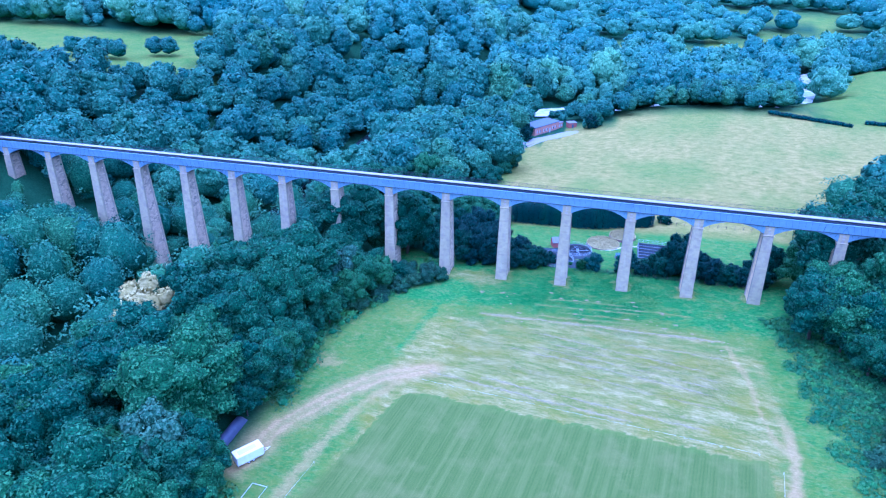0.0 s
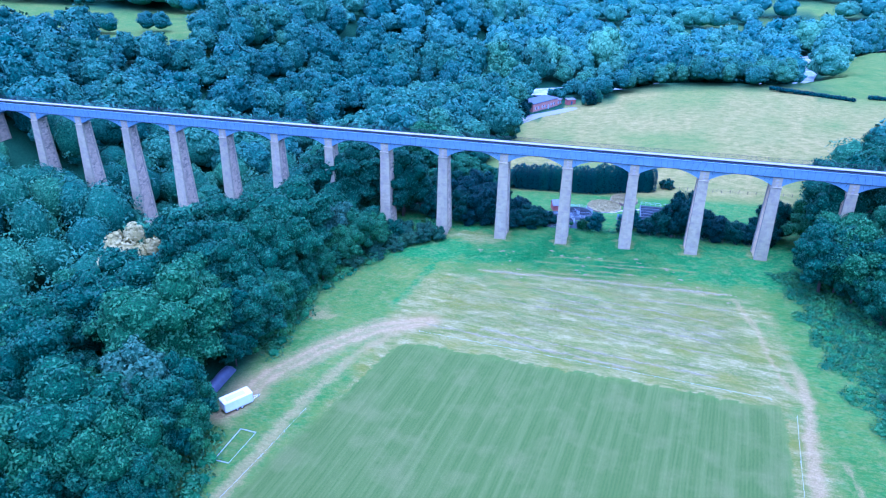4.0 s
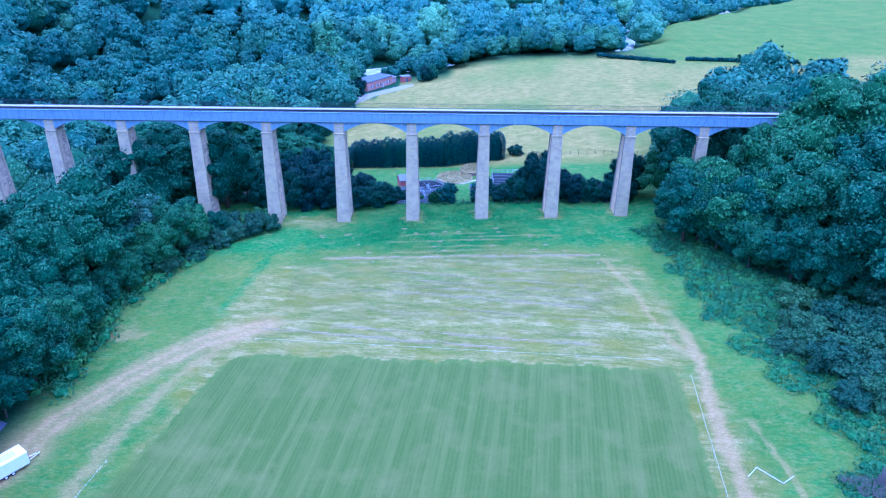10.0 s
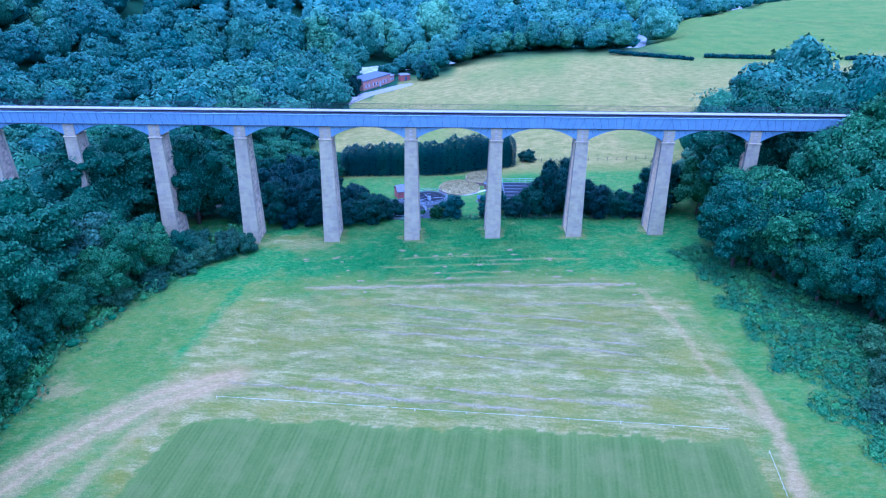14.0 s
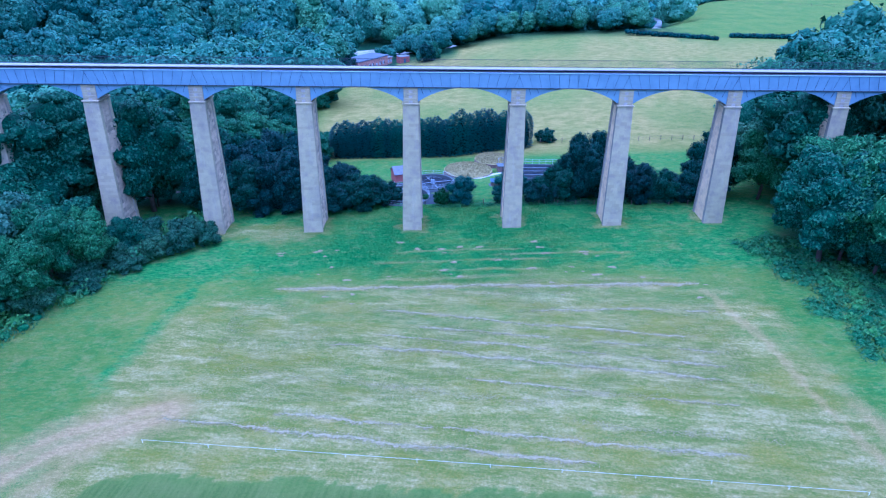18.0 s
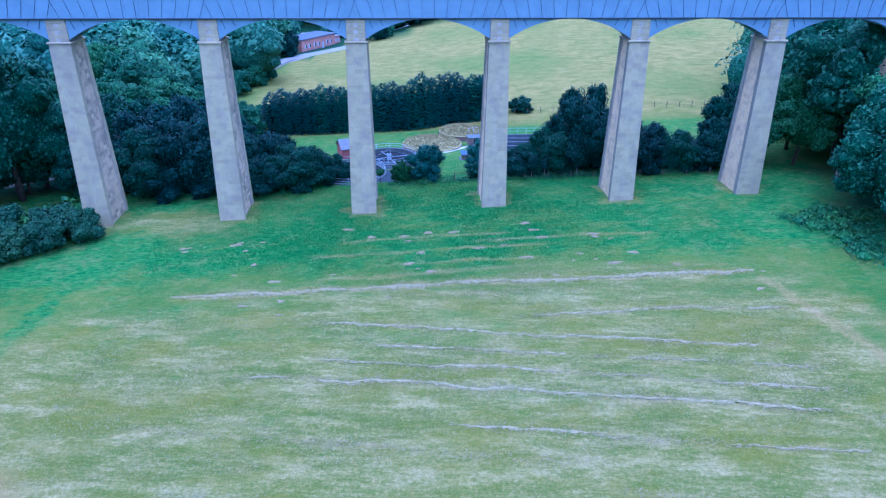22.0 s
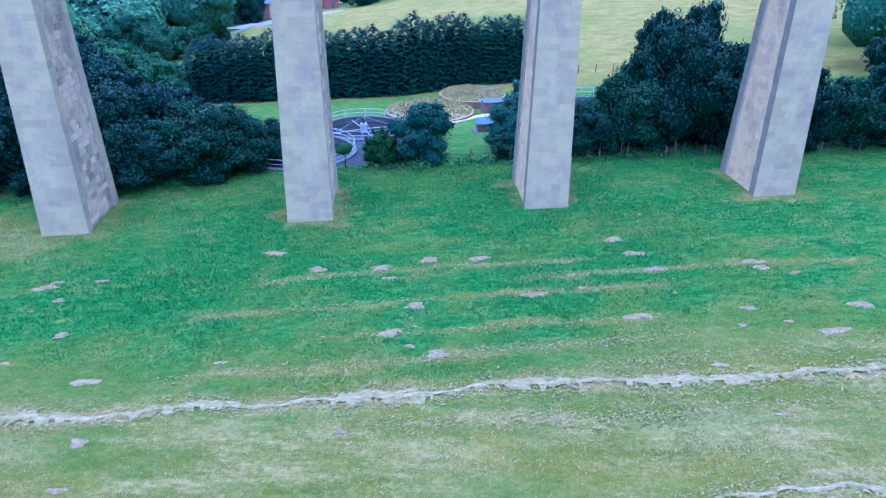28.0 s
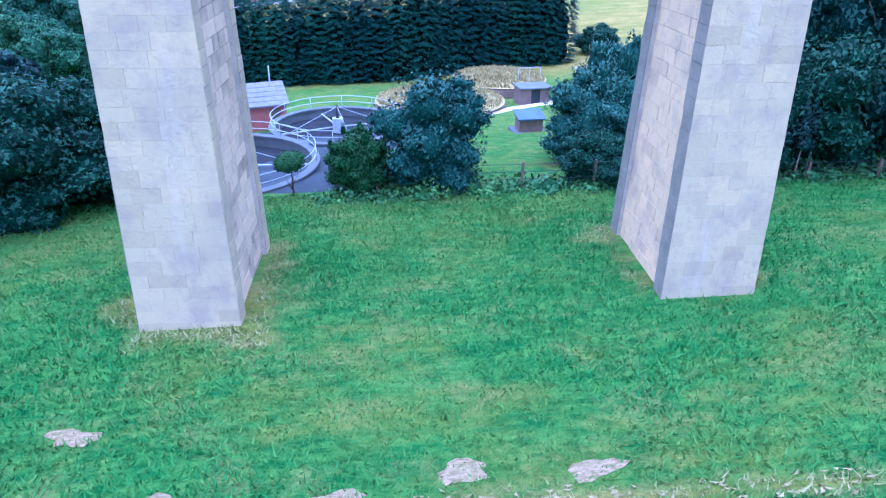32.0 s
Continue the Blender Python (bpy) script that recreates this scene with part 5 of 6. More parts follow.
def brick_courses(parent, r, z0, z1, per, h):
    """Bricks laid round a wall, each a part."""
    L = 2 * math.pi * r / per
    bm_ = box("brick", (-L / 2 + 0.012, -0.03, 0.008), (L / 2 - 0.012, 0.05, h - 0.008), DULL, 0.008)
    row, z = 0, z0
    while z + h <= z1 + 0.01:
        for i in range(per):
            a = 2 * math.pi * (i + 0.5 * (row % 2)) / per
            if math.sin(a) > 0.35:
                continue
            b = part("brick", bm_, parent)
            b.matrix_basis = pose(r * math.cos(a), r * math.sin(a), z, 0, 0, math.degrees(a) - 90)
        z += h
        row += 1


def tank(x, y, r, top, arms):
    """A round filter bed: wall, stones, hub, spreader arms and a guard rail."""
    z = ground_z(x, y)
    ob = thing("filter_tank", "round concrete filter bed of dark stones with white rails", "tank", pose(x, y, z), "round filter tanks")
    part("wall", ring("wall", r - 0.28, r, -0.4, top, CONCRETE), ob)
    part("coping", ring("coping", r - 0.36, r + 0.07, top, top + 0.1, CONCRETE), ob)
    part("stone_bed", disc("stone_bed", r - 0.3, top - 0.55, STONES, 0.06, 0.05, 48, 14, 3), ob, "dark grey bed of filter stones")
    part("hub", ring("hub", 0.0, 0.34, top - 0.5, top + 0.45, WHITE_RAIL, 16), ob)
    part("hub_mast", tube("hub_mast", [(0, 0, top + 0.4), (0, 0, top + 1.3)], [0.12, 0.06], IRON_DARK, 8), ob)
    for a in arms:
        part("spreader_arm", tube("spreader_arm", [(0.2 * math.cos(a), 0.2 * math.sin(a), top - 0.12), ((r - 0.6) * math.cos(a), (r - 0.6) * math.sin(a), top - 0.22)], 0.05, WHITE_RAIL, 6), ob)
        part("stay", tube("stay", [(0, 0, top + 1.2), ((r - 1.2) * math.cos(a), (r - 1.2) * math.sin(a), top - 0.15)], 0.018, WHITE_RAIL, 4), ob)
    for h in (0.45, 0.85):
        pts_ = [((r - 0.1) * math.cos(2 * math.pi * i / 40), (r - 0.1) * math.sin(2 * math.pi * i / 40), top + h) for i in range(40)]
        part("guard_rail", tube("guard_rail", pts_, 0.024, WHITE_RAIL, 5, True), ob)
    for i in range(12):
        a = 2 * math.pi * i / 12
        part("rail_post", tube("rail_post", [((r - 0.1) * math.cos(a), (r - 0.1) * math.sin(a), top + 0.08), ((r - 0.1) * math.cos(a), (r - 0.1) * math.sin(a), top + 0.85)], 0.024, WHITE_RAIL, 5), ob)
    return ob


tank(2.7, 22.0, 4.3, 0.65, (0.35, 1.95, 3.5, 5.05))
tank(-2.6, 12.6, 5.0, 0.45, (0.1, 1.65, 3.25, 4.8))


def grass_tuft_top(r, z, dome, seed, n):
    """Dry grass blades on a round roof."""
    rg = np.random.default_rng(seed)
    a, u = rg.uniform(0, 6.283, n), np.sqrt(rg.uniform(0, 1, n)) * 0.97
    x, y = r * u * np.cos(a), r * u * np.sin(a)
    zz = z + dome * (1 - u * u) - 0.03
    h, t, w = rg.uniform(0.15, 0.45, n), rg.uniform(0, 6.283, n), rg.uniform(0.03, 0.07, n)
    lean = rg.normal(size=(n, 2)) * 0.15
    vs = np.stack([np.stack([x - w * np.cos(t), y - w * np.sin(t), zz], 1), np.stack([x + w * np.cos(t), y + w * np.sin(t), zz], 1), np.stack([x + lean[:, 0], y + lean[:, 1], zz + h], 1)], 1).reshape(-1, 3)
    return vs, [(3 * i, 3 * i + 1, 3 * i + 2) for i in range(n)]


def mound(x, y, r, h, seed, courses):
    z = ground_z(x, y)
    ob = thing("covered_tank", "round brick tank roofed with dry straw-coloured grass", "tank", pose(x, y, z), "grass-covered round tanks")
    part("wall", ring("wall", r - 0.3, r, -0.4, h, DULL), ob)
    part("roof_turf", disc("roof_turf", r + 0.05, h + 0.02, DRY, 0.10, 0.45, 40, 9, seed), ob, "dry grass turf roof")
    vs, fs = grass_tuft_top(r, h, 0.45, seed, 5200)
    part("dry_grass", mesh_of("dry_grass", vs, fs, DRY), ob, "dry standing grass", "stuff")
    brick_courses(ob, r, 0.02, h - 0.02, 44, h / courses)
    return ob


mound(9.9, 31.0, 5.0, 0.75, 5, 4)
mound(15.6, 38.4, 4.1, 1.0, 6, 5)


def gable_house(name, label, cat, x, y, turn, w, d, eaves, ridge, wall, roof):
    """A small gabled building with its ridge along its width."""
    ob = thing(name, label, cat, pose(x, y, ground_z(x, y) - 0.05, 0, 0, turn))
    part("wall", mesh_of("wall", [(-w / 2, -d / 2, 0), (w / 2, -d / 2, 0), (w / 2, d / 2, 0), (-w / 2, d / 2, 0), (-w / 2, -d / 2, eaves), (w / 2, -d / 2, eaves), (w / 2, d / 2, eaves), (-w / 2, d / 2, eaves), (-w / 2, 0, ridge), (w / 2, 0, ridge)],
                          [(0, 1, 5, 4), (2, 3, 7, 6), (1, 2, 6, 9, 5), (3, 0, 4, 8, 7)], wall), ob)
    o = 0.22
    for s in (-1, 1):
        k_ = (ridge - eaves) / (d / 2)
        e = [(-w / 2 - o, s * (d / 2 + o), eaves - o * k_ + 0.03), (w / 2 + o, s * (d / 2 + o), eaves - o * k_ + 0.03), (w / 2 + o, 0, ridge + 0.03), (-w / 2 - o, 0, ridge + 0.03)]
        vs = e + [(a, b, c + 0.07) for a, b, c in e]
        part("roof_slope", mesh_of("roof_slope", vs, [(4, 5, 6, 7), (3, 2, 1, 0), (0, 1, 5, 4), (1, 2, 6, 5), (2, 3, 7, 6), (3, 0, 4, 7)], roof), ob)
    return ob


shed = gable_house("pump_shed", "small red-brick shed with a grey slate roof", "shed", -3.5, 26.4, 20, 4.0, 3.2, 2.0, 3.1, BRICK, SLATE)
for i in range(5):
    for j in range(9):
        sl = part("roof_slate", box("roof_slate", (-2.15 + 0.48 * j, -0.02, 0), (-1.69 + 0.48 * j, 0.44, 0.025), SLATE), shed)
        k_ = 1.1 / 1.6
        sl.matrix_basis = pose(0, -1.80 + 0.35 * i, 2.0 - 0.2 * k_ + 0.115 + 0.35 * i * k_, math.degrees(math.atan(k_)) - 3, 0, 0)
part("door", box("door", (0.9, -1.65, 0.05), (1.6, -1.602, 1.75), TIMBER), shed)
part("vent_pipe", tube("vent_pipe", [(1.4, 0.3, 2.4), (1.4, 0.3, 4.2)], 0.05, WHITE_RAIL), shed)

kiosk = thing("kiosk", "low red-brick kiosk with flat concrete roof and rails", "kiosk", pose(17.3, 32.0, ground_z(17.3, 32.0), 0, 0, 8))
part("wall", box("wall", (-1.2, -0.9, -0.1), (1.2, 0.9, 1.3), DULL), kiosk)
part("roof_slab", box("roof_slab", (-1.35, -1.05, 1.3), (1.35, 1.05, 1.42), CONCRETE, 0.03), kiosk)
part("door", box("door", (-0.35, -0.95, 0), (0.35, -0.905, 1.35), GLASS_DARK), kiosk)
for x in (-0.9, 0.0, 0.9):
    part("rail_post", tube("rail_post", [(x, 0.9, 1.6), (x, 0.9, 2.6)], 0.03, WHITE_RAIL, 5), kiosk)
part("guard_rail", tube("guard_rail", [(-0.9, 0.9, 2.6), (0.9, 0.9, 2.6)], 0.03, WHITE_RAIL, 5), kiosk)

hut = thing("meter_hut", "small brick hut with a blue-grey sloping lid", "hut", pose(14.8, 20.3, ground_z(14.8, 20.3), 0, 0, 6))
part("wall", box("wall", (-0.75, -0.55, -0.1), (0.75, 0.55, 0.85), DULL), hut)
vs = [(-0.9, -0.7, 0.82), (0.9, -0.7, 0.82), (0.9, 0.7, 1.12), (-0.9, 0.7, 1.12)]
part("lid", mesh_of("lid", vs + [(a, b, c + 0.08) for a, b, c in vs], [(4, 5, 6, 7), (3, 2, 1, 0), (0, 1, 5, 4), (1, 2, 6, 5), (2, 3, 7, 6), (3, 0, 4, 7)], FELT), hut)
part("plinth", box("plinth", (-1.1, -0.9, -0.2), (1.1, 0.9, 0.06), CONCRETE, 0.03), hut)

beds = thing("settling_tank", "rectangular concrete tank with dark lanes and white railing", "tank", pose(25.3, 24.8, ground_z(25.3, 24.8) + 0.25))
LANEWATER = Mat("tank_water")
LANEWATER = LANEWATER.done((0.03, 0.04, 0.06), 0.15, LANEWATER.noise(3, 3), 0.1, 0.02)
for j in range(7):
    y = -6.2 + 2.067 * j
    part("wall", box("wall", (-4.8, y - 0.14, -0.9), (4.8, y + 0.14, 0.62), CONCRETE, 0.02), beds)
for x in (-4.94, 4.94):
    part("end_wall", box("end_wall", (x - 0.14, -6.34, -0.9), (x + 0.14, 6.34, 0.62), CONCRETE, 0.02), beds)
for j in range(6):
    y = -6.2 + 2.067 * j
    part("water", box("water", (-4.79, y + 0.15, -0.3), (4.79, y + 1.9, 0.2), LANEWATER), beds)
for h in (0.6, 1.1):
    part("guard_rail", tube("guard_rail", [(-4.9, 6.2, 0.6 + h), (4.9, 6.2, 0.6 + h), (4.9, 2.4, 0.6 + h)], 0.035, WHITE_RAIL, 5), beds)
for x, y in [(-4.9 + 1.4 * i, 6.2) for i in range(8)] + [(4.9, 4.3), (4.9, 2.4)]:
    part("rail_post", tube("rail_post", [(x, y, 0.6), (x, y, 1.72)], 0.035, WHITE_RAIL, 5), beds)
for i in range(4):
    part("ladder_rung", tube("ladder_rung", [(4.6, 2.4, 0.8 + 0.3 * i), (5.2, 2.4, 0.8 + 0.3 * i)], 0.03, WHITE_RAIL, 5), beds)


def strip(name, line, width, lift, mat, label, category):
    """A path laid on the ground along a line."""
    pts_, vs, fs = [], [], []
    for (ax, ay), (bx, by) in zip(line, line[1:]):
        n = max(2, int(math.hypot(bx - ax, by - ay) / 1.0))
        pts_ += [(ax + (bx - ax) * i / n, ay + (by - ay) * i / n) for i in range(n)]
    pts_.append(line[-1])
    for i, p in enumerate(pts_):
        a, b = Vector(pts_[max(0, i - 1)]), Vector(pts_[min(len(pts_) - 1, i + 1)])
        t = (b - a).normalized()
        for s in (-1, -0.5, 0, 0.5, 1):
            x, y = p[0] - t.y * s * width / 2, p[1] + t.x * s * width / 2
            vs.append((x, y, ground_z(x, y) + lift - (0.12 if abs(s) == 1 else 0)))
        if i:
            for q in range(4):
                fs.append((5 * i - 5 + q, 5 * i - 4 + q, 5 * i + 1 + q, 5 * i + q))
    return tagged(new(name, mesh_of(name, vs, fs, mat, True)), label, category, kind="structure")


GRAVEL = plain("grey_gravel", (0.15, 0.14, 0.12), 0.95, 0.25, 2.5)
YARD = plain("dark_concrete", (0.032, 0.045, 0.055), 0.85, 0.3, 0.8)
strip("pavement", [(7.6, 27.2), (9.5, 26.3), (12.2, 26.6), (15.0, 29.4), (18.9, 31.6), (21.5, 32.0), (30, 32.2)], 0.9, 0.12, plain("white_concrete_path", (0.47, 0.46, 0.45), 0.9, 0.12, 2.0), "pale concrete path between the round tanks", "path")
strip("pavement_yard", [(-9, 19.5), (-3, 20.4), (2, 18.8), (7.5, 19.4)], 9.0, 0.07, YARD, "dark paved yard round the filter tanks", "yard")
strip("pavement_lower_yard", [(-9.5, 12.8), (-3, 12.2), (4.2, 11.8)], 9.6, 0.05, YARD, "dark paved yard round the lower filter tank", "yard")
strip("road", LANE, 2.0, 0.1, GRAVEL, "grey gravel lane through the trees", "road")
strip("road_yard", [(-36.5, 143), (-33.6, 150), (-27.2, 163), (-20.5, 170.5), (-13.5, 178.5), (-11.5, 183)], 8.0, 0.1, plain("pale_yard", (0.25, 0.245, 0.25), 0.9, 0.15, 1.0), "pale paved yard before the brick building", "yard")

# the conifer screen
def conifer_crown(seed, h=9.0, r=2.3):
    """Layer on layer of drooping sprays round a core dark with painted shade."""
    rg = np.random.default_rng(seed)
    n = 1700
    z = np.floor(rg.uniform(0.0, 1, n) ** 0.85 * h / 0.62) * 0.62 + rg.normal(0, 0.10, n) + 0.2
    a = rg.uniform(0, 6.283, n)
    z = z + 0.35 * np.sin(3 * a + seed) + 0.2 * np.sin(7 * a)
    u = np.clip(z / h, 0, 1)
    rr = r * np.where(u < 0.6, 1.0, np.sqrt(np.clip(1 - ((u - 0.6) / 0.42) ** 2, 0.02, 1))) * rg.uniform(0.82, 1.06, n)
    vs, fs, ns = [], [], []
    out = np.stack([np.cos(a), np.sin(a), np.zeros(n)], 1)
    side = np.stack([-np.sin(a), np.cos(a), np.zeros(n)], 1)
    for i in range(n):
        p = out[i] * (rr[i] - 0.42) + np.array([0, 0, z[i]])
        for j in range(4):
            w = (j - 1.5) * 0.34 + rg.normal(0, 0.08)
            ln = rg.uniform(0.42, 0.75)
            d = out[i] * math.cos(w) + side[i] * math.sin(w) + np.array([0, 0, rg.uniform(-0.45, 0.1)])
            e = np.cross(d, (0, 0, 1.0))
            e = e / (np.linalg.norm(e) + 1e-6) * rg.uniform(0.06, 0.11)
            vs += [p - e, p + e, p + d * ln]
            k0 = len(vs)
            fs.append((k0 - 3, k0 - 2, k0 - 1))
            nn = out[i] * 0.55 + np.array([0, 0, 0.75])
            ns += [nn / np.linalg.norm(nn)] * 3
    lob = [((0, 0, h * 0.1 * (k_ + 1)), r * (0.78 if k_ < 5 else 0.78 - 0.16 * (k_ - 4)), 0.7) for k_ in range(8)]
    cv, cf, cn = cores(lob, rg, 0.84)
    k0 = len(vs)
    me_ = mesh_of("crown", vs + cv, fs + [tuple(k0 + t for t in f) for f in cf], [LEAF_CON, CORE_SHADE], True)
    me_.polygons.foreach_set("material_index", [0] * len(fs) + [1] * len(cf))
    me_.normals_split_custom_set_from_vertices([tuple(v) for v in ns] + [tuple(v) for v in cn])
    return me_


CONIFER = [("conifer", "dark green cypress in a dense screen row", trunk_mesh(9, 1.2, s), conifer_crown(s)) for s in (81, 82, 83)]
i = 0
for (ax, ay), (bx, by) in zip([(-19.5, 46.6), (6.8, 45.8), (17, 49.6)], [(6.8, 45.8), (17, 49.6), (23.2, 50.6)]):
    n = math.ceil(math.hypot(bx - ax, by - ay) / 2.0)
    for j in range(n + (1 if ax > 16 else 0)):
        u = j / n
        x, y = ax + (bx - ax) * u, ay + (by - ay) * u
        hh = rng.uniform(0.88, 1.02) * (1.22 if 5 < x < 14 else 1.08)
        plant(CONIFER[i % 3], x, y, rng.uniform(0.95, 1.1), rng.uniform(0, 6), "cypress screen", stretch=hh * 0.88)
        i += 1

# shrubs in the gap between the two middle piers
WISPY = proto("shrub", "grey-green wispy willow shrub with bare twigs", bough_lobes(4.2, 2.0, 14, 4, 91, -0.35), 11000, 0.07, LEAF_WISP, 4.4, 1.9, 91, 0.9, 1.5)
plant(WISPY, 8.0, 9.0, 1.35, 0.3, "shrubs by the fence")
plant(WISPY, 16.2, 11.5, 1.25, 2.0, "shrubs by the fence")
ROUND = proto("shrub", "small clipped round-headed shrub", [((0, 0, 1.75), 0.62, 0.75), ((0.3, 0.1, 1.9), 0.4, 0.8), ((-0.3, -0.15, 1.7), 0.42, 0.8)], 2200, 0.06, LEAF_GREEN, 2.2, 0.4, 93)
plant(ROUND, 1.7, 7.9, 1.0, 0, "shrubs by the fence")


def fence(line, gap, height_, label, group, wires=3):
    """Posts and wires along a line."""
    (ax, ay), (bx, by) = line
    ob = thing("fence", label, "fence", pose(ax, ay, 0), group)
    n = max(1, round(math.hypot(bx - ax, by - ay) / gap))
    tops = []
    for i in range(n + 1):
        x, y = (bx - ax) * i / n, (by - ay) * i / n
        z = ground_z(ax + x, ay + y)
        part("post", box("post", (x - 0.06, y - 0.06, z - 0.3), (x + 0.06, y + 0.06, z + height_), TIMBER, 0.015), ob)
        tops.append((x, y, z))
    for w in range(wires):
        part("wire", tube("wire", [(x, y, z + height_ * (0.35 + 0.28 * w)) for x, y, z in tops], 0.012, IRON_DARK, 4), ob)
    return ob


fence([(5.5, 7.7), (18.5, 7.0)], 3.1, 1.25, "wooden post and wire fence behind the piers", "wire fences")
fence([(18.5, 7.0), (47, 5.2)], 3.2, 0.85, "wooden post and wire fence under dark bushes", "wire fences")
fence([(27.5, 52.4), (66, 51.6)], 2.6, 1.25, "wooden post and wire fence along the pasture", "wire fences")

fence([(179, 333), (271, 291)], 6.0, 1.4, "distant wooden post and wire fence across a green field", "wire fences")

# low tangle along the fence
tangle = [(x, 7.0 + rng.uniform(-0.4, 0.9), rng.uniform(0.3, 0.55), rng.uniform(0, 6), rng.uniform(0.6, 1.0), rng.randrange(3), rng.random()) for x in np.arange(3.2, 46, 0.4)]
tangle += [(x, 6.2 + rng.uniform(-0.4, 1.6), rng.uniform(0.3, 0.7), rng.uniform(0, 6), rng.uniform(0.6, 1.0), rng.randrange(3), 0.3 * rng.random()) for x in np.arange(-27, -8, 1.2)]
joined("undergrowth", "low green undergrowth along the fence line", "undergrowth", tangle, SCRUB_RAW, SCRUB)

# ---- the far brick building and hedges ----
PINK_BRICK = plain("light_pink_brick", (0.46, 0.245, 0.185), 0.9, 0.2, 0.6)
hall = thing("brick_building", "long red-brick building with flat roof by the river", "building", pose(-30.5, 177.7, ground_z(-26, 177) - 0.1, 0, 0, 58.5))
part("wall", box("wall", (-7.4, -4.2, -0.6), (12.4, 4.2, 4.3), PINK_BRICK), hall)
part("roof", box("roof", (-7.8, -4.6, 4.3), (12.8, 4.6, 4.65), plain("blue_grey_flat_roof", (0.10, 0.12, 0.15), 0.7, 0.2, 0.8), 0.05), hall, "flat blue-grey roof")
part("plinth", box("plinth", (-7.46, -4.26, -0.5), (12.46, -4.205, 0.5), CONCRETE), hall)
for x in (-5.9, -3.7, -0.6, 1.6, 6.6, 8.8):
    w = part("window", box("window", (x, -4.27, 1.3), (x + 1.3, -4.21, 2.7), WHITE_RAIL), hall)
    for k_ in (0, 1):
        part("pane", box("pane", (x + 0.1 + 0.58 * k_, -4.29, 1.4), (x + 0.62 + 0.58 * k_, -4.275, 2.6), GLASS_DARK if k_ else plain("pale_pane", (0.5, 0.52, 0.56), 0.3, 0.1)), w)
part("door", box("door", (4.2, -4.28, 0.1), (5.3, -4.21, 2.3), WHITE_RAIL), hall)
part("lean_to", box("lean_to", (12.4, -3.6, -0.6), (16.4, 3.4, 3.0), PINK_BRICK), hall)
part("lean_to_roof", box("lean_to_roof", (12.4, -3.9, 3.0), (16.8, 3.7, 3.25), SLATE, 0.04), hall)
for x in (13.2, 14.9):
    part("window", box("window", (x, -3.66, 1.1), (x + 1.1, -3.605, 2.3), WHITE_RAIL), hall)
annex = thing("brick_outbuilding", "small red-brick outbuilding beside a paved yard", "outbuilding", pose(-14.2, 189.2, ground_z(-13, 187) - 0.1, 0, 0, 28))
part("wall", box("wall", (-2.2, -1.8, 0), (2.2, 1.8, 2.8), BRICK), annex)
part("roof", box("roof", (-2.4, -2.0, 2.8), (2.4, 2.0, 3.0), SLATE, 0.04), annex)
part("door", box("door", (-0.5, -1.86, 0.05), (0.5, -1.805, 2.1), FELT), annex)

castle = thing("white_house", "distant white house among wooded slopes", "house", pose(-99, 456, ground_z(-99, 456), 0, 0, 10))
part("wall", box("wall", (-9, -5, 0), (9, 5, 9), plain("white_render", (0.75, 0.74, 0.72), 0.8, 0.1)), castle)
part("roof", mesh_of("roof", [(-9.5, -5.5, 9), (9.5, -5.5, 9), (9.5, 5.5, 9), (-9.5, 5.5, 9), (-7, 0, 12.5), (7, 0, 12.5)], [(0, 1, 5, 4), (2, 3, 4, 5), (1, 2, 5), (3, 0, 4), (3, 2, 1, 0)], SLATE), castle)
for i in range(5):
    for z in (1.5, 5.2):
        part("window", box("window", (-7.5 + 3.4 * i, -5.08, z), (-6.1 + 3.4 * i, -5.01, z + 2.2), GLASS_DARK), castle)
barn = thing("white_barn", "distant white barn beyond the trees", "barn", pose(-262, 309, ground_z(-262, 309), 0, 0, 20))
part("wall", box("wall", (-10, -5, 0), (10, 5, 7), plain("white_cladding", (0.7, 0.72, 0.75), 0.7, 0.1)), barn)
part("roof", box("roof", (-10.5, -5.5, 7), (10.5, 5.5, 7.5), SLATE, 0.1), barn)

for (ax, ay), (bx, by) in ([(84, 206), (117.0, 189.5)], [(126, 196.5), (178, 192)], [(190, 194), (204, 196)]):
    n = int(math.hypot(bx - ax, by - ay) / 1.5)
    lob = [((bx - ax) * i / n, (by - ay) * i / n, 1.05 + 0.12 * math.sin(i * 1.3)) for i in range(n + 1)]
    ob = thing("field_hedge", "long trimmed dark green field hedge", "hedge", pose(ax, ay, ground_z((ax + bx) / 2, (ay + by) / 2) - 0.2), "field hedges")
    part("foliage", crown_mesh("foliage", [(c, 1.35, 0.85) for c in lob], 60 * n, 0.45, LEAF_CON, 7), ob)

# ---- things in the meadow ----
TAPE = plain("white_tape", (0.54, 0.56, 0.57), 0.5, 0.06, 5.0)


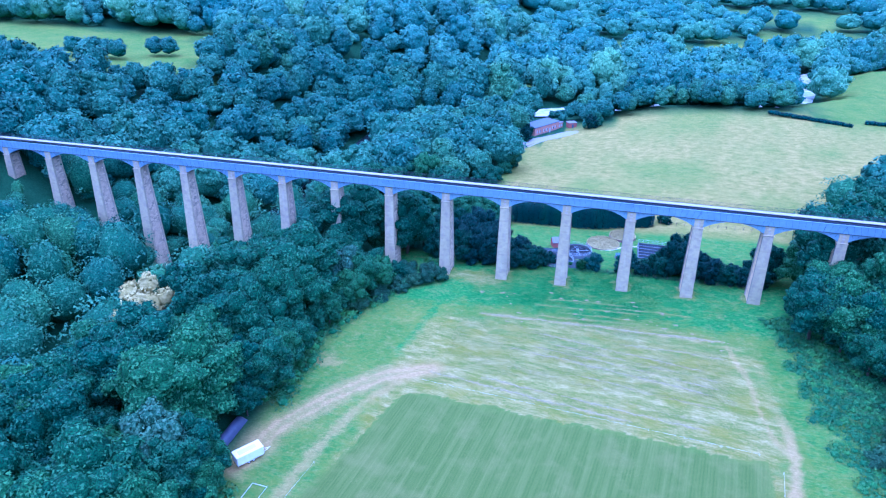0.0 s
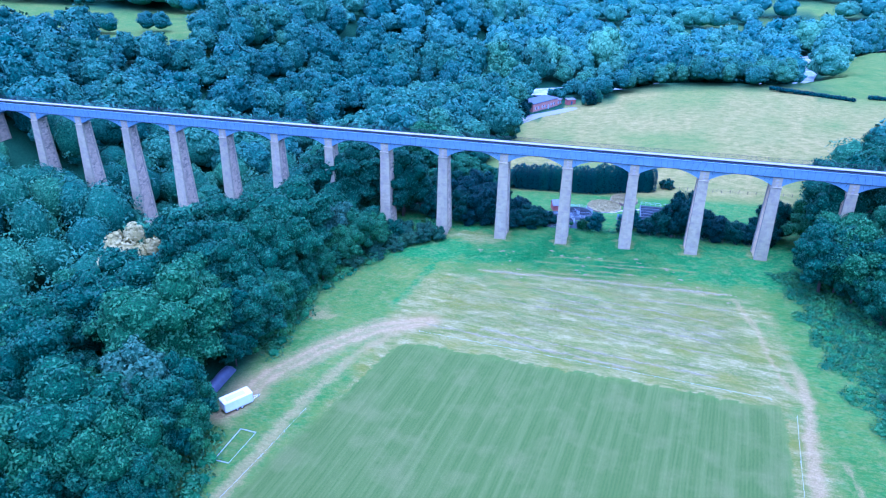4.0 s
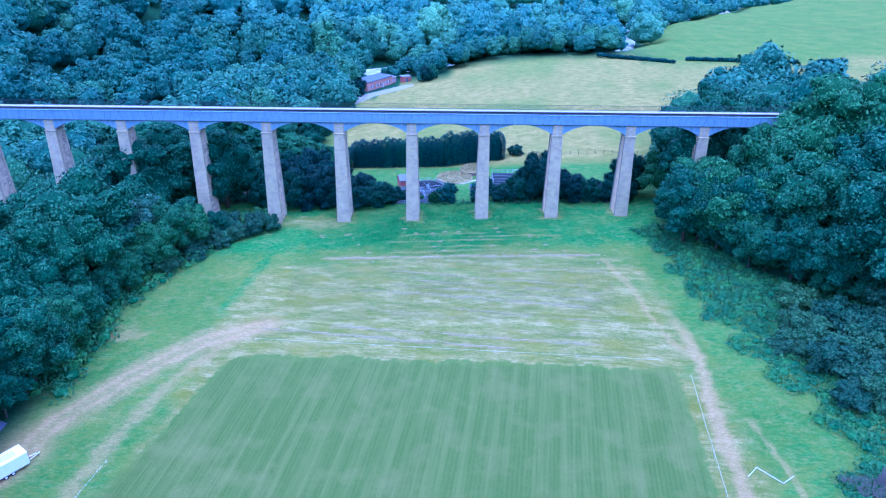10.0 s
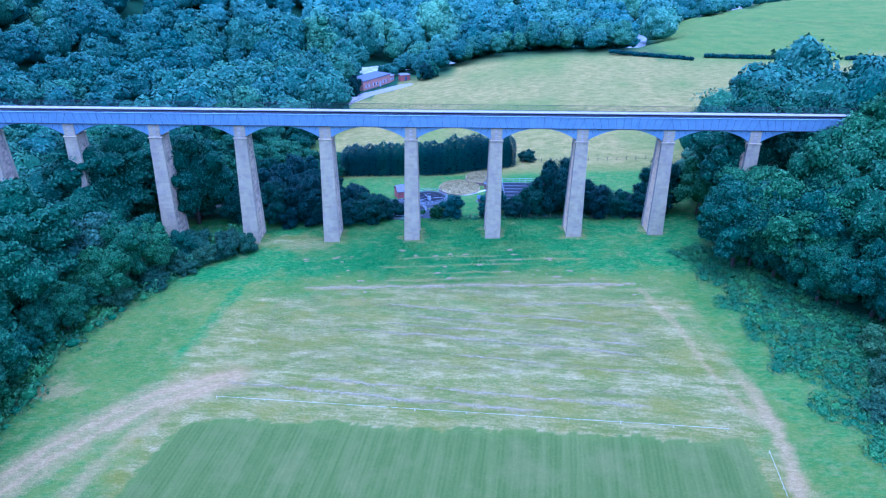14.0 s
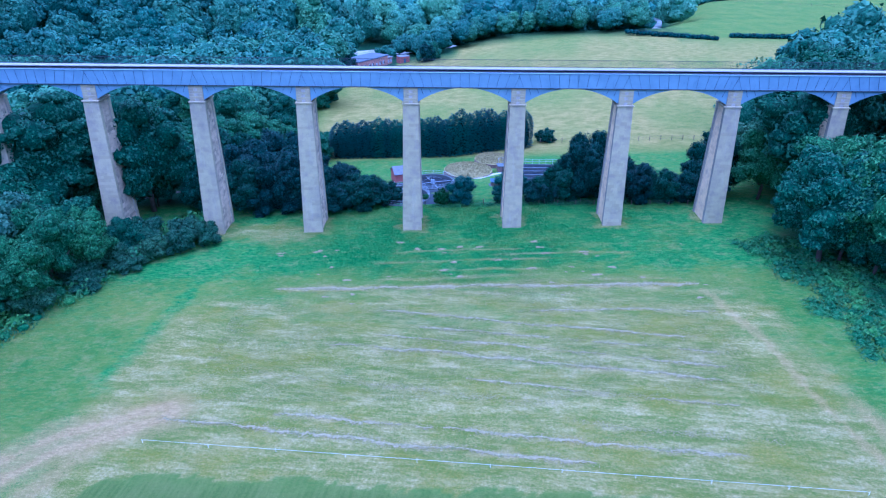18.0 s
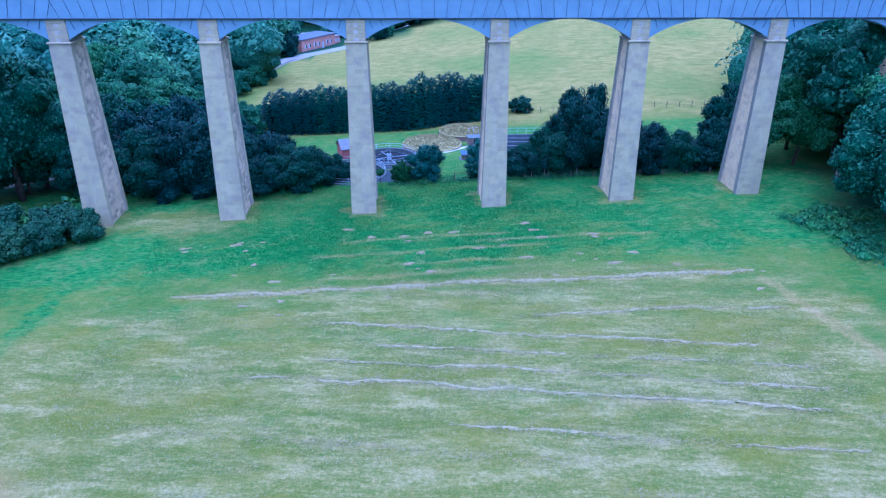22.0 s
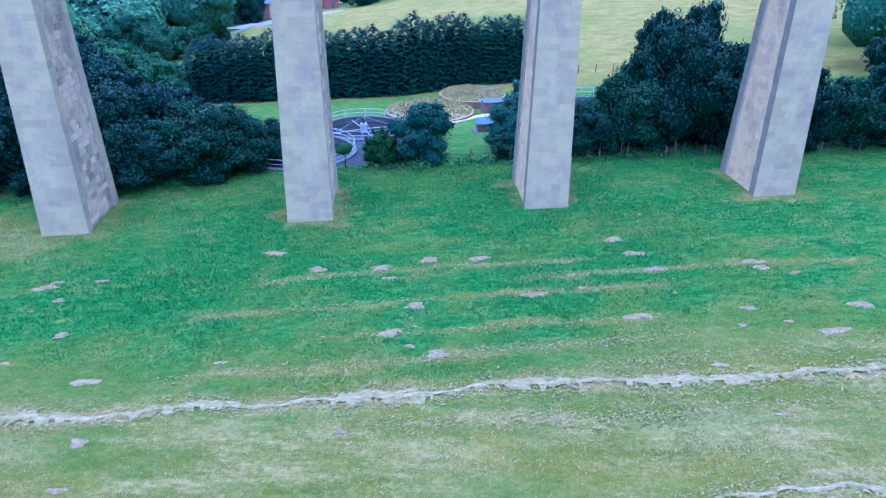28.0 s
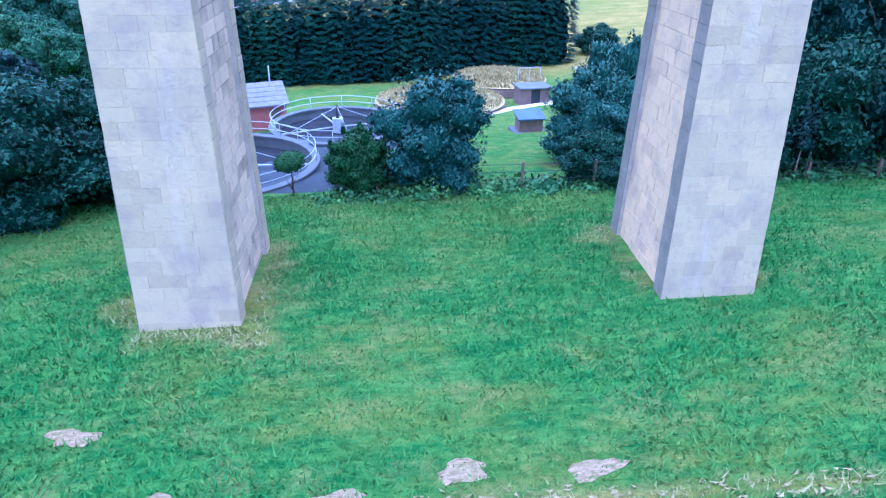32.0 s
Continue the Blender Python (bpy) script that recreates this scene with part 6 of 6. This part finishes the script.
def taped_line(line, label):
    """A low white tape on thin stakes."""
    ob = thing("tape_fence", label, "tape fence", pose(line[0][0], line[0][1], 0), "white tape lines")
    ox, oy = line[0]
    pts_ = []
    for (ax, ay), (bx, by) in zip(line, line[1:]):
        n = max(1, round(math.hypot(bx - ax, by - ay) / 7))
        pts_ += [(ax + (bx - ax) * i / n, ay + (by - ay) * i / n) for i in range(n)]
    pts_.append(line[-1])
    run = []
    for x, y in pts_:
        z = ground_z(x, y)
        part("stake", tube("stake", [(x - ox, y - oy, z - 0.1), (x - ox, y - oy, z + 0.45)], 0.018, TAPE, 5), ob)
        run.append((x - ox, y - oy, z + 0.36))
    part("tape", tube("tape", run, 0.012, TAPE, 5), ob)
    return ob


taped_line([(-24, -51.8), (10, -55.8), (42.2, -59.6)], "white tape strung between stakes along the pitch")
taped_line([(45.6, -63.5), (44.1, -74.6), (42.6, -86.5), (41.0, -97)], "white tape beside the worn pitch-side track")
taped_line([(-36.3, -80.2), (-38.2, -92.6), (-40.2, -104)], "white tape beside the left-hand worn track".replace("left-hand ", ""))


def fallen_goal(corners, r, label):
    """A goal frame lying on the grass."""
    ob = thing("goal_frame", label, "goal", pose(corners[0][0], corners[0][1], 0), "goal frames")
    p = [(x - corners[0][0], y - corners[0][1], ground_z(x, y) + 0.14) for x, y in corners]
    names = ["post", "crossbar", "post", "back_bar"]
    for k_ in range(len(p) - 1):
        part(names[k_], tube(names[k_], [p[k_], p[k_ + 1]], r, TAPE, 8), ob)
    if r > 0.055:
        part("back_bar", tube("back_bar", [p[3], p[0]], 0.025, TAPE, 6), ob)
    return ob


fallen_goal([(-42.6, -95.1), (-45.3, -95.0), (-44.9, -87.4), (-41.9, -87.6)], 0.06, "white football goal frame lying on rough grass")
fallen_goal([(46.3, -83.9), (47.9, -82.4), (50.1, -85.1), (51.9, -83.9)], 0.05, "small white goal frame lying on rough grass")

# the white trailer and the covered stack under the trees
van = thing("box_trailer", "white box trailer parked at the wood's edge", "trailer", pose(-48.7, -82.0, ground_z(-48.7, -82), 0, 0, 55))
VANW = plain("white_panel", (0.80, 0.81, 0.83), 0.45, 0.07, 1.2)
RUBBER = plain("tyre_rubber", (0.03, 0.03, 0.035), 0.85, 0.2, 5.0)
part("body", box("body", (-2.6, -1.15, 0.5), (2.6, 1.15, 2.35), VANW, 0.08), van)
part("roof", box("roof", (-2.65, -1.2, 2.352), (2.65, 1.2, 2.45), VANW, 0.04), van)
part("skylight", box("skylight", (-1.9, -0.6, 2.452), (1.6, 0.55, 2.5), plain("grey_panel", (0.6, 0.62, 0.66), 0.5, 0.1), 0.02), van)
part("chassis", box("chassis", (-2.4, -0.9, 0.34), (2.4, 0.9, 0.5), IRON_DARK), van)
for s in (-1, 1):
    for x in (-0.45, 0.45):
        w_ = part("wheel", ring("wheel", 0.12, 0.33, -0.1, 0.1, RUBBER, 18), van)
        w_.matrix_basis = pose(x, s * 1.02, 0.33, 90, 0, 0)
        rim_ = part("rim", ring("rim", 0.02, 0.17, -0.11, 0.11, VANW, 14), w_)
for s in (-0.45, 0.45):
    part("drawbar", tube("drawbar", [(2.5, s, 0.45), (4.3, s * 0.1, 0.5)], 0.05, VANW, 6), van)
part("jockey_wheel", tube("jockey_wheel", [(4.1, 0, 0.0), (4.1, 0, 0.7)], 0.05, IRON_DARK, 6), van)

TARP = plain("dark_blue_sheet", (0.075, 0.085, 0.13), 0.35, 0.2, 0.8)
bm = bmesh.new()
bmesh.ops.create_grid(bm, x_segments=10, y_segments=24, size=0.5)
for v in bm.verts:
    u, w_ = v.co.x * 2, v.co.y * 2
    v.co = Vector((u * 1.25, w_ * 5.2, 1.45 * (1 - abs(u) ** 3.5) * (1 - abs(w_) ** 10) + 0.05 * math.sin(9 * w_ + 3 * u)))
me = bpy.data.meshes.new("sheet")
bm.to_mesh(me)
bm.free()
me.materials.append(TARP)
me.polygons.foreach_set("use_smooth", [True] * len(me.polygons))
stack = thing("covered_stack", "long stack under a dark blue sheet beneath trees", "stack", pose(-55.8, -77.2, ground_z(-55.8, -77.2), 0, 0, 0))
part("sheet", me, stack)
part("load", box("load", (-0.8, -4.7, 0), (0.8, 4.7, 0.9), TIMBER, 0.05), stack)

# purple willowherb and sheets of an allotment
herb = [(62.4 + 5.8 * math.cos(a) * u, -86.4 + 4.2 * math.sin(a) * u, rng.uniform(0.45, 0.75), a * 3, rng.uniform(0.7, 1.1), rng.randrange(3), 0.4) for a, u in [(2.4 * i, math.sqrt((i + 0.5) / 46)) for i in range(46)]]
joined("willowherb_leaves", "dense green stems of a willowherb patch", "wildflowers", herb, SCRUB_RAW, SCRUB)
rg_ = np.random.default_rng(11)
n = 2200
a_, u_ = rg_.uniform(0, 6.283, n), np.sqrt(rg_.uniform(0, 1, n))
edge_ = 0.65 + 0.28 * np.sin(2 * a_ + 1) + 0.22 * np.sin(5 * a_) + 0.14 * np.sin(9 * a_ + 2)
X, Y = 62.2 + 5.8 * u_ * edge_ * np.cos(a_), -86.6 + 4.2 * u_ * edge_ * np.sin(a_)
Z = height(X, Y) + rg_.uniform(0.7, 1.35, n)
vs, fs = [], []
for i in range(n):
    h_ = rg_.uniform(0.25, 0.5)
    k0 = len(vs)
    vs += [(X[i] - 0.06, Y[i], Z[i]), (X[i] + 0.05, Y[i] + 0.05, Z[i]), (X[i], Y[i] - 0.06, Z[i]), (X[i] + rg_.normal() * 0.06, Y[i] + rg_.normal() * 0.06, Z[i] + h_)]
    fs += [(k0, k0 + 1, k0 + 3), (k0 + 1, k0 + 2, k0 + 3), (k0 + 2, k0, k0 + 3)]
tagged(new("willowherb_flowers", mesh_of("willowherb_flowers", vs, fs, LEAF_SPIKE)), "purple flower spikes of a willowherb patch", "wildflowers", kind="stuff")
SHEET = plain("pale_corrugated_sheet", (0.42, 0.45, 0.49), 0.45, 0.12, 2.0)
for x, y, a_, w_, d_ in ((57.2, -91.9, 12, 2.0, 1.4), (61.6, -91.0, -20, 2.6, 1.6), (59.4, -92.6, 4, 1.2, 1.2)):
    ob = thing("cold_frame", "low cold frame with a pale sheet lid", "cold frame", pose(x, y, ground_z(x, y), 0, 0, a_), "cold frames")
    part("box_frame", box("box_frame", (-w_ / 2, -d_ / 2, -0.1), (w_ / 2, d_ / 2, 0.4), TIMBER, 0.02), ob)
    vs = []
    for i in range(25):
        xx = -w_ / 2 - 0.1 + (w_ + 0.2) * i / 24
        for yy, zz in ((-d_ / 2 - 0.1, 0.45), (d_ / 2 + 0.1, 0.75)):
            vs += [(xx, yy, zz + 0.03 * (i % 2)), (xx, yy, zz + 0.03 * (i % 2) - 0.02)]
    part("lid", mesh_of("lid", vs, [f for i in range(24) for f in ((4 * i, 4 * i + 4, 4 * i + 6, 4 * i + 2), (4 * i + 1, 4 * i + 3, 4 * i + 7, 4 * i + 5), (4 * i, 4 * i + 1, 4 * i + 5, 4 * i + 4))], SHEET), ob)

# ---- cut hay lying on the meadow ----
k = Mat("dry_hay")
hc = k.mix(k.island(), (0.22, 0.195, 0.075), (0.34, 0.295, 0.135))
hc = k.mix(k.grey(k.noise(0.6, 3), 0.4, 0.65, 0, 0.45), hc, (0.30, 0.28, 0.10))
HAY = k.done(hc, 0.9, spec=0.1)


k = Mat("cut_grass")
cc = k.mix(k.grey(k.noise(9, 5, 0.75, (0.5, 1.5, 1)), 0.4, 0.6), (0.18, 0.155, 0.075), (0.34, 0.270, 0.165))
CUT = k.done(k.mix(k.grey(k.noise(4, 5, 0.7), 0.54, 0.66, 0, 0.6), cc, (0.13, 0.18, 0.045)), 0.9, k.noise(14, 4, 0.7), 0.8, 0.08, spec=0.1)

k = Mat("raked_hay")
cc = k.mix(k.grey(k.noise(5, 6, 0.75, (0.4, 1.5, 1)), 0.38, 0.62), (0.20, 0.182, 0.080), (0.340, 0.292, 0.160))
ROW_HAY = k.done(k.mix(k.grey(k.noise(2.2, 5, 0.7), 0.50, 0.64, 0, 0.8), cc, (0.14, 0.165, 0.045)), 0.9, k.noise(12, 4, 0.7), 0.7, 0.05, spec=0.1)


def wisps(x, y, size, rg, mat=None):
    """Flat wisps of cut grass lying over one another at given places."""
    m = len(x)
    z = height(x, y) + rg.uniform(0.03, 0.10, m)
    t = rg.normal(0.05, 0.6, m)
    ln, wd = size * rg.uniform(0.6, 1.3, m), size * rg.uniform(0.4, 0.9, m)
    c, s_ = np.cos(t), np.sin(t)
    tip = rg.normal(0, 0.35, m) * size
    v = np.stack([np.stack([x - ln * c, y - ln * s_, z], 1), np.stack([x + wd * s_, y - wd * c, z + 0.02], 1), np.stack([x + ln * c, y + ln * s_ + tip, z + rg.uniform(0, 0.05, m)], 1)], 1).reshape(-1, 3)
    return mesh_of("wisps", v.tolist(), [(3 * i, 3 * i + 1, 3 * i + 2) for i in range(m)], mat or HAY)


rg = np.random.default_rng(77)
for row in WINDROWS:
    ax, bx, w_, s_ = row[0], row[4], row[6], row[7]
    # the matted body of the row, ragged and broken
    xs = np.arange(ax, bx, 0.22)
    far_ = xs * 0 + 7.0 * ax + row[1]
    lump = 0.55 * vnoise(xs * 0.20, far_, 19) + 0.45 * vnoise(xs * 0.8, far_, 23)
    wide = w_ * np.clip((lump - 0.62 + 0.5 * s_) * 2.4, 0.4 * (s_ > 0.96), 1.0) * (0.80 if s_ > 0.96 else 0.42) * np.interp(xs, [ax, ax + 3, bx - 3, bx], [0.2, 1, 1, 0.2])
    ym = row_y(row, xs) + 0.5 * (vnoise(xs * 0.3, far_, 29) - 0.5) + 0.3 * (vnoise(xs * 1.3, far_, 31) - 0.5)
    vs, fs = [], []
    for i in range(len(xs)):
        k0 = len(vs)
        for f_, lift in ((-1, -0.03), (-0.5, 0.05), (0, 0.07), (0.5, 0.05), (1, -0.03)):
            yy = ym[i] + f_ * wide[i] * (rg.uniform(0.6, 1.4) if abs(f_) == 1 else rg.uniform(0.85, 1.15))
            vs.append((xs[i] + rg.uniform(-0.08, 0.08), yy, ground_z(xs[i], yy) + 0.03 + lift * rg.uniform(0.75, 1.25)))
        if i and wide[i] > 0.05 and s_ > 0.7:
            fs += [(k0 - 5 + q, k0 + q, k0 + 1 + q, k0 - 4 + q) for q in range(4) if rg.random() > (0.4, 0, 0, 0.4)[q]]
    # loose wisps about it
    n = int((bx - ax) * 75 * s_ * (0.5 + w_))
    i_ = rg.integers(0, len(xs), n)
    i_ = i_[rg.uniform(0, 1, n) < 0.25 + wide[i_] / w_]
    me = wisps(xs[i_] + rg.uniform(-0.2, 0.2, len(i_)), ym[i_] + rg.normal(0, 0.7, len(i_)) * (wide[i_] + 0.28), 0.10, rg)
    k0 = len(vs)
    vs += [tuple(v.co) for v in me.vertices]
    fs += [tuple(k0 + t for t in p.vertices) for p in me.polygons]
    bpy.data.meshes.remove(me)
    tagged(new("hay_windrow", mesh_of("hay_windrow", vs, fs, ROW_HAY, True)), "pale dry hay lying in a raked row" if s_ > 0.6 else "thin broken row of pale dry hay", "windrow", "raked hay rows", "stuff")
HEAPS = [(-1.6, -7.6), (1.2, -10.0), (4.9, -10.2), (7.7, -9.6), (10.6, -9.8), (19.2, -8.3), (19.8, -10.3), (26.2, -12.1), (13.1, -14.3), (5.4, -17.1), (7.6, -19.1), (17.9, -17.0), (26.7, -19.3), (-14.2, -10.3), (-8.4, -19.5), (6.7, -14.7), (20.4, -12.3), (29.4, -17.2)]
HEAPS += [(rg.uniform(-20, 42), rg.uniform(-27, -8)) for _ in range(30)]
for i, (hx, hy) in enumerate(HEAPS):
    big = 1.0 if i < 18 else rg.uniform(0.3, 0.8)
    vs, fs = [(0, 0, 0.09)], []
    lob_ = rg.uniform(0, 6.28, 3)
    for ring, (rr, zz) in enumerate(((0.45, 0.05), (0.8, 0.03), (1.0, -0.02))):
        for j in range(18):
            a_ = 2 * math.pi * j / 18
            r_ = big * rr * (0.62 + 0.14 * math.sin(2 * a_ + lob_[0]) + 0.1 * math.sin(3 * a_ + lob_[1]) + 0.08 * math.sin(5 * a_ + lob_[2]) + (0.05 * rg.normal() if ring == 2 else 0))
            dx_, dy_ = 1.0 * r_ * math.cos(a_), 0.5 * r_ * math.sin(a_)
            vs.append((dx_, dy_, zz * big + 0.02 * rg.normal() * (ring < 2) + ground_z(hx + dx_, hy + dy_) - ground_z(hx, hy)))
    for j in range(18):
        j2 = (j + 1) % 18
        fs += [(0, 1 + j, 1 + j2), (1 + j, 19 + j, 19 + j2, 1 + j2), (19 + j, 37 + j, 37 + j2, 19 + j2)]
    ob = tagged(new("hay_clump", mesh_of("hay_clump", vs, fs, CUT, True)), "small flat clump of pale cut grass", "hay clump", "hay clumps")
    ob.location = (hx, hy, ground_z(hx, hy) + 0.04)

# ---- grass blades in the nearest stretch of meadow ----


def blades(n, x0, x1, y0, y1, seed, tall, keep):
    rg = np.random.default_rng(seed)
    x, y = rg.uniform(x0, x1, n), rg.uniform(y0, y1, n)
    za_, zb_ = zones(x, y)
    ok = keep(x, y, za_, zb_, rg)
    for i in range(-2, 4):
        ok &= (np.abs(x - BAY * i) > 1.75) | (np.abs(y - YC) > 2.8)
    x, y, straw_, lush_ = x[ok], y[ok], za_[ok, 0], zb_[ok, 2]
    m = len(x)
    z = height(x, y) - 0.02
    h = tall * rg.uniform(0.4, 1.2, m) * (0.55 + 0.7 * lush_)
    t, w = rg.uniform(0, 6.283, m), rg.uniform(0.02, 0.045, m)
    lean = rg.normal(size=(m, 2)) * h[:, None] * 0.6
    v = np.stack([np.stack([x - w * np.cos(t), y - w * np.sin(t), z], 1), np.stack([x + w * np.cos(t), y + w * np.sin(t), z], 1), np.stack([x + lean[:, 0], y + lean[:, 1], z + h], 1)], 1).reshape(-1, 3)
    me_ = bpy.data.meshes.new("grass")
    me_.from_pydata(v.tolist(), [], [(3 * i, 3 * i + 1, 3 * i + 2) for i in range(m)])
    at_ = me_.color_attributes.new("cover", "FLOAT_COLOR", "POINT")
    c = np.repeat(np.stack([straw_, lush_, straw_ * 0, straw_ * 0 + 1], 1), 3, 0)
    at_.data.foreach_set("color", c.astype(np.float32).reshape(-1))
    return me_


k = Mat("grass_blades")
st_, lu_ = k.attr("cover")[:2]
gcol = k.mix(lu_, k.mix(k.island(), (0.08, 0.165, 0.022), (0.17, 0.22, 0.042)), k.mix(k.island(), (0.026, 0.145, 0.028), (0.072, 0.222, 0.044)))
gcol = k.mix(k.grey(st_, 0.15, 0.55), gcol, k.mix(k.island(), (0.17, 0.20, 0.055), (0.38, 0.345, 0.18)))
BLADES = k.done(gcol, 0.8, spec=0.15)
me = blades(220000, -24, 44, -25, 8, 3, 0.17, lambda x, y, a, b, rg: rg.uniform(0, 1, len(x)) < np.exp(-np.maximum(0, np.hypot(x - 7, y + 6) - 14) / 14))
me.materials.append(BLADES)
tagged(new("grass", me), "lush green meadow grass with dry tufts", "grass", kind="stuff")
me = blades(110000, -22, 40, -46, -25, 9, 0.15, lambda x, y, a, b, rg: vnoise(x * 0.7, y * 1.4, 37) + rg.uniform(-0.2, 0.2, len(x)) > 0.34)
me.materials.append(BLADES)
tagged(new("stubble", me), "cut meadow stubble of green and straw blades", "grass", kind="stuff")
